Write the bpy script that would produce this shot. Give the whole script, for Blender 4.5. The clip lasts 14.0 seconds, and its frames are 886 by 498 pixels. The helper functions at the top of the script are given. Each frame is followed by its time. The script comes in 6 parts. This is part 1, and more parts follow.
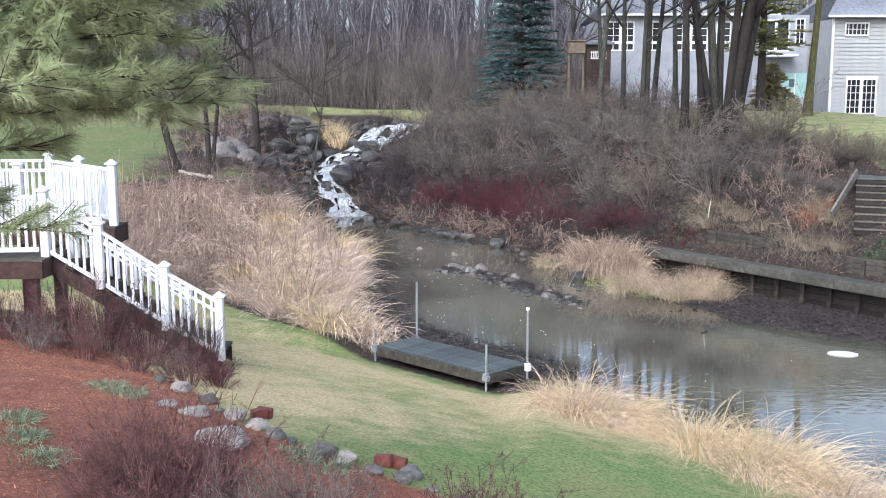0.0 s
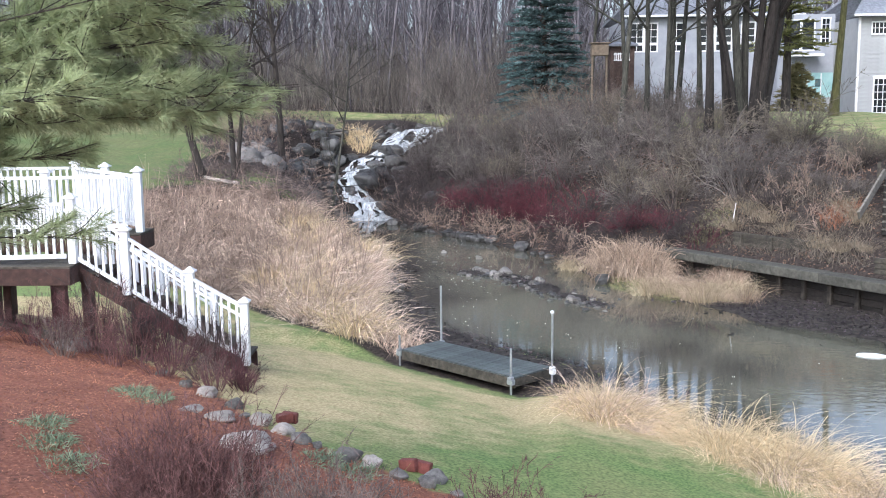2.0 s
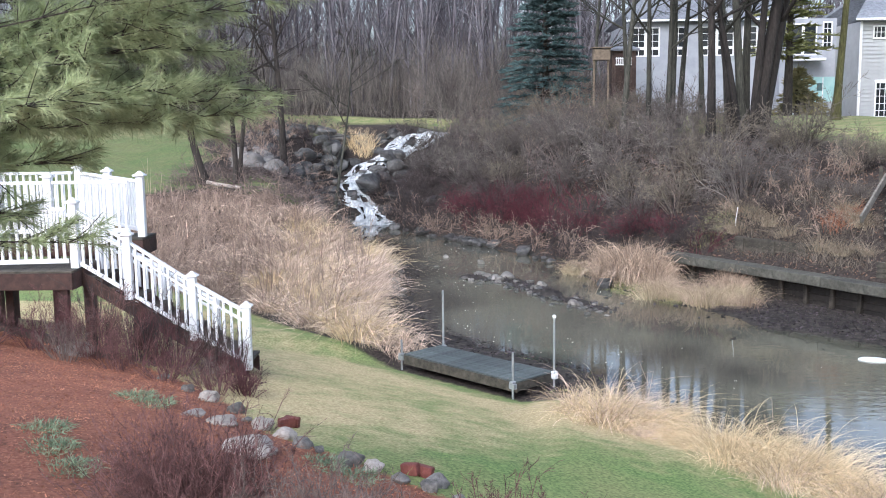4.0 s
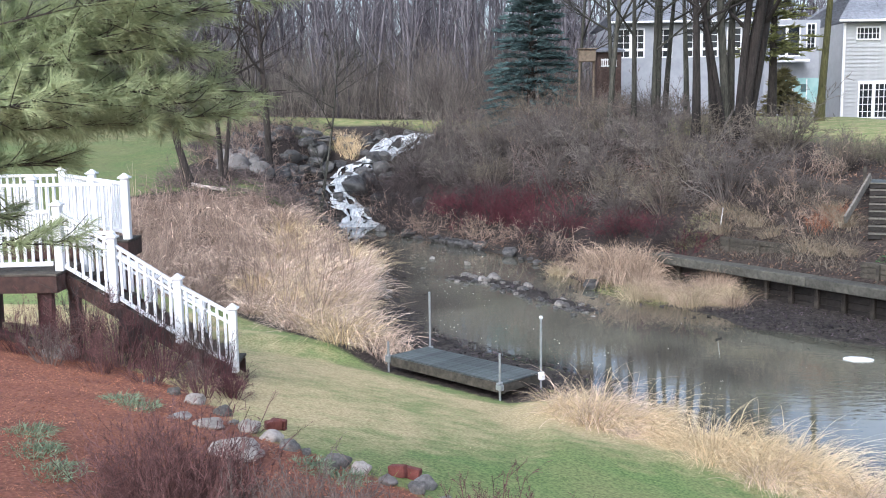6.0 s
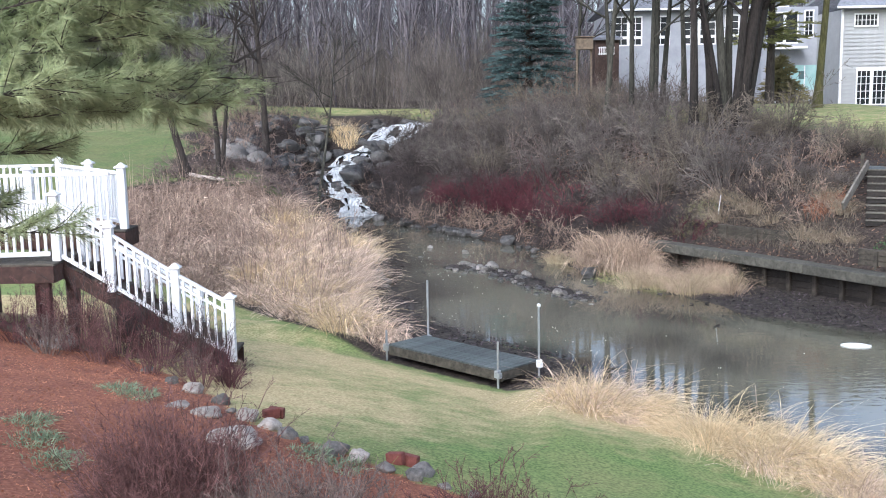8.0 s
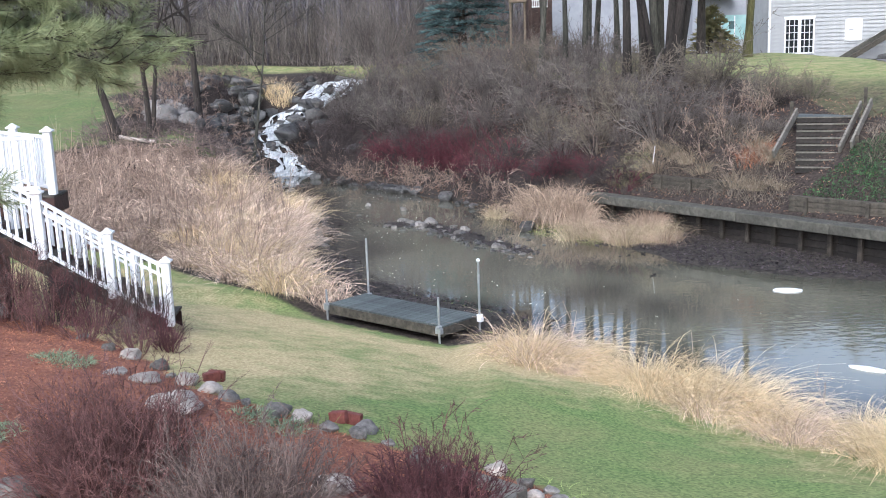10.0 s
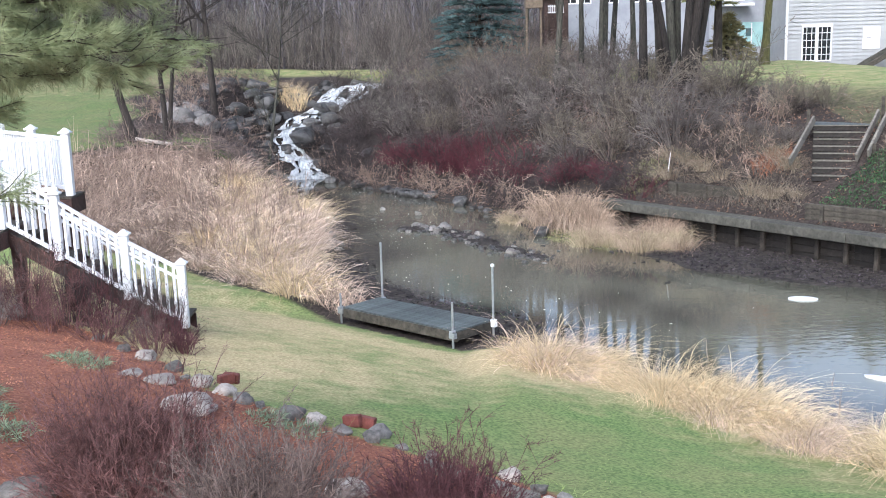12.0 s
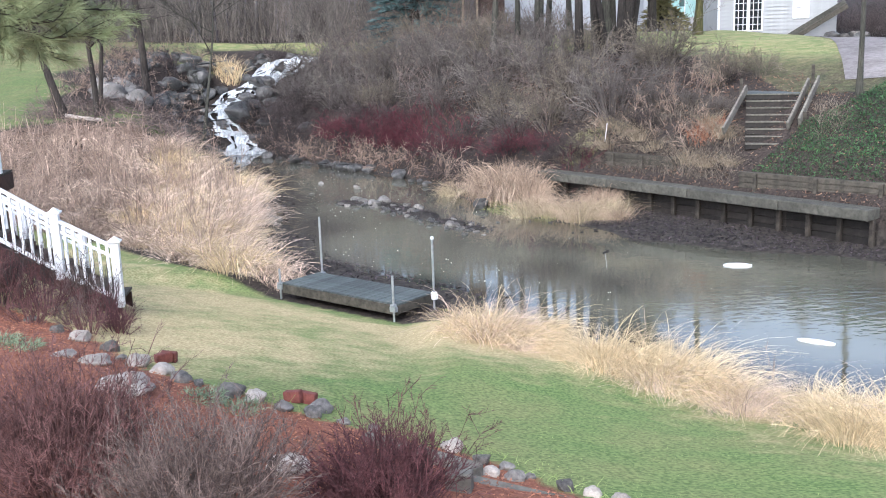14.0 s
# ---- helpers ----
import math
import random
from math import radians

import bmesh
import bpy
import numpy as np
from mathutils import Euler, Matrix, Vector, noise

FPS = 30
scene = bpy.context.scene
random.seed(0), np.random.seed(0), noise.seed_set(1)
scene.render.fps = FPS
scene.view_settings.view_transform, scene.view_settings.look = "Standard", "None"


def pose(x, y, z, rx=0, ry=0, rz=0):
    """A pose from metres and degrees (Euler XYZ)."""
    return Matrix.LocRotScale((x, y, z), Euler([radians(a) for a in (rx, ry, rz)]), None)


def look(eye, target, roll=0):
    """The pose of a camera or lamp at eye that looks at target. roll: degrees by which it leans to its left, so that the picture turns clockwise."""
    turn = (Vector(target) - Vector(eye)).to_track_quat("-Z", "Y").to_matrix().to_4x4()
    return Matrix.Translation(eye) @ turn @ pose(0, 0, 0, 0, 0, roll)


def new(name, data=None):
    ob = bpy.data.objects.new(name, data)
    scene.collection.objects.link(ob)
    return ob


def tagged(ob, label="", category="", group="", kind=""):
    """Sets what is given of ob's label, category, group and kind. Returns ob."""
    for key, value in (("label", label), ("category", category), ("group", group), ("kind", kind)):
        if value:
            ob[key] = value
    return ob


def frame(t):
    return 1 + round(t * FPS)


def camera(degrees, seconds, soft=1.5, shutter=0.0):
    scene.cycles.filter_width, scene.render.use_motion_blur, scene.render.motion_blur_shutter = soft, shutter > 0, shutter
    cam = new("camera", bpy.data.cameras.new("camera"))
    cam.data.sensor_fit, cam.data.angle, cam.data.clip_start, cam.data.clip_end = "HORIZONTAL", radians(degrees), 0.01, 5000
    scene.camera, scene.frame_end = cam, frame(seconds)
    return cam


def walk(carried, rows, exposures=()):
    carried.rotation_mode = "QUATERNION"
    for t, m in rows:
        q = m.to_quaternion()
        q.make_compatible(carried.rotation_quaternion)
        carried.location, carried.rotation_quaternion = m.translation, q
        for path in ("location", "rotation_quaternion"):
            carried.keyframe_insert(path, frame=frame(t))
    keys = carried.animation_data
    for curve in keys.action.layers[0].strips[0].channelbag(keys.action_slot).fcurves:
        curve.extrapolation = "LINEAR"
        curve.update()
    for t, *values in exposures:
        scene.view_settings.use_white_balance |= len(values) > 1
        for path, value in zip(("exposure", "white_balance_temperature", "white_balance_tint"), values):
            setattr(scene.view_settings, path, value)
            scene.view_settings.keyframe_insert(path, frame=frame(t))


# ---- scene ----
DEG = 47.0
PATH = [
    (0, 0.001, 0, 5.801, 81.5, -0, 0),
    (0.5, -0.004, 0.002, 5.805, 81.399, 0.053, 0.518),
    (1, 0, 0.007, 5.803, 81.401, 0.197, 0.891),
    (1.5, 0.01, -0.007, 5.811, 81.574, 0.373, 1.194),
    (2, 0.016, -0.01, 5.812, 81.698, 0.597, 1.306),
    (2.5, 0.016, 0.004, 5.798, 81.675, 0.701, 1.366),
    (3, 0.021, -0.022, 5.812, 81.822, 0.68, 1.495),
    (5.5, 0.021, -0.024, 5.809, 82.007, 0.702, 0.845),
    (6, 0.014, -0.012, 5.806, 82.035, 0.748, 0.62),
    (6.5, 0.02, -0.011, 5.802, 82.014, 0.703, 0.727),
    (7, 0.023, -0.008, 5.792, 81.869, 0.798, 0.587),
    (9.3, 0.047, -0.012, 5.782, 80.061, 1.569, 0.08),
    (9.5, 0.045, -0.003, 5.786, 79.706, 1.812, -0.513),
    (10, 0.05, 0.024, 5.776, 78.914, 1.981, -3.134),
    (10.5, 0.024, 0.036, 5.77, 78.542, 1.738, -3.477),
    (11, 0.017, 0.024, 5.785, 78.751, 1.62, -3.012),
    (11.5, 0.022, 0.025, 5.787, 79.321, 1.472, -2.061),
    (12, 0.028, 0.022, 5.78, 79.199, 1.546, -2.283),
    (12.5, 0.031, 0.031, 5.778, 78.776, 1.447, -3.143),
    (13, 0.029, 0.049, 5.767, 78.411, 1.751, -3.669),
    (13.5, 0.035, 0.061, 5.767, 78.085, 1.931, -4.484),
    (14, 0.049, 0.065, 5.757, 77.609, 1.894, -5.773)
]
cam = camera(DEG, 14.0, soft=1.0)
walk(cam, [(t, pose(x, y, z, rx, ry, rz)) for t, x, y, z, rx, ry, rz in PATH], exposures=[(0.0, 1.04, 5700, 10), (3.0, 1.02, 5700, 10), (7.0, 1.0, 5700, 10), (9.5, 1.02, 5700, 10), (12.5, 1.16, 5700, 10), (14.0, 1.26, 5700, 10)])

# ---- overcast sky and a very soft sun ----
world = bpy.data.worlds.new("sky")
scene.world = world
world.use_nodes = True
wn, wl = world.node_tree.nodes, world.node_tree.links
sky = wn.new("ShaderNodeTexSky")
sky.sky_type, sky.sun_disc = "NISHITA", False
sky.sun_elevation, sky.sun_rotation = radians(38), radians(205)
sky.air_density, sky.dust_density, sky.ozone_density = 1.0, 4.0, 1.0
grey = wn.new("ShaderNodeHueSaturation")
grey.inputs["Saturation"].default_value = 0.62
wl.new(sky.outputs[0], grey.inputs["Color"])
wl.new(grey.outputs[0], wn["Background"].inputs[0])
wn["Background"].inputs[1].default_value = 0.15
lamp = bpy.data.lights.new("sun", "SUN")
lamp.energy, lamp.angle, lamp.color = 0.6, radians(30), (1.0, 0.98, 0.96)
sun = new("sun", lamp)
sun.matrix_world = look((-8, -16, 20), (0, 0, 0))

RNG = np.random.default_rng(7)


# ---- materials ----
def surf(name, dark, light, scale=6.0, rough=0.85, bump=0.3, big=0.25, island=0.0, each=0.0, metal=0.0, stretch=(1, 1, 1), spec=0.4, detail=8.0):
    """A grained surface: fine noise between two colours, broad stains, and a shift of value by island or by object."""
    m = bpy.data.materials.new(name)
    m.use_nodes = True
    n, l = m.node_tree.nodes, m.node_tree.links
    p = n["Principled BSDF"]
    co = n.new("ShaderNodeTexCoord")
    mp = n.new("ShaderNodeMapping")
    mp.inputs["Scale"].default_value = stretch
    l.new(co.outputs["Object"], mp.inputs[0])
    fine = n.new("ShaderNodeTexNoise")
    fine.inputs["Scale"].default_value, fine.inputs["Detail"].default_value = scale, detail
    fine.inputs["Roughness"].default_value = 0.65
    l.new(mp.outputs[0], fine.inputs["Vector"])
    ramp = n.new("ShaderNodeValToRGB")
    ramp.color_ramp.elements[0].position, ramp.color_ramp.elements[1].position = 0.32, 0.68
    ramp.color_ramp.elements[0].color, ramp.color_ramp.elements[1].color = (*dark, 1), (*light, 1)
    l.new(fine.outputs[0], ramp.inputs[0])
    broad = n.new("ShaderNodeTexNoise")
    broad.inputs["Scale"].default_value, broad.inputs["Detail"].default_value = scale * 0.13, 3
    l.new(co.outputs["Object"], broad.inputs["Vector"])
    hsv = n.new("ShaderNodeHueSaturation")
    l.new(ramp.outputs[0], hsv.inputs["Color"])
    val = n.new("ShaderNodeMapRange")
    val.inputs["From Min"].default_value, val.inputs["From Max"].default_value = 0.3, 0.7
    val.inputs["To Min"].default_value, val.inputs["To Max"].default_value = 1 - big, 1 + big
    l.new(broad.outputs[0], val.inputs[0])
    last = val.outputs[0]
    for amount, node, out in ((island, "ShaderNodeNewGeometry", "Random Per Island"), (each, "ShaderNodeObjectInfo", "Random")):
        if amount:
            r, k = n.new(node), n.new("ShaderNodeMapRange")
            k.inputs["To Min"].default_value, k.inputs["To Max"].default_value = 1 - amount, 1 + amount
            l.new(r.outputs[out], k.inputs[0])
            mul = n.new("ShaderNodeMath")
            mul.operation = "MULTIPLY"
            l.new(last, mul.inputs[0])
            l.new(k.outputs[0], mul.inputs[1])
            last = mul.outputs[0]
    l.new(last, hsv.inputs["Value"])
    l.new(hsv.outputs[0], p.inputs["Base Color"])
    p.inputs["Roughness"].default_value, p.inputs["Metallic"].default_value = rough, metal
    p.inputs["Specular IOR Level"].default_value = spec
    if bump:
        b = n.new("ShaderNodeBump")
        b.inputs["Strength"].default_value, b.inputs["Distance"].default_value = bump, 0.5 / scale
        l.new(fine.outputs[0], b.inputs["Height"])
        l.new(b.outputs[0], p.inputs["Normal"])
    return m


VINYL = surf("white_vinyl", (0.8, 0.81, 0.84), (0.88, 0.88, 0.9), 3, 0.4, 0.03, 0.05)
DECKWOOD = surf("stained_deck_wood", (0.038, 0.019, 0.015), (0.085, 0.043, 0.034), 9, 0.7, 0.3, 0.2, each=0.2)
GREYWOOD = surf("weathered_dock_wood", (0.045, 0.054, 0.054), (0.115, 0.132, 0.13), 14, 0.75, 0.4, 0.25, each=0.22, stretch=(0.35, 3, 1))
DARKPILE = surf("dark_pile_wood", (0.018, 0.015, 0.012), (0.065, 0.054, 0.044), 7, 0.75, 0.5, 0.3, each=0.3)
CAPWOOD = surf("mossy_seawall_wood", (0.042, 0.041, 0.034), (0.105, 0.1, 0.083), 7, 0.85, 0.5, 0.25, each=0.12)
OLDWOOD = surf("old_timber", (0.034, 0.03, 0.024), (0.1, 0.088, 0.07), 7, 0.85, 0.5, 0.3, each=0.2)
STEEL = surf("galvanised_steel", (0.32, 0.34, 0.36), (0.5, 0.52, 0.54), 20, 0.45, 0.1, 0.15, metal=0.6)
CAPS = surf("white_plastic", (0.75, 0.75, 0.75), (0.85, 0.85, 0.85), 10, 0.4, 0.0, 0.05)
ROCK = surf("grey_fieldstone", (0.09, 0.083, 0.078), (0.25, 0.23, 0.21), 5, 0.8, 0.6, 0.25, each=0.35)
PALEROCK = surf("pale_fieldstone", (0.28, 0.243, 0.215), (0.49, 0.435, 0.385), 6, 0.8, 0.4, 0.2, each=0.25)
WETROCK = surf("wet_dark_rock", (0.03, 0.03, 0.03), (0.13, 0.125, 0.12), 4, 0.45, 0.6, 0.3, each=0.35)
REDBRICK = surf("red_brick", (0.12, 0.036, 0.03), (0.23, 0.075, 0.062), 14, 0.85, 0.4, 0.2, each=0.15)
FOAM = surf("white_water", (0.3, 0.33, 0.35), (0.82, 0.84, 0.86), 3.2, 0.25, 0.8, 0.25, stretch=(2.4, 0.55, 0.8))
ICE = surf("white_ice", (0.75, 0.78, 0.8), (0.88, 0.89, 0.9), 4, 0.5, 0.2, 0.06)
BARK = surf("dark_bark", (0.02, 0.016, 0.014), (0.075, 0.062, 0.054), 6, 0.9, 0.8, 0.25, each=0.2, stretch=(3, 3, 0.5))
DARKBARK = surf("wet_dark_bark", (0.012, 0.01, 0.009), (0.045, 0.037, 0.033), 6, 0.9, 0.8, 0.25, each=0.2, stretch=(3, 3, 0.5))
GREYBARK = surf("grey_bark", (0.026, 0.026, 0.021), (0.095, 0.092, 0.075), 6, 0.9, 0.8, 0.3, each=0.3, stretch=(3, 3, 0.5))
MOSSBARK = surf("mossy_bark", (0.05, 0.05, 0.018), (0.15, 0.14, 0.06), 6, 0.9, 0.8, 0.3, each=0.15, stretch=(3, 3, 0.5))
WOODS = surf("far_wood_twigs", (0.078, 0.072, 0.082), (0.215, 0.197, 0.217), 0.5, 0.95, 0.0, 0.25, island=0.45)
BRUSH = surf("grey_brush_twigs", (0.06, 0.051, 0.047), (0.262, 0.229, 0.207), 0.45, 0.95, 0.0, 0.25, island=0.4)
DARKBRUSH = surf("dark_brush_twigs", (0.032, 0.026, 0.026), (0.11, 0.087, 0.085), 0.5, 0.95, 0.0, 0.25, island=0.45)
# Wood with shade put into its colour: planks under the seawall cap, step risers.
SHADEWOOD = surf("shade_dark_wood", (0.01, 0.008, 0.007), (0.035, 0.029, 0.025), 7, 0.6, 0.4, 0.3, each=0.3)
TANBRUSH = surf("tan_brush_twigs", (0.085, 0.07, 0.055), (0.285, 0.243, 0.195), 0.6, 0.95, 0.0, 0.25, island=0.4)
REDTWIG = surf("red_dogwood_twigs", (0.06, 0.016, 0.024), (0.17, 0.045, 0.06), 0.7, 0.8, 0.0, 0.25, island=0.4)
MAROON = surf("maroon_barberry_twigs", (0.045, 0.017, 0.021), (0.17, 0.07, 0.075), 4, 0.8, 0.0, 0.25, island=0.5)
ROSYTWIG = surf("rosy_spirea_twigs", (0.085, 0.04, 0.038), (0.27, 0.145, 0.135), 3, 0.85, 0.0, 0.25, island=0.5)
GREYTWIG = surf("grey_spirea_twigs", (0.1, 0.074, 0.066), (0.265, 0.2, 0.175), 3, 0.85, 0.0, 0.25, island=0.5)
CATTAIL = surf("dead_cattail", (0.41, 0.305, 0.235), (0.78, 0.625, 0.5), 0.6, 0.85, 0.0, 0.25, island=0.6)
CATBROWN = surf("brown_dead_stalks", (0.19, 0.135, 0.108), (0.45, 0.34, 0.272), 0.6, 0.85, 0.0, 0.25, island=0.4)
STRAW = surf("straw_grass", (0.48, 0.36, 0.2), (0.85, 0.69, 0.45), 0.8, 0.85, 0.0, 0.2, island=0.35)
TANGRASS = surf("tan_dry_grass", (0.18, 0.14, 0.1), (0.4, 0.33, 0.24), 0.8, 0.85, 0.0, 0.2, island=0.4)
GREYBOULDER = surf("pale_grey_boulder", (0.16, 0.148, 0.14), (0.34, 0.315, 0.295), 4, 0.85, 0.6, 0.25, each=0.25)
OLIVE = surf("olive_brown_foliage", (0.13, 0.115, 0.05), (0.3, 0.265, 0.13), 1.5, 0.8, 0.0, 0.3, island=0.4)
DEADWOOD = surf("dead_branches", (0.06, 0.045, 0.042), (0.24, 0.185, 0.165), 0.7, 0.9, 0.0, 0.25, island=0.5)
BANKSTRAW = surf("faded_bank_grass", (0.31, 0.245, 0.15), (0.6, 0.5, 0.34), 0.8, 0.85, 0.0, 0.25, island=0.45)
BANKTAN = surf("tan_bank_grass", (0.27, 0.195, 0.14), (0.58, 0.445, 0.335), 0.8, 0.85, 0.0, 0.25, island=0.45)
RUST = surf("rust_dry_grass", (0.22, 0.085, 0.045), (0.42, 0.18, 0.1), 0.8, 0.85, 0.0, 0.2, island=0.35)
STRAWGREEN = surf("green_straw_grass", (0.16, 0.18, 0.06), (0.36, 0.37, 0.15), 0.8, 0.85, 0.0, 0.2, island=0.35)
BLADE = surf("lawn_blades", (0.19, 0.265, 0.07), (0.4, 0.48, 0.17), 1.2, 0.8, 0.0, 0.25, island=0.35)
DRYBLADE = surf("dry_lawn_blades", (0.42, 0.34, 0.17), (0.7, 0.59, 0.34), 0.5, 0.8, 0.0, 0.2, island=0.2)
IVY = surf("ivy_leaves", (0.018, 0.05, 0.02), (0.065, 0.14, 0.05), 3, 0.6, 0.0, 0.25, island=0.5)
SAGE = surf("sage_leaves", (0.12, 0.17, 0.10), (0.28, 0.34, 0.22), 5, 0.8, 0.0, 0.2, island=0.4)
NEEDLE = surf("pine_needles", (0.17, 0.215, 0.1), (0.4, 0.46, 0.25), 1.2, 0.7, 0.0, 0.25, island=0.28)
BLUEFIR = surf("blue_spruce_needles", (0.034, 0.066, 0.068), (0.11, 0.17, 0.172), 1.5, 0.8, 0.0, 0.3, island=0.45)
YEW = surf("yellow_green_foliage", (0.12, 0.13, 0.04), (0.27, 0.27, 0.1), 1.5, 0.8, 0.0, 0.3, island=0.4)
LEAFLITTER = surf("leaf_litter", (0.07, 0.04, 0.03), (0.3, 0.19, 0.13), 3, 0.9, 0.0, 0.2, island=0.6)
MULCHCHIP = surf("bark_mulch_chips", (0.2, 0.075, 0.045), (0.47, 0.225, 0.14), 3, 0.9, 0.0, 0.2, island=0.4)
DEBRIS = surf("dark_shore_debris", (0.012, 0.009, 0.011), (0.07, 0.055, 0.062), 3, 0.7, 0.0, 0.2, island=0.7)
SIDING = surf("grey_vinyl_siding", (0.36, 0.365, 0.37), (0.43, 0.435, 0.44), 2, 0.6, 0.05, 0.06, each=0.03)
WHITEWALL = surf("white_house_wrap", (0.31, 0.325, 0.36), (0.4, 0.415, 0.45), 1.5, 0.7, 0.05, 0.08)
TEALWALL = surf("teal_panel", (0.3, 0.5, 0.5), (0.42, 0.62, 0.6), 2, 0.7, 0.05, 0.1)
TRIM = surf("white_trim", (0.76, 0.76, 0.76), (0.86, 0.86, 0.86), 4, 0.5, 0.0, 0.04)
SHINGLE = surf("grey_shingles", (0.13, 0.14, 0.16), (0.24, 0.25, 0.28), 5, 0.9, 0.3, 0.15, each=0.15)
TANWOOD = surf("fresh_lumber", (0.1, 0.078, 0.058), (0.2, 0.158, 0.115), 6, 0.8, 0.2, 0.2)
BROWNWALL = surf("brown_shed_boards", (0.05, 0.033, 0.028), (0.1, 0.065, 0.055), 5, 0.85, 0.2, 0.2)
CONCRETE = surf("grey_gravel_drive", (0.17, 0.15, 0.146), (0.29, 0.262, 0.256), 5, 0.9, 0.4, 0.2)


def glass_dark(name):
    m = bpy.data.materials.new(name)
    m.use_nodes = True
    p = m.node_tree.nodes["Principled BSDF"]
    p.inputs["Base Color"].default_value = (0.02, 0.024, 0.028, 1)
    p.inputs["Roughness"].default_value = 0.06
    return m


PANE = glass_dark("window_glass")


# ---- plan of the land: z = 0 is the water ----
NEAR = [(60, -16), (9.5, 12.2), (7.85, 13.5), (6.1, 14.2), (5.4, 15.9), (4.5, 16.8), (3.65, 17.7), (2.9, 19.2), (2.1, 20.4), (0.7, 22.0), (-0.6, 23.6), (-1.7, 25.3),
        (-2.3, 27.5), (-2.3, 30.8), (-2.6, 34), (-3.2, 38), (-4.6, 44), (-5.7, 49), (-6.6, 51.6)]
FAR = [(-4.6, 52), (-3.4, 48), (-1.5, 44.5), (0.2, 42.3), (2.4, 39.3), (3.3, 36.3), (4.6, 31.9), (5.9, 29.3), (7.2, 27.6), (7.6, 25.9), (8.8, 25.2), (9.8, 24.1), (11.7, 23.1),
       (12.6, 22.1), (16, 19), (25, 12), (75, -4)]
POND = NEAR + FAR
BED = [(-9.5, 17.8), (-5.5, 15.9), (-3.5, 13.6), (-2.4, 11.5), (-1.4, 10.7), (-0.34, 9.95), (1.2, 8.85), (2.0, 7.6), (3.4, 5.2), (6, 1.5), (12, -6)]
LAWN_EDGE = [(0.9, 19.2), (1.3, 18.3), (2.0, 16.6), (2.7, 15.85), (3.63, 14.4), (4.34, 13.6), (4.87, 12.6), (5.31, 11.9), (5.54, 10.9), (5.79, 10.0), (6.6, 7.5), (8, 4)]
WALL_A, WALL_B = (6.55, 32.7), (12.85, 23.35)


def to_line(px, py, line, closed=False):
    """Distance to a polyline, and the side of its nearest stretch (positive on its left)."""
    best, side = np.full(px.shape, 1e9), np.zeros(px.shape)
    pts = list(line) + ([line[0]] if closed else [])
    for (ax, ay), (bx, by) in zip(pts, pts[1:]):
        ux, uy = bx - ax, by - ay
        k = np.clip(((px - ax) * ux + (py - ay) * uy) / (ux * ux + uy * uy), 0, 1)
        d = np.hypot(px - ax - k * ux, py - ay - k * uy)
        s = ux * (py - ay) - uy * (px - ax)
        side = np.where(d < best - 1e-9, s, side)
        best = np.minimum(best, d)
    return best, np.sign(side)


def inside(px, py, poly):
    hit = np.zeros(px.shape, bool)
    for (ax, ay), (bx, by) in zip(poly, poly[1:] + poly[:1]):
        if ay != by:
            hit ^= ((ay > py) != (by > py)) & (px < (bx - ax) * (py - ay) / (by - ay) + ax)
    return hit


def ease(a, b, v):
    k = np.clip((v - a) / (b - a), 0, 1)
    return k * k * (3 - 2 * k)


def wob(px, py, s, seed=0.0):
    """A cheap smooth unevenness, about -1 to 1."""
    return (np.sin(px * s + 1.3 * np.sin(py * s * 0.7 + seed) + seed) + np.sin(py * s * 1.2 + 1.7 * np.sin(px * s * 0.6 + 2.1 + seed))) / 2


STREAM = [(-4.7, 50.3, 0.06), (-5.2, 51.8, 0.6), (-6.4, 53.6, 1.55), (-5.9, 54.9, 1.95), (-5.0, 56.0, 2.5), (-4.1, 57.4, 3.2), (-2.8, 59.2, 3.95), (-0.5, 61.5, 4.3), (4, 65, 4.6)]


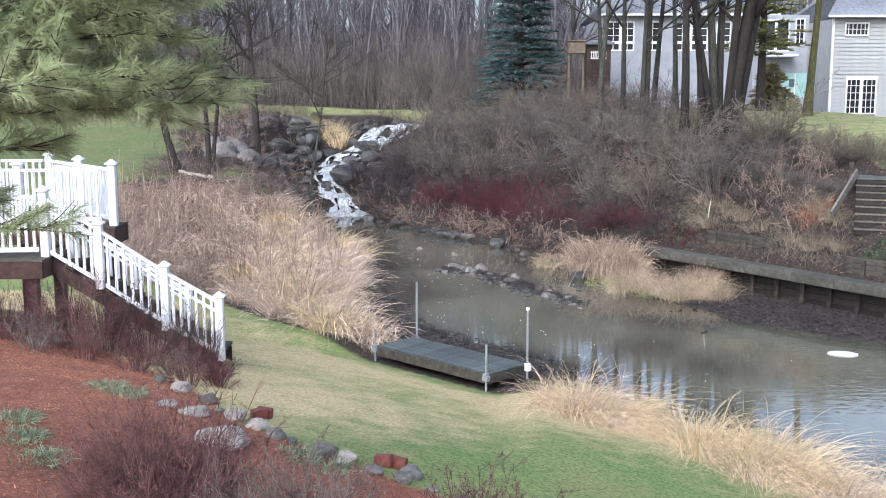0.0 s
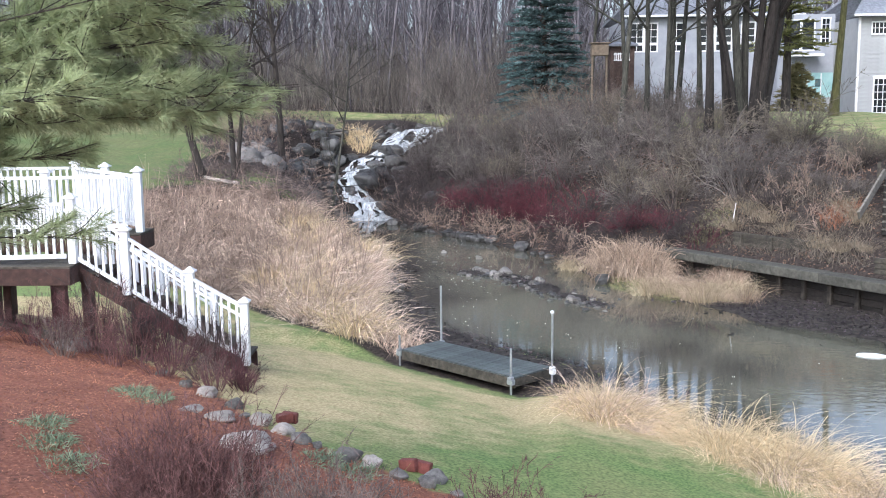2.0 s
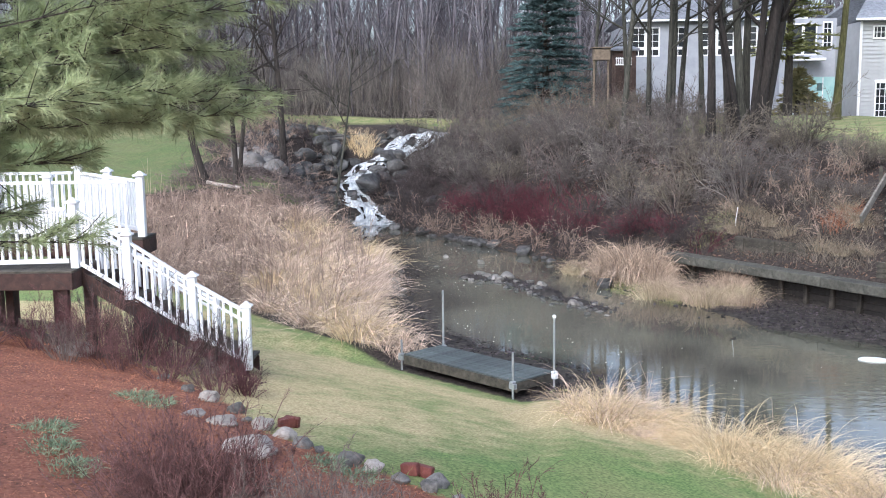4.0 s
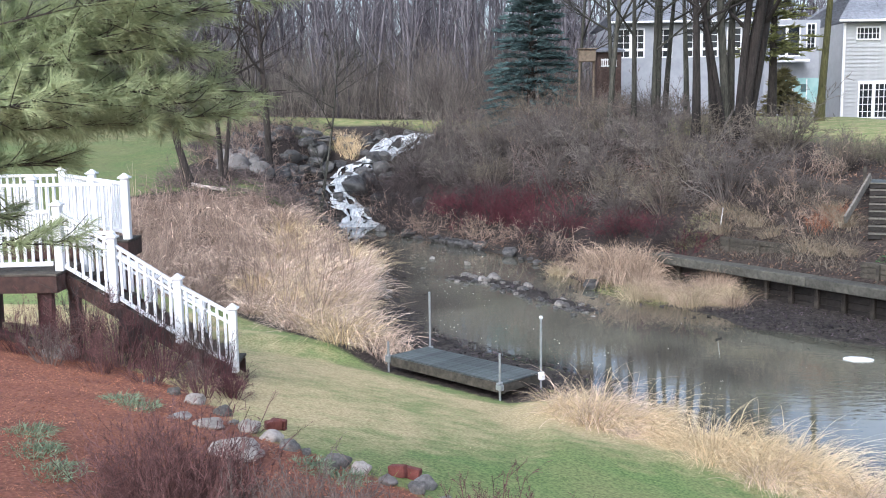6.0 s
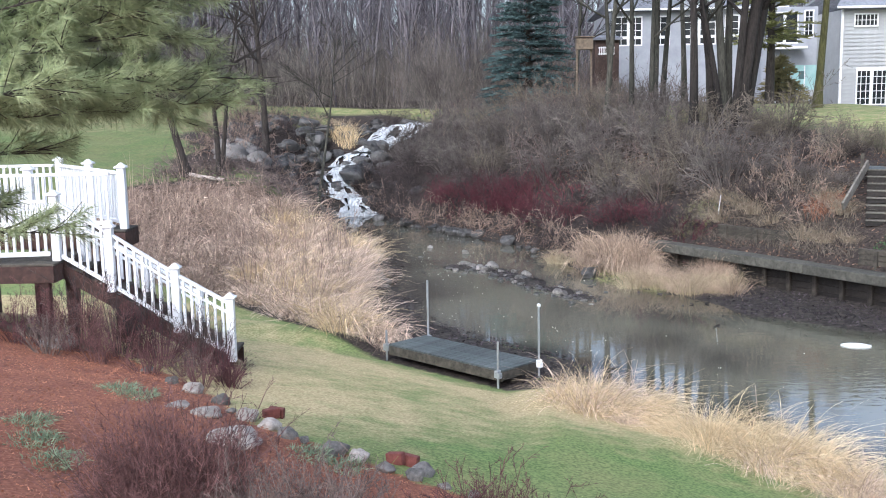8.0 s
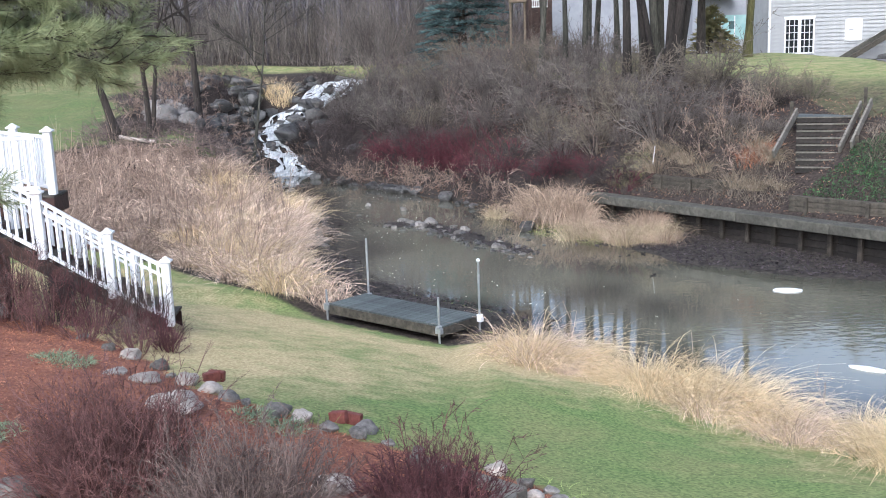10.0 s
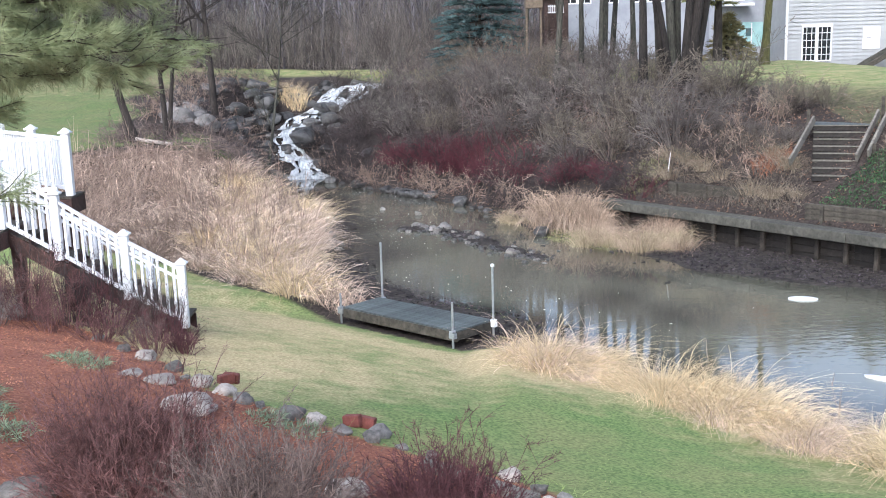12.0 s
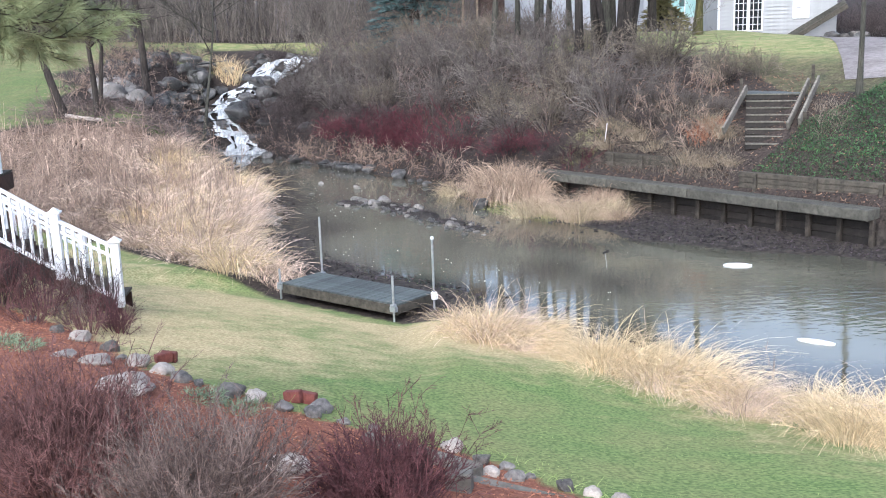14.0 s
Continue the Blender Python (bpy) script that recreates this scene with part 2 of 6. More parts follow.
def land(x, y):
    """Height of the ground."""
    x, y = np.asarray(x, float), np.asarray(y, float)
    dn, _ = to_line(x, y, NEAR)
    df, _ = to_line(x, y, FAR)
    wet = inside(x, y, POND)
    near = np.interp(dn, [0, 0.8, 2, 6, 8, 11.5, 15, 22, 40], [0, 0.3, 0.55, 1.45, 1.95, 2.65, 3.2, 3.5, 3.8])
    left = np.interp(y, [20, 28, 33, 39, 45, 58, 75, 120, 400], [0.5, 0.6, 1.2, 2.75, 3.2, 4.75, 5.6, 8, 14])
    left = left * ease(0, 4.5, dn) + 0.1 * ease(0, 0.5, dn)
    left_w = ease(20, 26, y - 0.3 * x)
    bank = near * (1 - left_w) + left * left_w
    right = np.interp(df, [0, 1, 3, 5, 8.5, 14, 20, 35, 90, 300], [0.02, 0.3, 1.5, 2.8, 4.15, 4.75, 4.95, 5.0, 7, 13])
    # behind the seawall the ground starts at its cap
    wx, wy = WALL_B[0] - WALL_A[0], WALL_B[1] - WALL_A[1]
    wl_ = math.hypot(wx, wy)
    along = ((x - WALL_A[0]) * wx + (y - WALL_A[1]) * wy) / wl_
    behind = (wx * (y - WALL_A[1]) - wy * (x - WALL_A[0])) / wl_
    terrace = np.interp(behind, [0.1, 0.5, 1.2, 2.0, 4.5, 8.5, 14, 20, 35, 90, 300], [0.85, 0.95, 1.25, 2.0, 3.25, 4.15, 4.75, 4.95, 5.0, 7, 13])
    mud = np.minimum(0.03 + 0.05 * df, 0.16)
    w_wall = ease(-2.5, 0.0, along)
    right = np.where(behind < 0.5, right * (1 - w_wall) + mud * w_wall, right * (1 - w_wall) + terrace * w_wall)
    # the ridge of ground that the falls come down
    is_left = dn < df
    z = np.where(is_left, bank, right)
    blend = ease(-3, 3, dn - df)
    deep = np.where(y > 50, bank * (1 - blend) + right * blend, z)
    z = np.where(y > 50, deep, z)
    ds, _ = to_line(x, y, [(a, b) for a, b, _ in STREAM])
    sz = np.interp(y, [p[1] for p in STREAM], [p[2] for p in STREAM]) - 0.12
    k = ease(0.8, 3.6, ds)
    z = np.where((y > 49.5) & (y < 70), sz * (1 - k) + z * k, z)
    z = z + 0.035 * wob(x, y, 1.3) * ease(1, 4, np.minimum(dn, df)) + 0.1 * wob(x, y, 0.3, 2) * ease(6, 16, np.minimum(dn, df))
    # hollow of mud under the dock
    c, s = math.cos(radians(-44.5)), math.sin(radians(-44.5))
    u, v = (x - 0.13) * c + (y - 21.0) * s, -(x - 0.13) * s + (y - 21.0) * c
    off = np.maximum(np.maximum(np.abs(u) - 1.8, np.abs(v) - 0.58), 0)
    z = np.minimum(z, 0.04 + np.where(v < 0, 0.25, 0.6) * off)
    z = z - 0.95 * ease(18.5, 27, x) * ease(11, 18, df) * (dn > df) * (1 - ease(75, 110, y))
    under = -np.minimum(0.5, 0.16 * np.minimum(dn, df))
    # low bar of mud and rubble across the stream
    bar, _ = to_line(x, y, [(-0.2, 34.4), (1.3, 33.4), (2.4, 31.2), (3.7, 28.7)])
    under = np.maximum(under, 0.05 + 0.05 * wob(x, y, 3.0, 1) - 0.3 * np.maximum(bar - 0.15, 0))
    # leaf-strewn mud flat behind the dock
    under = np.where((y > 18.5) & (y < 31) & (x < 2.8) & (dn < df), np.maximum(under, 0.035 + 0.035 * wob(x, y, 2.6, 2) - 0.3 * np.maximum(dn - 1.0 + 0.5 * ease(26, 30, y), 0)), under)
    return np.where(wet & (y < 51.5), under, z)


def mesh_arrays(name, verts, quads=None, tris=None, mat=None, smooth=False):
    """A mesh from arrays of corners and of four- and three-sided faces."""
    me = bpy.data.meshes.new(name)
    parts = [(np.asarray(f, np.int32), k) for f, k in ((quads, 4), (tris, 3)) if f is not None and len(f)]
    me.vertices.add(len(verts))
    me.vertices.foreach_set("co", np.asarray(verts, np.float32).ravel())
    loops = np.concatenate([f.ravel() for f, _ in parts])
    sizes = np.concatenate([np.full(len(f), k, np.int32) for f, k in parts])
    me.loops.add(len(loops))
    me.loops.foreach_set("vertex_index", loops)
    me.polygons.add(len(sizes))
    me.polygons.foreach_set("loop_start", np.concatenate([[0], np.cumsum(sizes)[:-1]]).astype(np.int32))
    if smooth:
        me.polygons.foreach_set("use_smooth", np.ones(len(sizes), bool))
    me.update(calc_edges=True)
    me.validate()
    if mat:
        me.materials.append(mat)
    return me


def steps(*runs):
    """Grid lines: (from, to, spacing) runs, end to end."""
    out = []
    for a, b, s in runs:
        out += list(np.arange(a, b - 1e-6, s))
    return np.array(out + [runs[-1][1]])


GX = steps((-400, -60, 40), (-60, -24, 4), (-24, -12, 1), (-12, 16, 0.25), (16, 34, 1), (34, 80, 5), (80, 400, 40))
GY = steps((-120, -16, 8), (-16, 4, 1), (4, 40, 0.25), (40, 72, 0.5), (72, 120, 4), (120, 600, 40))
xx, yy = np.meshgrid(GX, GY)
zz = land(xx, yy)
nx, ny = len(GX), len(GY)
ids = np.arange(nx * ny).reshape(ny, nx)
ground = new("ground", mesh_arrays("ground", np.stack([xx, yy, zz], -1).reshape(-1, 3),
             np.stack([ids[:-1, :-1], ids[:-1, 1:], ids[1:, 1:], ids[1:, :-1]], -1).reshape(-1, 4), smooth=True))
tagged(ground, "sloping lawn with bark mulch bed and muddy banks", "ground", kind="structure")


def masks(x, y):
    """Shares of mulch, mud and shaded litter, and how dry the lawn is."""
    dn, _ = to_line(x, y, NEAR)
    df, _ = to_line(x, y, FAR)
    db, sb = to_line(x, y, BED)
    wet = inside(x, y, POND)
    mulch = ease(-0.12, 0.12, -db * sb) * (y < 24)
    sh = np.minimum(dn, df)
    mud = np.where(wet, 1.0, 1 - ease(0.25, 0.7, sh))
    wx, wy = WALL_B[0] - WALL_A[0], WALL_B[1] - WALL_A[1]
    behind = (wx * (y - WALL_A[1]) - wy * (x - WALL_A[0])) / math.hypot(wx, wy)
    mud = np.maximum(mud, (behind < 0.5) * (df < 5) * (x > 6) * (dn > df))
    along = ((x - WALL_A[0]) * wx + (y - WALL_A[1]) * wy) / math.hypot(wx, wy)
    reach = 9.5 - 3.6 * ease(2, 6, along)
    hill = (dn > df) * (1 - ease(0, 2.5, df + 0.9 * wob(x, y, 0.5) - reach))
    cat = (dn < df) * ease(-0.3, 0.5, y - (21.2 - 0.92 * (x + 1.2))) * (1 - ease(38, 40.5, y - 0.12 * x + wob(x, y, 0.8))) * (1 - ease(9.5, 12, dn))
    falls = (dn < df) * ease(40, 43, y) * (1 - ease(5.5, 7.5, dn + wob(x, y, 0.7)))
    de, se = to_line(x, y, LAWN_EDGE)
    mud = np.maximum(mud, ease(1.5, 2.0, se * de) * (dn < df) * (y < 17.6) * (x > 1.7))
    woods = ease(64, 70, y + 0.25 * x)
    # Shade-dark litter under brush, reeds and woods; the last two terms dim open lawns.
    shaded_litter = np.clip(np.maximum.reduce([hill, cat, falls, woods, 0.43 * (dn < df) * (y > 30), 0.61 * (dn > df) * (1 - ease(9, 16, df))]), 0, 1)
    dry = (0.68 + 0.22 * wob(x, y, 0.9, 4)) * ease(10.6, 15.2, y - 0.6 * x + 0.5 * wob(x, y, 0.7, 2)) * (1 - 0.75 * ease(-1.5, -0.2, y - (21.2 - 0.92 * (x + 1.2)))) * (1 - 0.8 * ease(2.5, 6.5, x)) * (y < 27) * (dn < df) + 0.36 * (dn > df) + 0.3 * (dn < df) * (y > 52) + 0.4 * (dn < df) * (y < 19) * np.exp(-(to_line(x, y, LAWN_EDGE)[0] / 1.3) ** 2)
    return mulch, mud, shaded_litter, np.clip(dry, 0, 1)


at = ground.data.color_attributes.new("cover", "FLOAT_COLOR", "POINT")
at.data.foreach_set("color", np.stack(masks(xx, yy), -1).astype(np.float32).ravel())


def ground_material():
    m = bpy.data.materials.new("lawn_mulch_and_mud")
    m.use_nodes = True
    n, l = m.node_tree.nodes, m.node_tree.links
    p = n["Principled BSDF"]
    co, cover = n.new("ShaderNodeTexCoord"), n.new("ShaderNodeVertexColor")
    cover.layer_name = "cover"
    sep = n.new("ShaderNodeSeparateColor")
    l.new(cover.outputs[0], sep.inputs[0])

    def noise_(scale, detail=8):
        t = n.new("ShaderNodeTexNoise")
        t.inputs["Scale"].default_value, t.inputs["Detail"].default_value = scale, detail
        l.new(co.outputs["Object"], t.inputs["Vector"])
        return t.outputs[0]

    def ramp_(src, a, b, lo=0.35, hi=0.65):
        r = n.new("ShaderNodeValToRGB")
        r.color_ramp.elements[0].position, r.color_ramp.elements[1].position = lo, hi
        r.color_ramp.elements[0].color, r.color_ramp.elements[1].color = (*a, 1), (*b, 1)
        l.new(src, r.inputs[0])
        return r.outputs[0]

    def mix_(k, a, b):
        x = n.new("ShaderNodeMix")
        x.data_type = "RGBA"
        l.new(k, x.inputs[0])
        l.new(a, x.inputs[6])
        l.new(b, x.inputs[7])
        return x.outputs[2]

    def rough_edge(src, s, amount=0.6):
        a, b = n.new("ShaderNodeMath"), n.new("ShaderNodeMapRange")
        a.operation = "MULTIPLY_ADD"
        l.new(noise_(s, 5), a.inputs[0])
        a.inputs[1].default_value = amount
        l.new(src, a.inputs[2])
        b.inputs["From Min"].default_value, b.inputs["From Max"].default_value = 0.3 + amount / 2 - 0.12 * (amount > 1), 0.7 + amount / 2 + 0.12 * (amount > 1)
        l.new(a.outputs[0], b.inputs[0])
        return b.outputs[0]

    fine = noise_(22)
    green = mix_(ramp_(noise_(0.9), (0, 0, 0), (1, 1, 1)), ramp_(fine, (0.09, 0.145, 0.045), (0.215, 0.295, 0.1)), ramp_(fine, (0.135, 0.16, 0.06), (0.28, 0.305, 0.125)))
    dry = ramp_(fine, (0.33, 0.26, 0.13), (0.58, 0.48, 0.28))
    lawn = mix_(rough_edge(cover.outputs[1], 2.2, 1.3), green, dry)
    mulch = mix_(ramp_(noise_(1.6), (0, 0, 0), (1, 1, 1)), ramp_(noise_(26), (0.17, 0.06, 0.038), (0.4, 0.175, 0.11), 0.3, 0.7), ramp_(noise_(19), (0.1, 0.045, 0.032), (0.31, 0.13, 0.085), 0.3, 0.7))
    mud = ramp_(noise_(7), (0.018, 0.016, 0.014), (0.065, 0.055, 0.048))
    # Litter near black: shade under brush and reeds is put into its colour.
    shaded_litter = ramp_(noise_(13), (0.012, 0.01, 0.009), (0.075, 0.058, 0.05), 0.3, 0.7)
    out = mix_(rough_edge(sep.outputs[2], 6.0, 0.3), lawn, shaded_litter)
    out = mix_(rough_edge(sep.outputs[0], 4.0, 0.4), out, mulch)
    out = mix_(rough_edge(sep.outputs[1], 3.0), out, mud)
    l.new(out, p.inputs["Base Color"])
    p.inputs["Roughness"].default_value = 0.9
    p.inputs["Specular IOR Level"].default_value = 0.25
    b = n.new("ShaderNodeBump")
    b.inputs["Strength"].default_value, b.inputs["Distance"].default_value = 0.35, 0.03
    l.new(fine, b.inputs["Height"])
    l.new(b.outputs[0], p.inputs["Normal"])
    return m


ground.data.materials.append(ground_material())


# ---- water ----
def water_material():
    m = bpy.data.materials.new("murky_pond_water")
    m.use_nodes = True
    n, l = m.node_tree.nodes, m.node_tree.links
    p = n["Principled BSDF"]
    co = n.new("ShaderNodeTexCoord")
    a = n.new("ShaderNodeTexNoise")
    a.inputs["Scale"].default_value, a.inputs["Detail"].default_value = 0.28, 5
    l.new(co.outputs["Object"], a.inputs["Vector"])
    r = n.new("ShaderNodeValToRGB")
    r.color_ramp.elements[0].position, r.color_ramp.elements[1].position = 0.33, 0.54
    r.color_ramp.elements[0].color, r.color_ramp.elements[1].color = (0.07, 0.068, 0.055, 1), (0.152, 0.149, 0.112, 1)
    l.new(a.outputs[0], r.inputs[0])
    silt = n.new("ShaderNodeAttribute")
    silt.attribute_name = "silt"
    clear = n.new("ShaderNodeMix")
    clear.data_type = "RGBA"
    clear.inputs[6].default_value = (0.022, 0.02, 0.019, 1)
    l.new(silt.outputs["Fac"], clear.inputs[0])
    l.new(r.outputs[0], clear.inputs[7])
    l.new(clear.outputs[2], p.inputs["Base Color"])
    p.inputs["Roughness"].default_value, p.inputs["IOR"].default_value = 0.02, 1.95
    ripple = n.new("ShaderNodeTexNoise")
    ripple.inputs["Scale"].default_value, ripple.inputs["Detail"].default_value = 3.5, 2
    mp = n.new("ShaderNodeMapping")
    mp.inputs["Scale"].default_value = (0.7, 1.7, 1)
    mp.inputs["Rotation"].default_value = (0, 0, radians(-25))
    l.new(co.outputs["Object"], mp.inputs[0])
    l.new(mp.outputs[0], ripple.inputs["Vector"])
    where = n.new("ShaderNodeAttribute")
    where.attribute_name = "breeze"
    amount = n.new("ShaderNodeMapRange")
    amount.inputs["To Min"].default_value, amount.inputs["To Max"].default_value = 0.012, 0.2
    l.new(where.outputs["Fac"], amount.inputs[0])
    b = n.new("ShaderNodeBump")
    b.inputs["Distance"].default_value = 0.1
    l.new(amount.outputs[0], b.inputs["Strength"])
    l.new(ripple.outputs[0], b.inputs["Height"])
    l.new(b.outputs[0], p.inputs["Normal"])
    return m


wx_ = steps((-8, 16, 0.4), (16, 80, 8))
wy_ = steps((-16, 52, 0.4))
wxx, wyy = np.meshgrid(wx_, wy_)
wid = np.arange(wxx.size).reshape(wxx.shape)
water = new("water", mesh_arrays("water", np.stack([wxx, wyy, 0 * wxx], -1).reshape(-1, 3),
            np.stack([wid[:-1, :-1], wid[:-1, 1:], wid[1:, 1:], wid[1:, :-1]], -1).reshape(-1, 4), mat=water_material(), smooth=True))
breeze = water.data.attributes.new("breeze", "FLOAT", "POINT")
stir = np.exp(-((wxx - 11.5) / 3.2) ** 2 - ((wyy - 19.5) / 3.2) ** 2) + 0.7 * np.exp(-((wxx + 1.0) / 1.6) ** 2 - ((wyy - 37) / 6) ** 2)
breeze.data.foreach_set("value", np.clip(stir, 0, 1).astype(np.float32).ravel())
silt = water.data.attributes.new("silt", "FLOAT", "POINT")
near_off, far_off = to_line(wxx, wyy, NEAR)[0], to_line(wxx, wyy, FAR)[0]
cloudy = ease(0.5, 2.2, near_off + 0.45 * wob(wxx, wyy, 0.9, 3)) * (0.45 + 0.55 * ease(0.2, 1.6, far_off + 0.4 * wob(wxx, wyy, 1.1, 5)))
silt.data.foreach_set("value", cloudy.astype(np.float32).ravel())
tagged(water, "murky olive pond water reflecting sky and trees", "water", kind="structure")


# ---- mesh helpers ----
def thing(name, label, category, at_=(0, 0, 0), group="", kind="", turn=0.0):
    ob = new(name)
    ob.empty_display_size = 0.2
    ob.matrix_basis = pose(*at_, 0, 0, turn)
    return tagged(ob, label, category, group, kind)


def part(name, me, material, parent, label="", m=None):
    """Links a mesh, or a bmesh, as one object under a thing or a part."""
    if isinstance(me, bmesh.types.BMesh):
        bm, me = me, bpy.data.meshes.new(name)
        bm.to_mesh(me)
        bm.free()
    if material and not me.materials:
        me.materials.append(material)
    ob = new(name, me)
    ob.parent = parent
    if m is not None:
        ob.matrix_basis = m
    return tagged(ob, label)


def box(bm, size, m=Matrix(), bevel=0.0, shear=None):
    """A box with its bevelled edges, centred on m."""
    got = bmesh.ops.create_cube(bm, size=1.0)["verts"]
    bmesh.ops.scale(bm, vec=size, verts=got)
    if shear:
        for v in got:
            v.co.z += shear * v.co.x
    if bevel:
        edges = list({e for v in got for e in v.link_edges})
        got = bmesh.ops.bevel(bm, geom=edges, offset=bevel, segments=1, affect="EDGES")["verts"] + [v for v in got if v.is_valid]
    bmesh.ops.transform(bm, matrix=m, verts=list(set(got)))
    return bm


def a_box(size, m=Matrix(), bevel=0.0, shear=None):
    return box(bmesh.new(), size, m, bevel, shear)


def a_rod(r, length, sides=8, top=None, m=Matrix()):
    bm = bmesh.new()
    bmesh.ops.create_cone(bm, cap_ends=True, segments=sides, radius1=r, radius2=r if top is None else top, depth=length, matrix=m @ Matrix.Translation((0, 0, length / 2)))
    return bm


def at_z(x, y):
    return float(land(x, y))


def unit(v):
    return v / np.maximum(np.linalg.norm(v, axis=-1, keepdims=True), 1e-9)


def twigs(start, way, length, radius, bend, rings=2, sides=3, tip=0.35):
    """Arrays of tapered, bent twigs: corners and faces."""
    count = len(start)
    ref = np.where(np.abs(way[:, 2:3]) > 0.9, [[1.0, 0, 0]], [[0, 0, 1.0]])
    a = unit(np.cross(way, ref))
    b = np.cross(way, a)
    verts = []
    for k in range(rings):
        u = k / (rings - 1)
        c = start + way * (length * u)[:, None] + bend * (length * u * u)[:, None]
        r = radius * (1 + (tip - 1) * u)
        for s in range(sides):
            g = 2 * math.pi * s / sides
            verts.append(c + (a * math.cos(g) + b * math.sin(g)) * r[:, None])
    verts = np.stack(verts, 1)
    faces = []
    for k in range(rings - 1):
        for s in range(sides):
            o, q = k * sides, (s + 1) % sides
            faces.append([o + s, o + q, o + sides + q, o + sides + s])
    faces = np.array(faces)[None] + (np.arange(count) * rings * sides)[:, None, None]
    return verts.reshape(-1, 3), faces.reshape(-1, 4)


def grow(rng, start, way, length, radius, kids, ratio=0.5, spread=0.7, lift=0.15, bend=0.2, rings=(3, 2, 2), low=0.25, thin=0.55, rad_min=0.0):
    """Branching wood: each level's shoots spring from the one before. Returns corners and faces of all levels."""
    out_v, out_f, base = [], [], 0
    for level in range(len(kids) + 1):
        n_ = len(start)
        curve = rng.normal(0, bend, (n_, 3)) + np.array([0, 0, lift])
        v, f = twigs(start, way, length, np.maximum(radius, rad_min), curve, rings[min(level, len(rings) - 1)])
        out_v.append(v)
        out_f.append(f + base)
        base += len(v)
        if level == len(kids):
            break
        src = np.repeat(np.arange(n_), kids[level])
        u = rng.uniform(low, 1.0, len(src))
        way2 = unit(way[src] + 2 * curve[src] * u[:, None])
        start = start[src] + way[src] * (length[src] * u)[:, None] + curve[src] * (length[src] * u * u)[:, None]
        side = unit(rng.normal(0, 1, (len(src), 3)))
        way = unit(way2 + side * spread + np.array([0, 0, lift]))
        length = length[src] * ratio * rng.uniform(0.6, 1.3, len(src)) * (1.15 - 0.5 * u)
        radius = radius[src] * thin * (1.1 - 0.5 * u)
    return np.concatenate(out_v), np.concatenate(out_f)


def ribbons(start, way, length, width, droop, bends=2, tip=0.25, rng=RNG):
    """Arrays of long narrow blades that bow over; droop is the sideways and downward bow."""
    count = len(start)
    across = unit(np.cross(way, rng.normal(0, 1, (count, 3))))
    verts = []
    for k in range(bends + 1):
        u = k / bends
        c = start + way * (length * u)[:, None] + droop * (length * u * u)[:, None]
        w = width * (1 + (tip - 1) * u) * 0.5
        verts += [c - across * w[:, None], c + across * w[:, None]]
    verts = np.stack(verts, 1)
    faces = np.array([[2 * k, 2 * k + 1, 2 * k + 3, 2 * k + 2] for k in range(bends)])[None] + (np.arange(count) * (bends + 1) * 2)[:, None, None]
    return verts.reshape(-1, 3), faces.reshape(-1, 4)


def scatter(rng, count, x0, x1, y0, y1, keep):
    """Random places in a stretch of the plan where keep(x, y) allows."""
    x, y = rng.uniform(x0, x1, count), rng.uniform(y0, y1, count)
    ok = rng.uniform(0, 1, count) < keep(x, y)
    x, y = x[ok], y[ok]
    return np.stack([x, y, land(x, y)], -1)


def stuff(name, arrays, mat, label, category):
    return tagged(new(name, mesh_arrays(name, arrays[0], arrays[1], mat=mat)), label, category, kind="stuff")


def stone_mesh(name, seed, mat, flat=0.7, blocky=True):
    """An uneven stone about one metre across: split and angular, or worn round."""
    rng = np.random.default_rng(900 + seed)
    bm = bmesh.new()
    if blocky:
        for _ in range(15):
            d = unit(rng.normal(0, 1, 3))
            bm.verts.new(Vector(d * rng.uniform(0.4, 0.56) * [1, rng.uniform(0.75, 1), flat]))
        got = bmesh.ops.convex_hull(bm, input=list(bm.verts))
        bmesh.ops.delete(bm, geom=[v for v in bm.verts if not v.link_faces], context="VERTS")
        bmesh.ops.bevel(bm, geom=list(bm.edges), offset=0.045, segments=2, profile=0.6, affect="EDGES")
        bmesh.ops.triangulate(bm, faces=list(bm.faces))
        for v in bm.verts:
            v.co += v.co.normalized() * 0.03 * noise.noise(v.co * 5 + Vector((seed, 0, 0)))
    else:
        bmesh.ops.create_icosphere(bm, subdivisions=3, radius=0.5)
        for v in bm.verts:
            d = v.co.normalized()
            k = 1 + 0.4 * noise.noise(d * 1.2 + Vector((seed * 3.1, 0, 0))) + 0.16 * noise.noise(d * 2.8 + Vector((0, seed, 0)))
            v.co = Vector((d.x * k, d.y * k, d.z * k * flat)) * 0.5
    for v in bm.verts:
        v.co.z = max(v.co.z, -0.3 * flat)
    for f in bm.faces:
        f.smooth = True
    me = bpy.data.meshes.new(name)
    bm.to_mesh(me)
    bm.free()
    me.materials.append(mat)
    return me


def stone(name, me, x, y, size, label, group="", turn=None, z=None, squash=(1, 1, 1)):
    s = Vector(squash) * size
    ob = new(name, me)
    low = at_z(x, y) if z is None else z
    ob.matrix_basis = Matrix.LocRotScale((x, y, low + 0.12 * size * squash[2]), Euler((0, 0, RNG.uniform(0, 6.3) if turn is None else turn)), s)
    return tagged(ob, label, "stone", group)


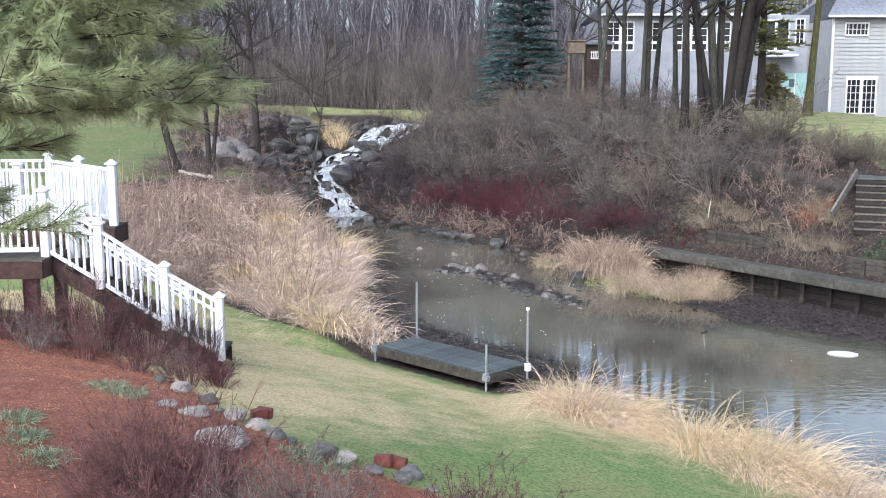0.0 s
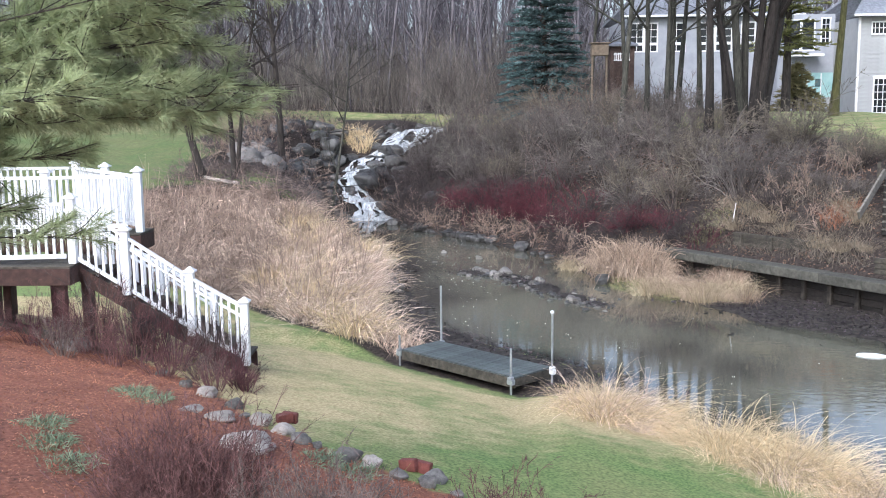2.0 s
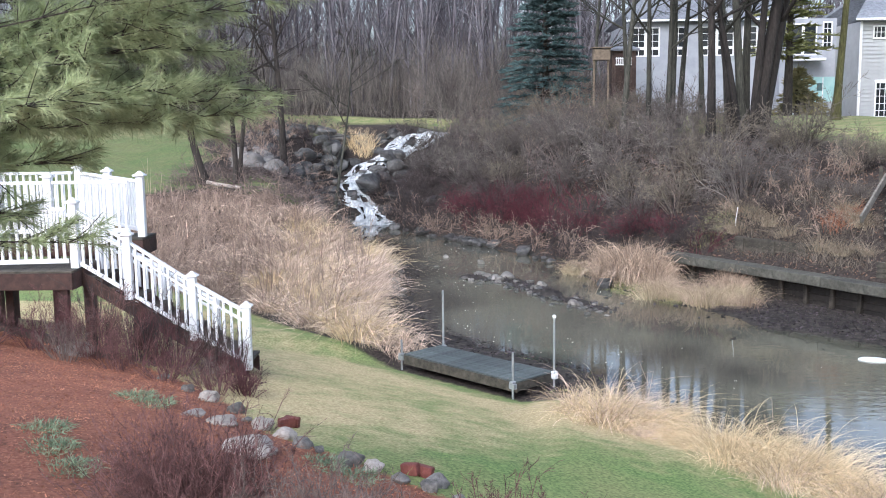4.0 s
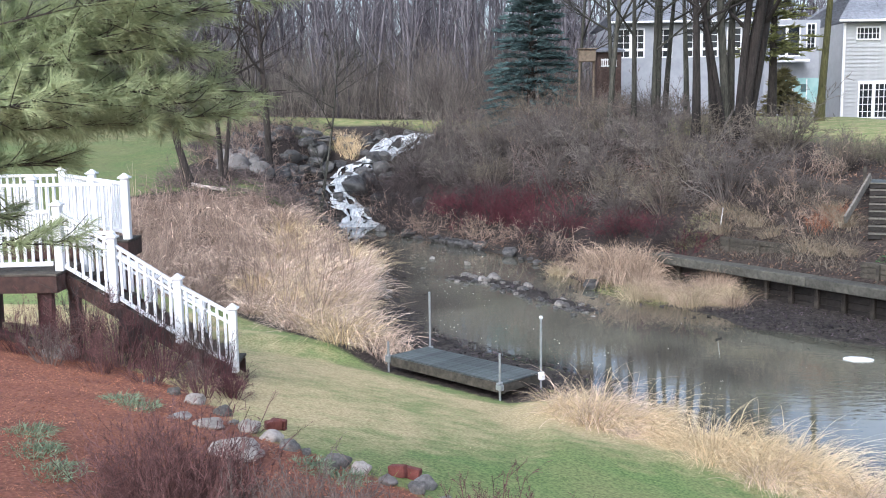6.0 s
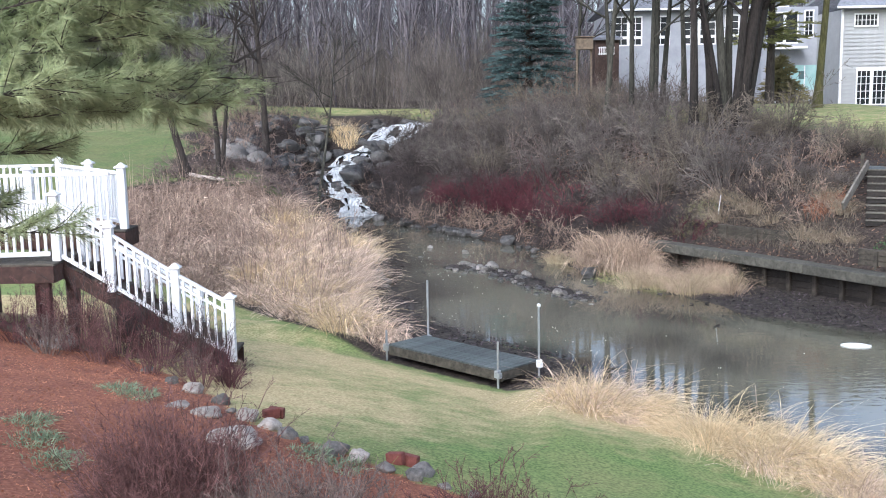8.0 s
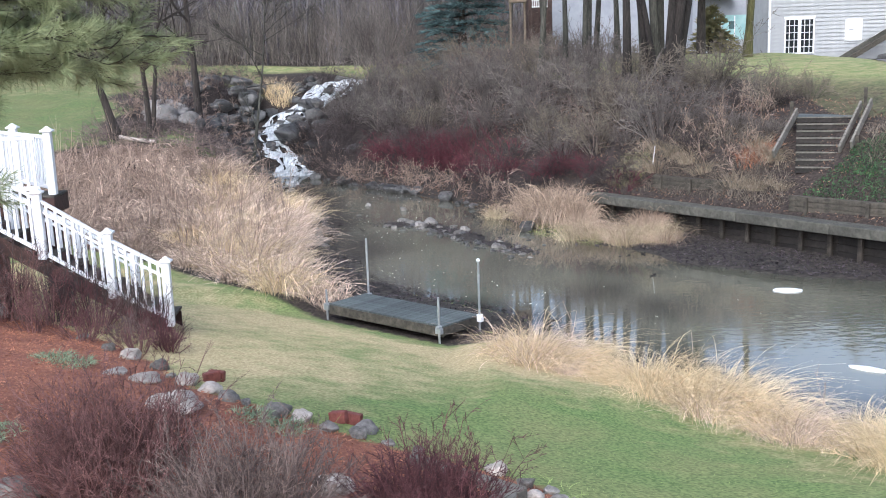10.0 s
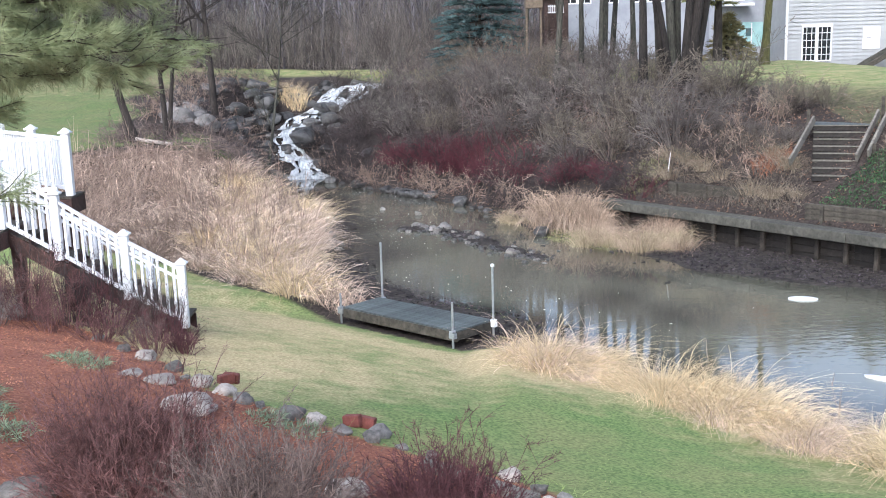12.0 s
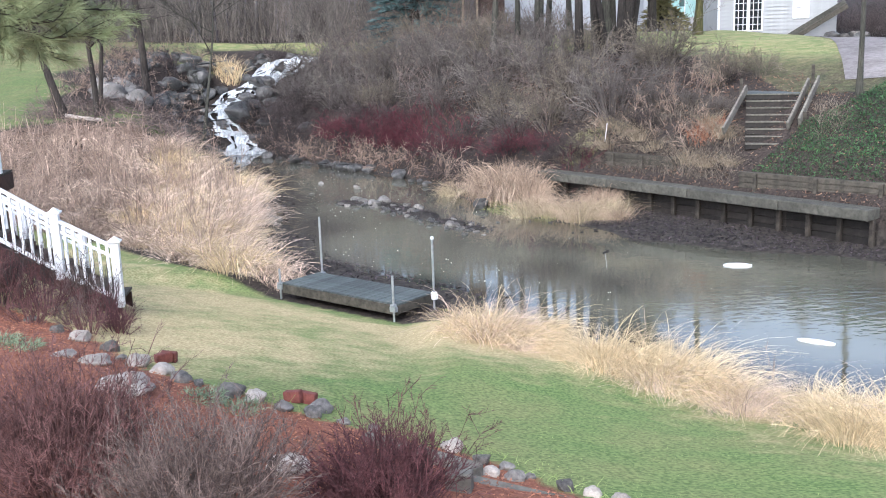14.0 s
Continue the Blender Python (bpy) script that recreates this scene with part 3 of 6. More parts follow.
# ---- dock ----
def dock():
    d = thing("dock", "weathered grey plank dock on pipe legs above mud", "dock", (0.13, 21.0, 0.0), turn=-44.5)
    ln, wd, top = 3.32, 1.08, 0.42
    plank = None
    count = 24
    for i in range(count):
        m = pose(-ln / 2 + (i + 0.5) * ln / count, 0, top - 0.018 + RNG.uniform(-0.003, 0.003), 0, 0, RNG.uniform(-0.3, 0.3))
        if plank is None:
            plank = part("plank", a_box((ln / count - 0.012, wd + 0.04, 0.036), bevel=0.005), GREYWOOD, d, m=m)
        else:
            part("plank", plank.data, None, d, m=m)
    for y in (-wd / 2, wd / 2):
        part("side_beam", a_box((ln, 0.045, 0.19), bevel=0.006), OLDWOOD, d, "green-stained side beam", pose(0, y, top - 0.135))
    for x in (-ln / 2 + 0.03, 0, ln / 2 - 0.03):
        part("cross_beam", a_box((0.045, wd - 0.06, 0.17), bevel=0.006), OLDWOOD, d, m=pose(x, 0, top - 0.13))
    for x, y, low, high, cap in ((-1.6, 0.6, -0.1, 1.68, 0), (1.68, 0.56, -0.1, 1.55, 1), (1.6, -0.6, -0.05, 1.0, 0), (-1.72, -0.56, -0.05, 0.72, 0)):
        p = part("pole", a_rod(0.024, high - low, 10), STEEL, d, "galvanised pipe pole", pose(x, y, low))
        b = bmesh.new()
        box(b, (0.15, 0.1, 0.11), pose(0, 0, top - 0.1 - low), 0.012)
        box(b, (0.09, 0.13, 0.04), pose(0, 0, top - 0.02 - low), 0.008)
        part("bracket", b, STEEL if not cap else CAPS, p, "cast pole bracket")
        part("foot", a_rod(0.09, 0.03, 10), STEEL, p, m=pose(0, 0, 0.02))
        if cap:
            s = bmesh.new()
            bmesh.ops.create_uvsphere(s, u_segments=12, v_segments=8, radius=0.042)
            part("cap", s, CAPS, p, "white ball cap", pose(0, 0, high - low))


dock()


# ---- white railings, deck and stairs ----
def post_mesh(h):
    bm = a_box((0.13, 0.13, h), pose(0, 0, h / 2), 0.008)
    me = bpy.data.meshes.new("post")
    bm.to_mesh(me)
    bm.free()
    me.materials.append(VINYL)
    return me


def cap_mesh():
    bm = a_box((0.2, 0.2, 0.035), pose(0, 0, 0.018), 0.008)
    bmesh.ops.create_cone(bm, cap_ends=True, segments=4, radius1=0.115, radius2=0.02, depth=0.06, matrix=pose(0, 0, 0.065, 0, 0, 45))
    me = bpy.data.meshes.new("cap")
    bm.to_mesh(me)
    bm.free()
    me.materials.append(VINYL)
    return me


POST, CAP = post_mesh(1.06), cap_mesh()
_b = a_box((0.042, 0.042, 0.8), bevel=0.004)
BALUSTER = bpy.data.meshes.new("baluster")
_b.to_mesh(BALUSTER)
_b.free()
BALUSTER.materials.append(VINYL)


def railing(feet, label, capped=None, mid=False, first=True):
    """A run of white posts, rails and balusters over the given feet of its posts."""
    r = thing("railing", label, "railing", feet[0], group="white railings")
    o = Vector(feet[0])
    pts = [Vector(p) - o for p in feet]
    for i, p in enumerate(pts):
        if i == 0 and not first:
            continue
        q = part("post", POST, None, r, m=pose(*p))
        if capped is None or capped[i]:
            part("cap", CAP, None, q, m=pose(0, 0, 1.06))
    for a, b in zip(pts, pts[1:]):
        flat = math.hypot(b.x - a.x, b.y - a.y)
        turn = math.degrees(math.atan2(b.y - a.y, b.x - a.x))
        slope = (b.z - a.z) / flat
        mid_ = (a + b) / 2
        heights = [(0.97, 0.09, 0.055), (0.12, 0.05, 0.075)] + ([(0.80, 0.05, 0.05)] if mid else [])
        for h, w, t_ in heights:
            part("rail", a_box((flat - 0.13, w, t_), bevel=0.008, shear=slope), VINYL, r, m=pose(mid_.x, mid_.y, mid_.z + h, 0, 0, turn))
        n_ = max(2, round((flat - 0.13) / 0.125))
        for k in range(n_):
            u = 0.065 / flat + (k + 0.5) / n_ * (1 - 0.13 / flat)
            c = a + (b - a) * u
            part("baluster", BALUSTER, None, r, m=pose(c.x, c.y, c.z + 0.55, 0, 0, turn))


FLOOR_UP, FLOOR_LOW = 3.58, 3.24
railing([(-3.66, 16.35, 1.5), (-4.55, 16.4, 2.0), (-5.58, 16.35, 2.7), (-6.42, 16.3, 3.24)], "white vinyl stair railing above leafless shrubs", mid=True)
railing([(-4.4, 17.3, 1.5), (-5.3, 17.25, 2.1), (-6.35, 17.2, 2.75)], "white vinyl stair railing on the lawn side of the steps", capped=(0, 0, 0), mid=True)
railing([(-6.46, 16.28, FLOOR_LOW), (-7.8, 16.12, FLOOR_LOW), (-9.3, 15.97, FLOOR_LOW)], "white vinyl railing along the lower deck landing", first=False)
railing([(-5.72, 17.6, FLOOR_UP), (-6.75, 18.9, FLOOR_UP), (-7.8, 20.2, FLOOR_UP)], "white vinyl railing at the end of the upper deck")
railing([(-5.85, 17.55, FLOOR_UP), (-7.3, 17.5, FLOOR_UP), (-8.8, 17.45, FLOOR_UP), (-10.3, 17.4, FLOOR_UP)], "white vinyl railing along the front of the upper deck", first=False)
railing([(-7.85, 20.2, FLOOR_UP), (-9.4, 20.1, FLOOR_UP), (-11.0, 20.0, FLOOR_UP)], "white vinyl railing at the back of the upper deck", first=False)


def deck(name, x0, x1, y0, y1, z, label):
    d = thing(name, label, "deck", ((x0 + x1) / 2, (y0 + y1) / 2, z))
    w, h = x1 - x0, y1 - y0
    n_ = round(h / 0.145)
    me = None
    for i in range(n_):
        m = pose(0, -h / 2 + (i + 0.5) * h / n_, -0.018)
        if me is None:
            me = part("deck_board", a_box((w, h / n_ - 0.008, 0.034), bevel=0.004), OLDWOOD, d, m=m).data
        else:
            part("deck_board", me, None, d, m=m)
    for y in (-h / 2 + 0.02, h / 2 - 0.02):
        part("fascia", a_box((w, 0.045, 0.27), bevel=0.005), DECKWOOD, d, "dark brown fascia board", pose(0, y, -0.175))
    for x in (-w / 2 + 0.02, w / 2 - 0.02):
        part("fascia", a_box((0.045, h - 0.09, 0.27), bevel=0.005), DECKWOOD, d, "dark brown fascia board", pose(x, 0, -0.175))
    for x in (-w / 2 + 0.2, 0, w / 2 - 0.2):
        for y in (-h / 2 + 0.15, h / 2 - 0.15):
            wx2, wy2 = (x0 + x1) / 2 + x, (y0 + y1) / 2 + y
            low = at_z(wx2, wy2) - 0.1
            part("support_post", a_box((0.14, 0.14, z - 0.05 - low), bevel=0.006), DECKWOOD, d, m=pose(x, y, (low - z - 0.05) / 2))


deck("upper_deck", -11.0, -7.4, 18.2, 20.2, FLOOR_UP, "back part of the raised brown wooden deck")
deck("upper_deck", -11.0, -5.65, 17.4, 18.15, FLOOR_UP, "raised brown wooden deck with white railings")
deck("lower_deck", -9.5, -6.36, 15.95, 17.3, FLOOR_LOW, "lower brown wooden deck landing at the steps")


def deck_steps():
    s = thing("deck_steps", "dark wooden steps going down from the deck", "steps", (-6.36, 16.8, FLOOR_LOW))
    n_, run, rise = 9, 0.3, (FLOOR_LOW - 1.5) / 9.5
    tread = None
    for i in range(n_):
        m = pose(0.15 + i * run, 0, -(i + 1) * rise)
        if tread is None:
            tread = part("tread", a_box((run + 0.03, 0.86, 0.045), bevel=0.005), OLDWOOD, s, m=m).data
        else:
            part("tread", tread, None, s, m=m)
        part("riser", a_box((0.025, 0.84, rise - 0.05)), DECKWOOD, s, m=pose(0.02 + i * run, 0, -(i + 0.5) * rise))
    for y in (-0.42, 0.42):
        part("stringer", a_box((n_ * run, 0.045, 0.26), shear=-rise / run), DECKWOOD, s, "dark brown stringer", pose(n_ * run / 2, y, -n_ * rise / 2 - 0.2))


deck_steps()


def edging_timber():
    e = thing("edging_timber", "pale weathered timber edging the bed below the deck", "edging", (-6.1, 15.5, 0))
    for x0, y0, x1, y1 in ((-9.6, 17.6, -7.5, 16.6), (-7.5, 16.6, -5.6, 15.55)):
        z0, z1, ln = at_z(x0, y0), at_z(x1, y1), math.hypot(x1 - x0, y1 - y0)
        part("timber", a_box((ln - 0.02, 0.13, 0.16), bevel=0.012, shear=(z1 - z0) / ln), OLDWOOD, e, m=pose((x0 + x1) / 2 + 6.1, (y0 + y1) / 2 - 15.5, (z0 + z1) / 2 + 0.06, 0, 0, math.degrees(math.atan2(y1 - y0, x1 - x0))))


edging_timber()


# ---- seawall, retaining timbers and hill steps ----
def seawall():
    ax, ay = WALL_A
    bx, by = WALL_B
    ln = math.hypot(bx - ax, by - ay)
    turn = math.degrees(math.atan2(by - ay, bx - ax))
    w = thing("seawall", "weathered timber seawall with thick overhanging cap beam", "seawall", (ax, ay, 0.0), kind="structure", turn=turn)
    cuts = [0.0, 2.9, 5.9, 8.8, ln]
    for a, b in zip(cuts, cuts[1:]):
        part("cap_beam", a_box((b - a - 0.012, 0.6, 0.27), bevel=0.02), CAPWOOD, w, "mossy grey cap beam", pose((a + b) / 2, -0.05, 0.9 + RNG.uniform(-0.008, 0.008)))
    pile = None
    n_ = int(ln / 0.86)
    for i in range(n_ + 1):
        m = pose(0.06 + i * (ln - 0.12) / n_, 0.0, 0.3, RNG.uniform(-1, 1))
        if pile is None:
            pile = part("pile", a_box((0.12, 0.12, 1.0), bevel=0.015), DARKPILE, w, m=m).data
        else:
            part("pile", pile, None, w, m=m)
    # Planks coloured near black for the shade below the overhanging cap.
    for k in range(4):
        for a, b in zip(cuts, cuts[1:]):
            part("plank", a_box((b - a - 0.01, 0.05, 0.185), bevel=0.008), SHADEWOOD, w, m=pose((a + b) / 2, 0.13, -0.02 + 0.195 * k))


seawall()


def timber(x0, y0, x1, y1, z, rows, label):
    """A low retaining wall of stacked timbers."""
    ln, turn = math.hypot(x1 - x0, y1 - y0), math.degrees(math.atan2(y1 - y0, x1 - x0))
    t_ = thing("retaining_timbers", label, "retaining wall", (x0, y0, z), kind="structure", turn=turn)
    for k in range(rows):
        part("timber", a_box((ln - 0.05 * (k % 2), 0.14, 0.145), bevel=0.012), OLDWOOD, t_, m=pose(ln / 2, 0.01 * k, -0.075 - 0.15 * k))
    for u in (0.12, 0.5, 0.88):
        part("stake", a_box((0.1, 0.09, 0.15 * rows + 0.1), bevel=0.01), OLDWOOD, t_, m=pose(ln * u, -0.12, -0.08 * rows - 0.05))


timber(11.0, 27.4, 13.9, 23.9, 1.5, 4, "weathered stacked timbers holding the ivy bank")
timber(8.4, 32.0, 10.2, 29.7, 1.62, 3, "low weathered timbers below dry brush")


PALEWOOD = surf("pale_weathered_wood", (0.1, 0.092, 0.078), (0.22, 0.205, 0.175), 8, 0.85, 0.4, 0.2, each=0.15)


def hill_steps():
    s = thing("hill_steps", "old timber steps climbing the bank between sloping boards", "steps", (12.2, 28.3, 1.95), turn=-22)
    n_, rise, run = 8, 0.178, 0.34
    tread = None
    for i in range(n_):
        # Light and shade by colour: near-black risers, pale nosings for lit tread edges.
        b = a_box((1.56, 0.13, rise - 0.012), bevel=0.012)
        m = pose(0.13, i * run, (i + 0.5) * rise)
        if tread is None:
            tread = part("riser_timber", b, SHADEWOOD, s, m=m).data
        else:
            b.free()
            part("riser_timber", tread, None, s, m=m)
        part("nosing", a_box((1.55, 0.05, 0.035), bevel=0.006), PALEWOOD, s, "pale nosing coloured as the lit tread edge", pose(0.13, i * run - 0.075, (i + 1) * rise - 0.015))
        part("tread", a_box((1.54, run, 0.03), bevel=0.004), GREYWOOD if i == n_ - 1 else OLDWOOD, s, m=pose(0.13, i * run + 0.12, (i + 1) * rise - 0.02))
    part("landing", a_box((1.75, 1.3, 0.06), bevel=0.01), GREYWOOD, s, "grey worn landing", pose(0.13, n_ * run + 0.5, n_ * rise - 0.03))
    tilt = math.degrees(math.atan2(rise, run))
    for x, up, ln in ((-1.25, 0.34, 2.4), (0.55, 0.5, 2.5), (0.85, 0.6, 2.4)):
        part("side_board", a_box((0.07, ln, 0.24), bevel=0.01), PALEWOOD, s, "sloping weathered side board", pose(x + 0.3, 1.45, 0.7 + up, tilt, 0, -17))
    for x, y, h in ((1.3, 2.7, 1.0), (1.0, 0.7, 0.8), (-0.8, 2.4, 0.8)):
        part("side_post", a_box((0.1, 0.1, h), bevel=0.01), OLDWOOD, s, m=pose(x, y, y * rise / run + h / 2 - 0.15))


hill_steps()


# ---- house ----
def window(parent, x0, x1, z0, z1, y, cols, rows, name="window"):
    """White-framed window with its panes and bars, on the wall face y of its house."""
    w = part(name, frame_bm(x1 - x0, z1 - z0, 0.09), TRIM, parent, "white framed window", pose((x0 + x1) / 2, y, (z0 + z1) / 2))
    part("pane", a_box((x1 - x0 - 0.1, 0.02, z1 - z0 - 0.1)), PANE, w, "dark glass", pose(0, 0.02, 0))
    bars = []
    for i in range(1, cols):
        bars.append(((0.035, 0.03, z1 - z0 - 0.12), -(x1 - x0) / 2 + i * (x1 - x0) / cols, 0))
    for j in range(1, rows):
        bars.append(((x1 - x0 - 0.12, 0.028, 0.035), 0, -(z1 - z0) / 2 + j * (z1 - z0) / rows))
    for size, bx, bz in bars:
        part("glazing_bar", a_box(size), TRIM, w, m=pose(bx, -0.005, bz))
    return w


def frame_bm(w, h, t_):
    bm = bmesh.new()
    for sx in (-1, 1):
        box(bm, (t_, 0.1, h), pose(sx * (w - t_) / 2, 0, 0), 0.006)
        box(bm, (w - 2 * t_, 0.1, t_), pose(0, 0, sx * (h - t_) / 2), 0.006)
    return bm


def lap_siding(parent, x0, x1, z0, z1, y, holes, mat, course=0.235):
    """Lapped boards, cut round the openings; each course is a part."""
    n_ = round((z1 - z0) / course)
    c = (z1 - z0) / n_
    shared = {}
    for i in range(n_):
        lo, hi = z0 + i * c, z0 + (i + 1) * c
        spans = [(x0, x1)]
        for hx0, hx1, hz0, hz1 in holes:
            if hi > hz0 + 0.02 and lo < hz1 - 0.02:
                spans = [s for a, b in spans for s in ((a, min(b, hx0)), (max(a, hx1), b)) if s[1] - s[0] > 0.02]
        for a, b in spans:
            key = round(b - a, 3)
            if key not in shared:
                bm = a_box((b - a, 0.03, c + 0.01))
                for v in bm.verts:
                    if v.co.z < 0:
                        v.co.y -= 0.05
                me = bpy.data.meshes.new("siding_board")
                bm.to_mesh(me)
                bm.free()
                me.materials.append(mat)
                shared[key] = me
            part("siding_board", shared[key], None, parent, m=pose((a + b) / 2, y - 0.005, (lo + hi) / 2))


def wall_blocks(parent, x0, x1, z0, z1, y, holes, mat, depth=0.25):
    """A wall of full thickness with real openings, built from blocks round them."""
    bm = bmesh.new()
    xs = sorted({x0, x1, *[h for q in holes for h in q[:2]]})
    zs = sorted({z0, z1, *[h for q in holes for h in q[2:]]})
    for a, b in zip(xs, xs[1:]):
        for c, d in zip(zs, zs[1:]):
            mx, mz = (a + b) / 2, (c + d) / 2
            if not any(q[0] < mx < q[1] and q[2] < mz < q[3] for q in holes):
                box(bm, (b - a, depth, d - c), pose(mx, y + depth / 2, mz))
    return part("wall", bm, mat, parent, "white house wrap on the outer wall" if mat is WHITEWALL else "")


def gable_free_roof(parent, x0, x1, y0, y1, z, rise, over=0.5):
    """A shallow pitched roof that falls towards the pond, with eaves and gutter."""
    bm = bmesh.new()
    yr = (y0 + y1) / 2
    c = [(x0 - over, y0 - over, z - 0.05), (x1 + over, y0 - over, z - 0.05), (x1 - 2.4, yr, z + rise), (x0 + 2.4, yr, z + rise), (x0 - over, y1 + over, z - 0.05), (x1 + over, y1 + over, z - 0.05)]
    v = [bm.verts.new(p) for p in c] + [bm.verts.new((p[0], p[1], p[2] + 0.18)) for p in c]
    for f in ((0, 1, 2, 3), (3, 2, 5, 4), (7, 6, 9, 8), (8, 9, 10, 11), (0, 6, 7, 1), (4, 5, 11, 10), (0, 3, 9, 6), (3, 4, 10, 9), (1, 7, 8, 2), (2, 8, 11, 5)):
        bm.faces.new([v[i] for i in f])
    bmesh.ops.recalc_face_normals(bm, faces=bm.faces)
    part("roof", bm, SHINGLE, parent, "grey shingle roof")
    part("gutter", a_box((x1 - x0 + 2 * over, 0.12, 0.14), pose((x0 + x1) / 2, y0 - over - 0.06, z + 0.06), 0.02), TRIM, parent, "white gutter")


def house():
    h = thing("house", "white and grey sided house with tall windows on the hill", "house", (0, 0, 0))
    # grey sided wing
    hx0, hx1, y = 23.98, 31.8, 64.0
    holes = [(24.98, 26.9, 4.7, 6.92), (24.72, 26.22, 9.5, 10.32)]
    wall_blocks(h, hx0, hx1, 3.6, 10.55, y + 0.03, holes, SIDING)
    lap_siding(h, hx0, hx1, 3.6, 10.5, y, holes, SIDING)
    part("corner_board", a_box((0.14, 0.1, 6.9), pose(hx0 + 0.02, y - 0.05, 7.1)), TRIM, h)
    part("wing_side", a_box((0.25, 8, 6.9), pose(hx0 + 0.125, y + 4.3, 7.1)), SIDING, h)
    part("wing_side", a_box((0.25, 8, 6.9), pose(hx1 - 0.125, y + 4.3, 7.1)), SIDING, h)
    part("wing_floor", a_box((7.2, 7.6, 0.2), pose(27.9, y + 4.3, 4.55)), BROWNWALL, h)
    part("wing_ceiling", a_box((7.2, 7.6, 0.2), pose(27.9, y + 4.3, 10.3)), TRIM, h)
    part("back_wall", a_box((7.8, 0.2, 6.9), pose(27.9, y + 8.4, 7.1)), SIDING, h)
    gable_free_roof(h, hx0, hx1, y, y + 8.4, 10.6, 2.6)
    window(h, 24.72, 26.22, 9.5, 10.32, y, 6, 2)
    part("frieze", a_box((2.0, 0.06, 0.12), pose(25.94, y - 0.05, 6.98)), TRIM, h, "white door head")
    for a in (24.98, 25.95):
        window(h, a, a + 0.95, 4.72, 6.92, y - 0.03, 3, 5, "patio_door")
    bx = part("wall_panel", a_box((1.1, 0.08, 1.36), pose(29.38, y - 0.09, 6.1), 0.01), TRIM, h, "white panel on the siding")
    part("panel_mark", a_box((0.3, 0.02, 0.08), pose(29.2, y - 0.14, 6.1)), SIDING, bx)
    # white main block
    y = 70.0
    hx0, hx1 = 10.8, 20.4
    holes = [(11.0, 12.9, 8.86, 10.82), (13.5, 14.75, 8.86, 10.82), (15.55, 17.85, 8.86, 10.82), (18.4, 19.4, 8.86, 10.82)]
    wall_blocks(h, hx0, hx1, 4.4, 11.1, y, holes, WHITEWALL)
    for (a, b, c, d), n_ in zip(holes, (2, 1, 2, 1)):
        for k in range(n_):
            s = (b - a) / n_
            window(h, a + k * s, a + (k + 1) * s, c + 0.55, d, y + 0.02, 2, 3)
            window(h, a + k * s, a + (k + 1) * s, c, c + 0.55, y + 0.02, 2, 1)
    part("main_floor", a_box((9, 7.6, 0.2), pose(15.6, y + 4.2, 8.3)), BROWNWALL, h)
    part("main_ceiling", a_box((9, 7.6, 0.2), pose(15.6, y + 4.2, 11.0)), TRIM, h)
    part("main_side", a_box((0.25, 8, 6.7), pose(hx0 + 0.125, y + 4.3, 7.75)), WHITEWALL, h)
    part("main_side", a_box((0.25, 8, 6.7), pose(hx1 - 0.125, y + 4.3, 7.75)), WHITEWALL, h)
    part("back_wall", a_box((9.6, 0.2, 6.7), pose(15.6, y + 8.4, 7.75)), WHITEWALL, h)
    gable_free_roof(h, hx0, 22.0, y, y + 8.4, 11.15, 3.0)
    bm = bmesh.new()
    v = [bm.verts.new(p) for p in ((15.0, y - 0.6, 11.2), (18.4, y - 0.6, 11.2), (16.7, y - 0.6, 12.5), (15.0, y + 2.5, 11.2), (18.4, y + 2.5, 11.2), (16.7, y + 3.2, 12.5))]
    for f in ((0, 1, 2), (0, 2, 5, 3), (1, 4, 5, 2), (0, 3, 4, 1)):
        bm.faces.new([v[i] for i in f])
    part("dormer", bm, WHITEWALL, h, "white gable over the tall windows")
    # link between the blocks
    y = 68.2
    holes = [(20.95, 22.75, 8.75, 10.8), (23.1, 23.75, 9.1, 10.9)]
    wall_blocks(h, 20.4, 24.0, 4.5, 11.1, y, holes, WHITEWALL)
    for a in (20.95, 21.85):
        window(h, a, a + 0.9, 8.75, 10.8, y + 0.02, 1, 1, "balcony_door")
    window(h, 23.1, 23.75, 9.1, 10.9, y + 0.02, 2, 4)
    part("link_side", a_box((0.2, 4, 6.6), pose(20.5, y + 2.3, 7.8)), WHITEWALL, h)
    part("link_back", a_box((3.6, 0.2, 6.6), pose(22.2, y + 4.2, 7.8)), WHITEWALL, h)
    part("balcony", a_box((2.0, 1.2, 0.18), pose(22.0, y - 0.62, 8.45), 0.02), TRIM, h, "small white balcony slab")
    lower = part("lower_wall", a_box((2.9, 0.1, 1.6), pose(22.55, y - 0.06, 6.55)), TEALWALL, h, "teal sheathing panel on the lower wall")
    for x in (21.4, 22.3, 23.2):
        part("batten", a_box((0.06, 0.04, 1.5), pose(x, y - 0.13, 6.55)), TRIM, lower)
    part("badge", a_box((0.35, 0.03, 0.5), pose(23.0, y - 0.14, 6.7)), BLUEFIR, lower, "dark printed mark")
    lap_siding(h, 20.9, 24.0, 4.6, 5.75, y - 0.03, [], SIDING)
    # boards down the slope beside the wing
    for k, zz0 in enumerate((4.35, 4.1)):
        part("slope_board", a_box((4.2, 0.14, 0.3), pose(30.1, 63.2 - 0.3 * k, zz0 + 1.0, 0, -29), 0.02), CAPWOOD if k == 0 else OLDWOOD, h, "sloping grey stair wall")


house()


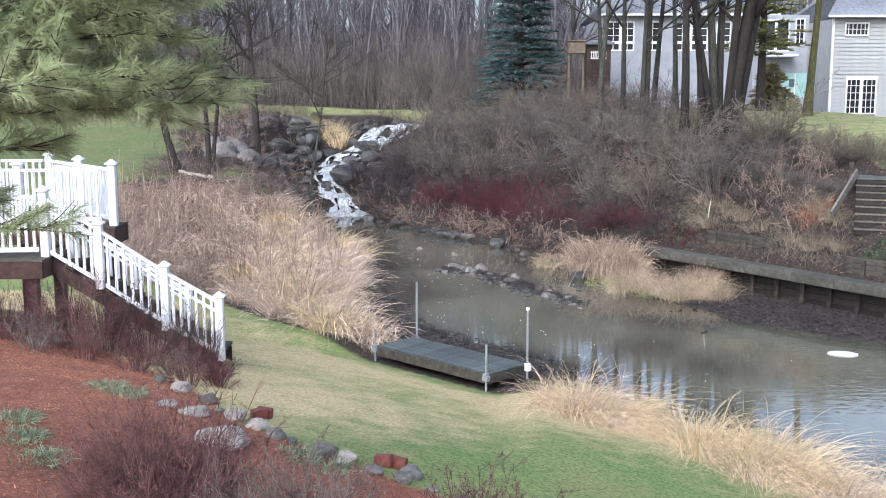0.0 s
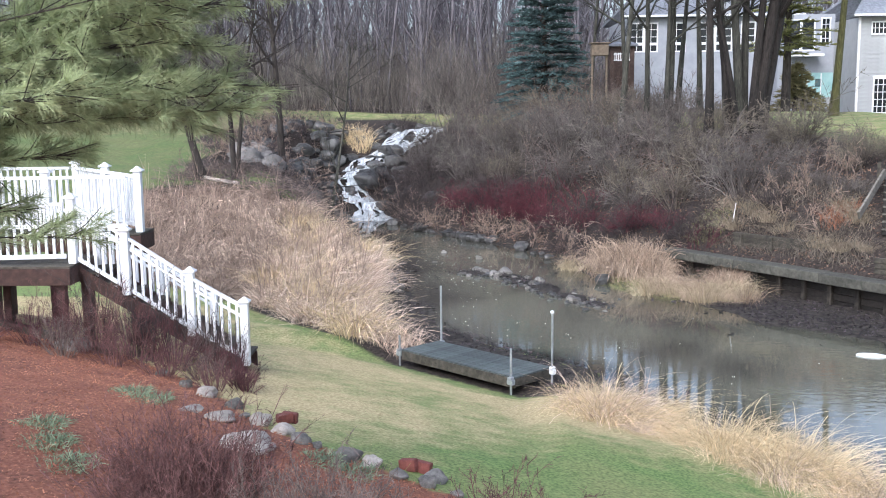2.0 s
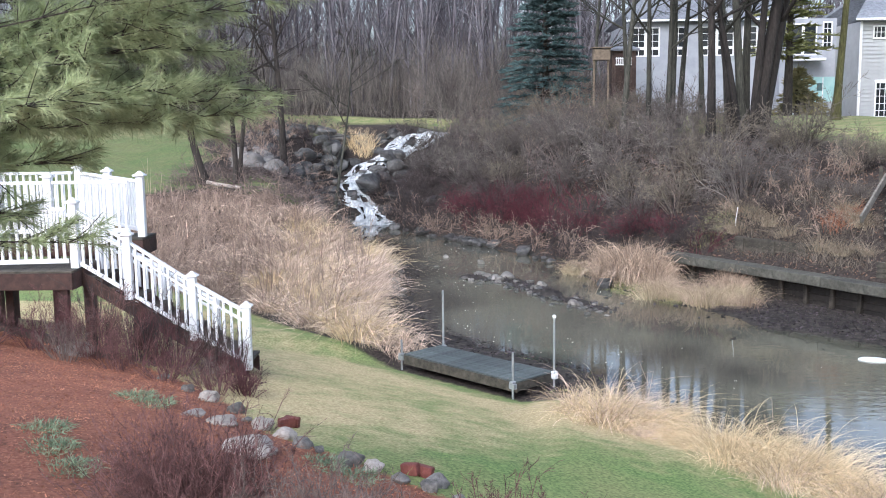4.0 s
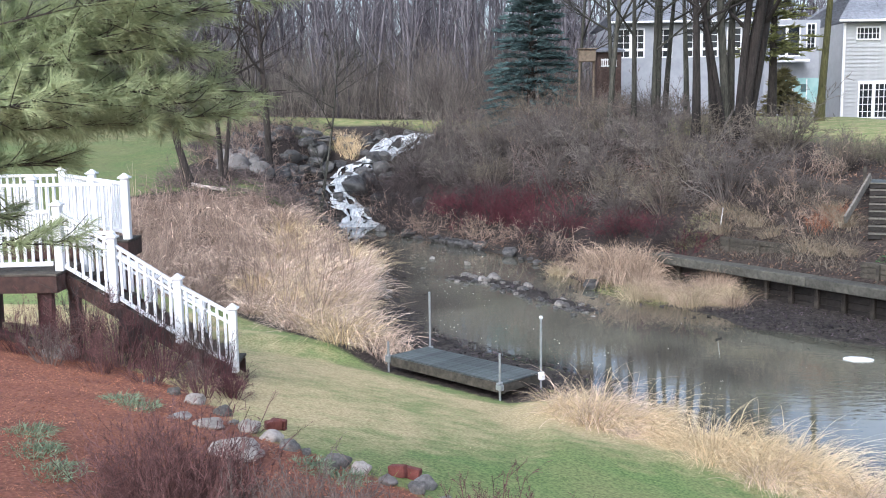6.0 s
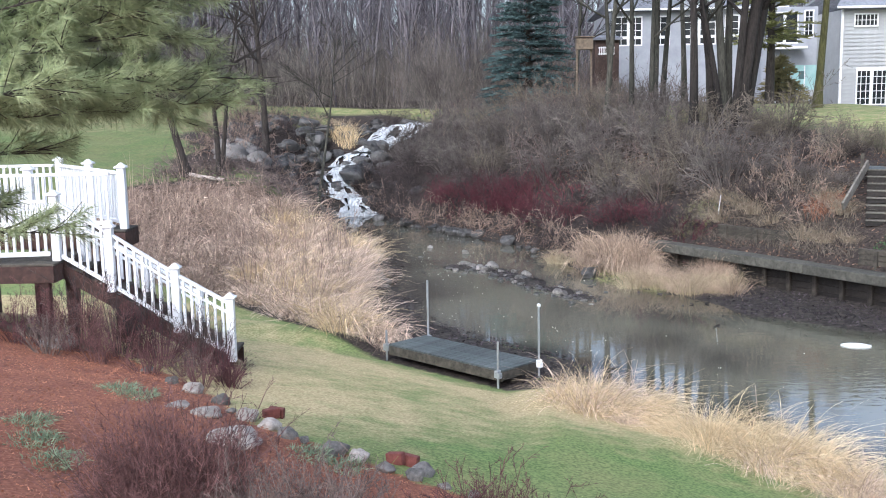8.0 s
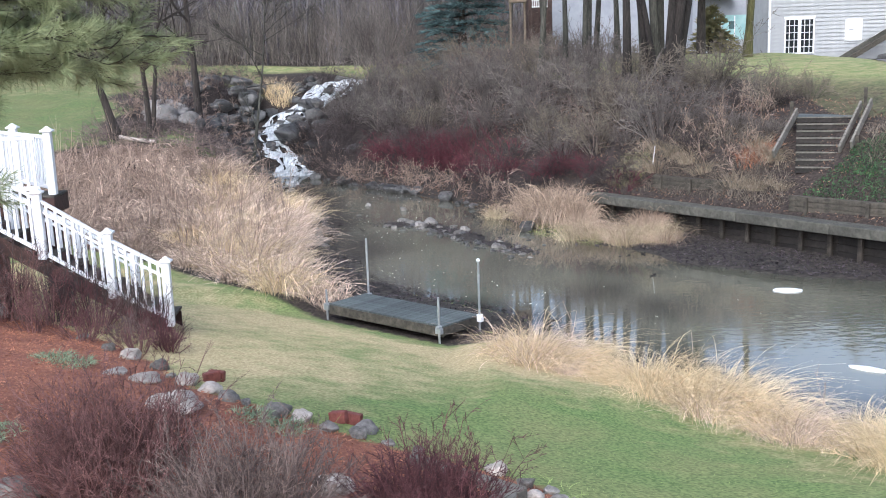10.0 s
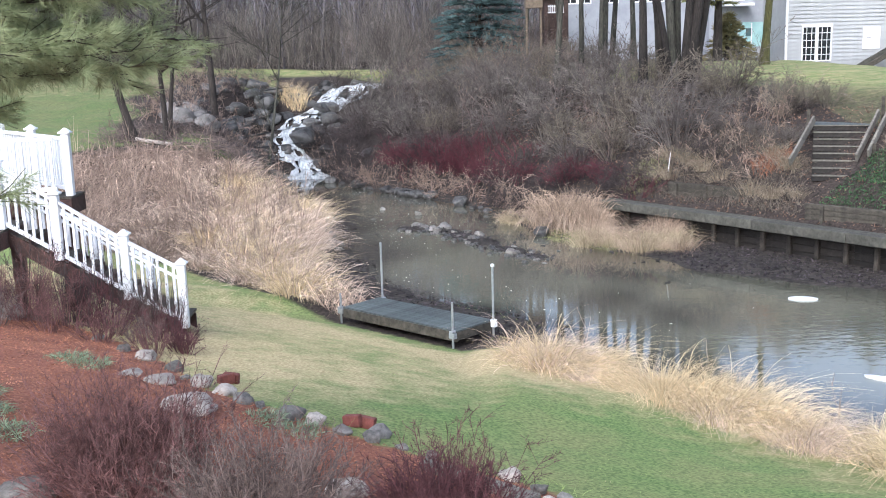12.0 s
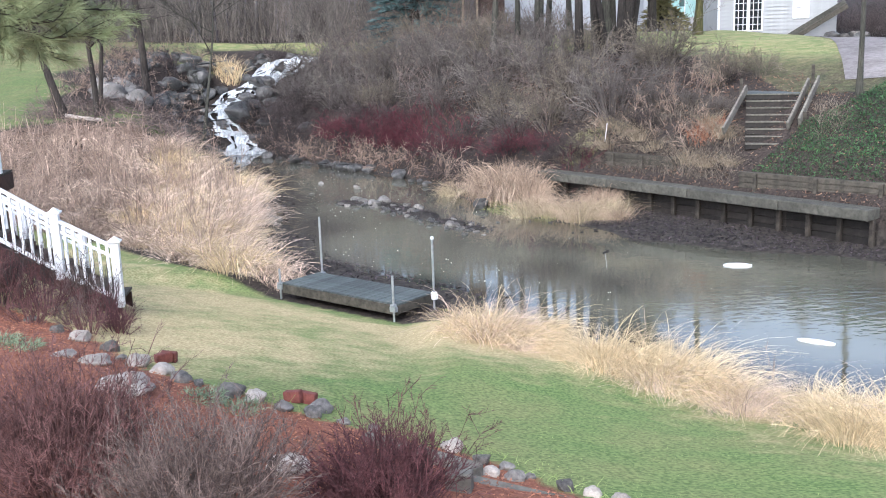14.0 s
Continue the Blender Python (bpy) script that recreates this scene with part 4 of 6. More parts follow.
def shed():
    s = thing("shed", "low brown board shed behind the brush", "shed", (9.2, 66.0, at_z(9.2, 66)))
    part("wall", a_box((1.5, 2.4, 4.4), pose(0.55, 0, 2.1)), BROWNWALL, s)
    part("roof", a_box((1.9, 2.9, 0.14), pose(0.55, 0, 4.35, 6), 0.02), SHINGLE, s, "grey sloping roof")


shed()


def picket_fence():
    f = thing("picket_fence", "short white picket railing beside the brown shed", "fence", (9.15, 64.0, 8.1))
    for h in (0.05, 0.42):
        part("rail", a_box((1.0, 0.05, 0.06), bevel=0.006), TRIM, f, m=pose(0.45, 0, h))
    me = None
    for i in range(9):
        m = pose(0.02 + i * 0.11, -0.03, 0.25)
        if me is None:
            me = part("picket", a_box((0.05, 0.03, 0.5), bevel=0.006), TRIM, f, m=m).data
        else:
            part("picket", me, None, f, m=m)
    for x in (-0.03, 0.93):
        part("post", a_box((0.1, 0.1, 8.1 - at_z(9.15 + x, 64.0) + 0.6), bevel=0.01), BROWNWALL, f, "brown support post", pose(x, 0.06, (at_z(9.15 + x, 64.0) - 8.1 + 0.5) / 2))


picket_fence()


def feeder():
    z = at_z(6.7, 52.5)
    up = 8.55 - z
    f = thing("bird_feeder", "tan wooden platform feeder on two posts", "bird feeder", (6.75, 52.5, z))
    for x in (-0.36, 0.36):
        part("leg", a_box((0.1, 0.1, up), bevel=0.01), TANWOOD, f, m=pose(x, 0, up / 2))
    part("box", a_box((0.85, 0.6, 0.55), bevel=0.02), TANWOOD, f, m=pose(0, 0, up - 0.32))
    part("roof", a_box((1.0, 0.75, 0.06), bevel=0.01), TANWOOD, f, "sun-bleached flat roof", pose(0, 0, up + 0.03))


feeder()


# ---- trees ----
def tree(name, x, y, height, r, label, bark, lean=(0, 0), limbs=9, fork=0.35, seed=1, kids=(5, 5), spread=0.75, limb_len=0.35, z=None, sink=0.15):
    """A tapered trunk with limbs and a crown of fine bare twigs."""
    rng = np.random.default_rng(seed)
    base = np.array([x, y, (at_z(x, y) if z is None else z) - sink])
    t_ = thing(name, label, "tree", tuple(base))
    way = unit(np.array([[lean[0], lean[1], 1.0]]))
    sides, rings = 9, 12
    verts = []
    bow = np.array([rng.normal(0, 0.05), rng.normal(0, 0.05), 0])
    for k in range(rings):
        u = k / (rings - 1)
        c = way[0] * height * u + bow * height * u * u + np.array([math.sin(u * 9 + seed), math.cos(u * 7 + seed), 0]) * r * 0.35 * u
        rr = r * ((1 - 0.85 * u) + 0.45 * math.exp(-u * height / 0.35))
        for s in range(sides):
            g = 2 * math.pi * s / sides
            verts.append(c + np.array([math.cos(g), math.sin(g), 0]) * rr * (1 + 0.1 * math.sin(3 * g + seed + 4 * u)))
    faces = [[k * sides + s, k * sides + (s + 1) % sides, (k + 1) * sides + (s + 1) % sides, (k + 1) * sides + s] for k in range(rings - 1) for s in range(sides)]
    part("trunk", mesh_arrays("trunk", np.array(verts), faces, mat=bark, smooth=True), None, t_)
    u = rng.uniform(fork, 0.97, limbs)
    start = way * (height * u)[:, None] + bow * (height * u * u)[:, None]
    g = rng.uniform(0, 2 * math.pi, limbs)
    d = unit(np.stack([np.cos(g) * 0.9, np.sin(g) * 0.9, rng.uniform(0.35, 0.9, limbs)], -1))
    ln = height * limb_len * rng.uniform(0.6, 1.2, limbs) * (1.15 - 0.6 * u)
    rad = r * 0.45 * (1.1 - u) + 0.012
    curve = rng.normal(0, 0.15, (limbs, 3)) + [0, 0, 0.1]
    for i in range(limbs):
        part("limb", mesh_arrays("limb", *twigs(start[i:i + 1], d[i:i + 1], ln[i:i + 1], rad[i:i + 1], curve[i:i + 1], 6, 6, 0.25), mat=bark, smooth=True), None, t_)
    src = np.repeat(np.arange(limbs), kids[0] + 2)
    w = rng.uniform(0.2, 1, len(src))
    s2 = start[src] + d[src] * (ln[src] * w)[:, None] + curve[src] * (ln[src] * w * w)[:, None]
    d2 = unit(d[src] + rng.normal(0, spread * 0.6, (len(src), 3)) + [0, 0, 0.15])
    v, f = grow(rng, s2, d2, ln[src] * rng.uniform(0.35, 0.65, len(src)) * (1.2 - 0.5 * w), rad[src] * 0.5 * (1.1 - 0.5 * w), (kids[1], 3), 0.5, spread, 0.1, 0.15, (3, 2, 2), rad_min=0.008)
    part("crown", mesh_arrays("crown", v, f, mat=bark), None, t_, "bare leafless branches")
    return t_


tree("tree", -10.15, 39.3, 9, 0.165, "dark bare tree with leaning trunk by the lawn", BARK, (-0.28, 0.02), 8, 0.4, 3, (3, 3))
tree("tree", -9.0, 39.4, 8, 0.12, "slim twin-stemmed bare tree on the bank", BARK, (-0.03, 0.0), 7, 0.3, 5, (3, 3))
tree("tree", -8.95, 39.45, 8, 0.1, "slim twin-stemmed bare tree on the bank", BARK, (0.08, 0.02), 7, 0.3, 6, (3, 3))
tree("tree", -8.2, 45.0, 11, 0.165, "dark bare tree beside boulders", BARK, (0.02, 0.0), 9, 0.25, 8, (3, 3))
tree("tree", -6.4, 47.5, 8, 0.09, "thin grey sapling beside the falls", GREYBARK, (0.18, 0.05), 8, 0.25, 9)
tree("tree", -17.2, 65.5, 12, 0.16, "far bare tree at the lawn edge", BARK, (0.0, 0.0), 10, 0.2, 10)
# clump of trunks on the hill
for i, (x, y, h, r, lx, ly, bark) in enumerate((
        (9.75, 41.5, 15, 0.19, 0.0, 0.0, DARKBARK), (10.9, 42.4, 14, 0.16, -0.12, 0.02, DARKBARK), (11.3, 42.6, 16, 0.2, -0.05, 0.0, GREYBARK), (11.55, 42.9, 15, 0.17, -0.01, 0.03, GREYBARK),
        (11.75, 42.3, 17, 0.3, 0.11, 0.0, DARKBARK), (12.05, 42.6, 16, 0.26, 0.15, 0.04, DARKBARK), (11.1, 42.0, 13, 0.13, -0.16, 0.0, DARKBARK), (11.6, 42.2, 15, 0.2, 0.05, 0.0, DARKBARK), (10.75, 42.8, 14, 0.14, -0.03, 0.0, GREYBARK))):
    tree("tree", x, y, h, r, "dark rough-barked trunk in a clump on the brushy hill", bark, (lx, ly), 9, 0.3, 20 + i, (5, 4))
for i, (x, y, h, r, lx) in enumerate(((8.1, 46.5, 14, 0.14, 0.02), (9.6, 49.0, 15, 0.17, 0.05), (7.2, 48.0, 14, 0.15, 0.06), (9.1, 47.0, 13, 0.14, 0.01), (10.3, 50.5, 13, 0.15, 0.03), (12.2, 54.0, 14, 0.16, -0.03), (13.4, 51.0, 13, 0.12, 0.05), (8.4, 54.0, 14, 0.15, -0.04), (14.6, 56.0, 12, 0.13, 0.0), (6.6, 55.5, 13, 0.12, 0.05))):
    tree("tree", x, y, h, r, "grey-green bare tree in the brush", GREYBARK, (lx, 0), 9, 0.3, 40 + i)
tree("tree", 17.35, 48.9, 16, 0.19, "straight mossy green trunk on the lawn", MOSSBARK, (0.035, 0.0), 8, 0.45, 50)
tree("tree", 15.05, 28.65, 12, 0.085, "slim grey bare tree above the ivy bank", GREYBARK, (0.0, 0.0), 14, 0.25, 51)
tree("tree", 19.5, 31.0, 13, 0.2, "grey bare tree above the ivy bank", GREYBARK, (0.0, 0.0), 14, 0.3, 52)


def conifer(name, x, y, z, height, width, mat, label, seed, tiers=26, low=0.05, droop=-0.25, loose=False, dense=60):
    """Whorls of boughs, each a spray of needled twigs."""
    rng = np.random.default_rng(seed)
    t_ = thing(name, label, "tree", (x, y, z))
    part("trunk", a_rod(width * 0.045, height, 8, 0.02), BARK, t_)
    start, way, ln = [], [], []
    for k in range(tiers):
        for j in range(15):
            u = low + (1 - low) * (k + (rng.uniform(-1.2, 1.2) if loose else 0)) / tiers
            u = min(max(u, low), 0.98)
            g = rng.uniform(0, 6.283)
            start.append((0, 0, height * (u + rng.uniform(-0.01, 0.01))))
            way.append((math.cos(g), math.sin(g), 0.12 + 0.5 * u))
            ln.append(width * 0.5 * (1 - u) ** 0.85 * (rng.uniform(0.25, 1.25) if loose else rng.uniform(0.75, 1.15)) + 0.15)
    start, way, ln = np.array(start), unit(np.array(way)), np.array(ln)
    v, f = twigs(start, way, ln, np.full(len(ln), 0.03), np.array([[0, 0, droop]]) * np.ones((len(ln), 1)), 3)
    tagged(part("bough_growth", mesh_arrays("bough_growth", v, f, mat=BARK), None, t_), kind="stuff")
    src = np.repeat(np.arange(len(ln)), dense)
    u = rng.uniform(0.12, 1.0, len(src)) ** 0.8
    s = start[src] + way[src] * (ln[src] * u)[:, None] + np.array([0, 0, droop]) * (ln[src] * u * u)[:, None]
    d = unit(way[src] * 0.9 + rng.normal(0, 0.55, (len(src), 3)) * [1, 1, 0.45])
    v, f = twigs(s, d, rng.uniform(0.2, 0.5, len(src)) * (1.2 - 0.5 * u), np.full(len(src), 0.034), np.array([[0, 0, -0.12]]) * np.ones((len(src), 1)), 2, 3, 0.3)
    part("crown", mesh_arrays("crown", v, f, mat=mat), None, t_, "dense needled boughs")


conifer("spruce", 4.35, 58.0, at_z(4.35, 58.0), 11.5, 6.0, BLUEFIR, "blue-green spruce at the wood's edge", 61)
conifer("conifer", 17.4, 56.5, at_z(17.4, 56.5), 11.5, 6.2, YEW, "soft yellow-green pine beside the house", 62, tiers=11, low=0.27, loose=True, dense=44)
conifer("conifer", 19.2, 60.5, at_z(19.2, 60.5), 2.7, 4.2, OLIVE, "low brownish drooping evergreen by the house wall", 63, tiers=9, low=0.1, loose=True, dense=30, droop=-0.5)


# ---- foreground pine ----
def pine():
    rng = np.random.default_rng(70)
    x, y = -5.6, 6.4
    z = at_z(x, y)
    t_ = thing("pine", "soft-needled green pine with spreading boughs", "tree", (x, y, z - 0.1))
    part("trunk", a_rod(0.16, 8.0, 12, 0.05), BARK, t_)
    o = np.array([x, y, z - 0.1])
    ends = [((-1.9, 6.35, 5.7), 0.05), ((-1.25, 6.6, 6.0), 0.1), ((-1.5, 6.0, 6.35), 0.15), ((-2.0, 6.9, 6.6), 0.2), ((-2.2, 6.2, 5.95), 0.1), ((-2.6, 5.7, 6.55), 0.2), ((-1.9, 5.7, 5.85), 0.1),
            ((-2.5, 6.6, 6.25), 0.1), ((-2.3, 7.4, 6.75), 0.2), ((-2.0, 6.4, 6.2), 0.1), ((-1.6, 6.9, 6.25), 0.1), ((-2.75, 6.1, 5.25), 0.0), ((-1.75, 6.3, 6.75), 0.2), ((-2.7, 6.9, 6.75), 0.2), ((-2.1, 6.2, 5.2), 0.0), ((-2.3, 5.9, 5.75), 0.05), ((-2.4, 6.6, 5.7), 0.05), ((-1.55, 6.5, 6.1), 0.1), ((-1.7, 6.2, 6.5), 0.15), ((-2.2, 6.5, 6.45), 0.1), ((-2.3, 6.0, 6.1), 0.1), ((-2.0, 6.7, 5.95), 0.1), ((-1.4, 6.4, 5.9), 0.1), ((-2.5, 6.3, 5.9), 0.1), ((-1.02, 6.5, 6.35), 0.15), ((-1.08, 6.6, 6.62), 0.15), ((-1.15, 6.4, 6.15), 0.12),
            ((-1.05, 6.4, 6.4), 0.15), ((-0.98, 6.4, 6.22), 0.12), ((-1.02, 6.4, 6.05), 0.1), ((-1.12, 6.4, 5.93), 0.08), ((-1.25, 6.4, 5.84), 0.05), ((-1.2, 6.4, 6.27), 0.1), ((-1.4, 6.4, 6.1), 0.1), ((-1.35, 6.4, 5.95), 0.1), ((-1.5, 6.3, 6.3), 0.1), ((-2.25, 6.4, 5.52), 0.02), ((-2.5, 6.4, 5.47), 0.02), ((-2.45, 6.4, 5.12), 0.0), ((-1.3, 6.4, 6.38), 0.1), ((-1.25, 6.5, 6.15), 0.1), ((-1.45, 6.4, 6.42), 0.1), ((-1.55, 6.5, 6.0), 0.1)]
    start, way, ln = [], [], []
    for (ex, ey, ez), b in ends:
        a = np.array([0, 0, ez - o[2] - 0.35 - b])
        e = np.array([ex - 0.32 - 0.3 * min(1.0, max(0.0, (ex + 1.6) / 0.6)), ey, ez]) - o
        d = e - a
        start.append(a), ln.append(np.linalg.norm(d)), way.append(d / np.linalg.norm(d))
    start, way, ln = np.array(start), np.array(way), np.array(ln)
    curve = rng.normal(0, 0.05, (len(ln), 3))
    for i in range(len(ln)):
        part("bough", mesh_arrays("bough", *twigs(start[i:i + 1], way[i:i + 1], ln[i:i + 1], np.array([0.011]), curve[i:i + 1], 7, 6, 0.35), mat=BARK, smooth=True), None, t_, "dark bare bough")
    src = np.repeat(np.arange(len(ln)), 46)
    u = 1 - 0.62 * rng.uniform(0, 1.0, len(src)) ** 1.3
    s = start[src] + way[src] * (ln[src] * u)[:, None] + curve[src] * (ln[src] * u * u)[:, None]
    d = unit(way[src] * 0.9 + rng.normal(0, 0.55, (len(src), 3)) * [1, 1, 0.5] + [0, 0, 0.12])
    l2 = rng.uniform(0.15, 0.5, len(src)) * (1.3 - 0.6 * u)
    tagged(part("shoot_growth", mesh_arrays("shoot_growth", *twigs(s, d, l2, np.full(len(src), 0.0042), rng.normal(0, 0.1, (len(src), 3)), 3, 4, 0.5), mat=BARK), None, t_, "thin side shoots"), kind="stuff")
    # needles: tufts along the last part of each shoot
    k = np.repeat(np.arange(len(src)), 84)
    w = rng.uniform(0.45, 1.0, len(k))
    q = s[k] + d[k] * (l2[k] * w)[:, None]
    nd = unit(d[k] * 0.75 + rng.normal(0, 0.5, (len(k), 3)) + [0, 0, 0.02])
    v, f = ribbons(q, nd, rng.uniform(0.07, 0.125, len(k)), np.full(len(k), 0.003), np.array([[0, 0, -0.16]]) * np.ones((len(k), 1)), 1, 0.5, rng)
    tagged(part("needles", mesh_arrays("needles", v, f, mat=NEEDLE), None, t_, "long soft green needles"), kind="stuff")


pine()


# ---- far woods ----
def brush_pile():
    rng = np.random.default_rng(85)
    p = scatter(rng, 900, -11.5, -5.8, 37.2, 42.5, lambda a, b: (to_line(a, b, NEAR)[0] > 1.2) * 0.9)
    d = unit(rng.normal(0, 1, (len(p), 3)) * [1, 1, 0.3] + [0, 0, 0.1])
    v, f = grow(rng, p + [0, 0, 0.1], d, rng.uniform(0.3, 0.9, len(p)), rng.uniform(0.01, 0.022, len(p)), (4, 2), 0.5, 0.8, -0.05, 0.2, (3, 2, 2), rad_min=0.008)
    stuff("brush_pile", (v, f), DEADWOOD, "low heap of dark dead branches below the trees", "brush")


brush_pile()


def woods():
    rng = np.random.default_rng(80)
    n_ = 640
    x, y = rng.uniform(-50, 45, n_), rng.uniform(70, 125, n_)
    y = np.where(x > 9, y + 14, y)
    ok = ~((x > 8) & (y < 84))
    x, y = x[ok], y[ok]
    base = np.stack([x, y, land(x, y) - 0.2], -1)
    n_ = len(x)
    way = unit(np.stack([rng.normal(0, 0.06, n_), rng.normal(0, 0.06, n_), np.ones(n_)], -1))
    h = rng.uniform(11, 19, n_) * np.where(x > 12, 0.75, 1.0)
    v, f = grow(rng, base, way, h, rng.uniform(0.06, 0.17, n_), (12, 5), 0.3, 0.75, 0.1, 0.08, (5, 3, 2), low=0.12, rad_min=0.018)
    stuff("woods", (v, f), WOODS, "bare grey woods behind the lawn and falls", "woods")
    # undergrowth in front of the woods
    p = scatter(rng, 9000, -30, 9, 62, 88, lambda a, b: 0.75 * ((b > 66.5 - 0.2 * a) | (a > -2)) * (b > 60 + 0.4 * np.abs(a + 3)))
    d = unit(rng.normal(0, 0.4, (len(p), 3)) + [0, 0, 1])
    v, f = grow(rng, p, d, rng.uniform(1.5, 4.8, len(p)), rng.uniform(0.012, 0.024, len(p)), (4,), 0.45, 0.7, 0.1, 0.2, (3, 2), rad_min=0.013)
    stuff("undergrowth", (v, f), BRUSH, "tangled grey undergrowth at the wood's edge", "undergrowth")


woods()


# ---- hillside brush ----
def far_depth(a, b):
    return to_line(a, b, FAR)[0]


def on_hill(a, b):
    return (to_line(a, b, NEAR)[0] > far_depth(a, b)) & ~inside(a, b, POND)


def wall_behind(a, b):
    ux, uy = WALL_B[0] - WALL_A[0], WALL_B[1] - WALL_A[1]
    ln = math.hypot(ux, uy)
    return (ux * (b - WALL_A[1]) - uy * (a - WALL_A[0])) / ln, ((a - WALL_A[0]) * ux + (b - WALL_A[1]) * uy) / ln


def brush(name, mat, count, box_, keep, hmin, hmax, label, seed, kids=(7, 3), r=0.012, spread=0.75, out=0.45, lift=0.05, bend=0.25, stems=1):
    """Loose leafless growth; with stems above 1 it stands in rounded clumps."""
    rng = np.random.default_rng(seed)
    p = scatter(rng, count, *box_, keep)
    if stems > 1:
        size = np.repeat(rng.uniform(0.75, 1.3, len(p)), stems)
        p = np.repeat(p, stems, 0)
        g, k = rng.uniform(0, 6.283, len(p)), np.sqrt(rng.uniform(0, 1, len(p)))
        o = np.stack([np.cos(g) * k, np.sin(g) * k, 0 * k], -1)
        p = p + o * (0.45 * size)[:, None]
        p[:, 2] = land(p[:, 0], p[:, 1]) - 0.05
        d = unit(o * out * 2.2 + rng.normal(0, 0.15, (len(p), 3)) + [0, 0, 1])
        h = rng.uniform(hmin, hmax, len(p)) * size * (1 - 0.3 * k)
    else:
        d = unit(rng.normal(0, out, (len(p), 3)) * [1, 1, 0.3] + [0, 0, 1])
        h = rng.uniform(hmin, hmax, len(p))
    v, f = grow(rng, p, d, h, rng.uniform(0.7, 1.3, len(p)) * r, kids, 0.5, spread, lift, bend, (3, 2, 2), rad_min=0.0075)
    return stuff(name, (v, f), mat, label, "brush")


def grey_zone(a, b):
    df = far_depth(a, b)
    beh, along = wall_behind(a, b)
    clump = 0.65 + 0.35 * np.sign(wob(a, b, 0.9, 4) + 0.5)
    lawn_edge = 1 - ease(0, 2.5, df + 1.0 * wob(a, b, 0.5) - (9.0 - 3.6 * ease(2, 6, along)))
    stairs = ~((np.abs(a - 12.9 - 0.4 * (b - 29.5)) < 1.5) & (b > 26.5) & (b < 33))
    return on_hill(a, b) * (to_line(a, b, [(p[0], p[1]) for p in STREAM])[0] > 1.8) * (df > 3.1) * clump * np.where(a < 9.5, 1.0 * (b < 62), lawn_edge) * np.where(along > 0, beh > 2.2, True) * stairs * (a < 12.5) * np.where((a > 9.3) & (a < 13) & (b > 35) & (b < 43.5), 0.1, 1) * np.where((a > 8.2) & (b < 37.5), 0.05, 1)


def bush_mesh(seed, mat, stems=40, kids=(7, 4), tall=1.0, r=0.0052):
    """A mound of leafless wood about two metres across and one high: arching stems with the fine twigs crowded near the outside."""
    rng = np.random.default_rng(seed)
    g, k = rng.uniform(0, 6.283, stems), np.sqrt(rng.uniform(0.02, 1, stems))
    o = np.stack([np.cos(g) * k, np.sin(g) * k, 0 * k], -1)
    start = o * 0.16 - [0, 0, 0.08]
    tip = o * 0.95 + np.stack([0 * k, 0 * k, tall * np.sqrt(1 - 0.75 * k * k)], -1) + rng.normal(0, 0.1, (stems, 3))
    ln = np.linalg.norm(tip - start, axis=1) * rng.uniform(0.7, 1.05, stems)
    v, f = grow(rng, start, unit(tip - start + [0, 0, 0.12]), ln, np.full(stems, r * 1.9), kids, 0.4, 0.85, -0.05, 0.16, (4, 3, 2), low=0.42, thin=0.6, rad_min=r)
    return mesh_arrays("bush", v, f, mat=mat)


def spaced(rng, tries, x0, x1, y0, y1, keep, gap):
    """Random places that keep their distance from one another."""
    out = []
    for x, y, z in scatter(rng, tries, x0, x1, y0, y1, keep):
        if all((x - a) ** 2 + (y - b) ** 2 > gap * gap for a, b, _ in out):
            out.append((x, y, z))
    return out


def bushes(meshes, places, smin, smax, label, group, seed, flat=(0.85, 1.15)):
    rng = np.random.default_rng(seed)
    for x, y, z in places:
        k = rng.uniform(smin, smax)
        ob = new("bush", meshes[rng.integers(0, len(meshes))])
        ob.matrix_basis = Matrix.LocRotScale((x, y, z - 0.05), Euler((rng.normal(0, 0.08), rng.normal(0, 0.08), rng.uniform(0, 6.28))), (k, k, k * rng.uniform(*flat)))
        tagged(ob, label, "bush", group)


HB = np.random.default_rng(140)
GREYBUSH = [bush_mesh(141 + i, BRUSH) for i in range(3)]
TANBUSH = [bush_mesh(145 + i, TANBRUSH) for i in range(2)]
DARKBUSH = [bush_mesh(148 + i, DARKBRUSH, 36, (7, 4)) for i in range(2)]
REDBUSH = [bush_mesh(151 + i, REDTWIG, 54, (6, 4), 1.15) for i in range(2)]
hill = spaced(HB, 900, -4, 13, 30, 62, grey_zone, 1.55)
bushes(GREYBUSH, [p for i, p in enumerate(hill) if i % 3], 1.4, 2.2, "rounded grey leafless bush on the hillside", "bushes on the hillside", 155)
bushes(TANBUSH, [p for i, p in enumerate(hill) if i % 3 == 0], 1.4, 2.1, "rounded pale tan leafless bush on the hillside", "bushes on the hillside", 156)
slope = spaced(HB, 500, 8.2, 13.4, 30, 43, lambda a, b: on_hill(a, b) * (wall_behind(a, b)[0] > 2.4) * (far_depth(a, b) < 10.0 - 3.6 * ease(2, 6, wall_behind(a, b)[1])) * ~((np.abs(a - 12.9 - 0.4 * (b - 29.5)) < 1.6) & (b > 26.5) & (b < 33)), 1.25)
bushes(GREYBUSH + DARKBUSH, slope, 0.6, 1.0, "low tangled bush below the clump of trunks", "bushes below the trunks", 157, (0.6, 1.0))
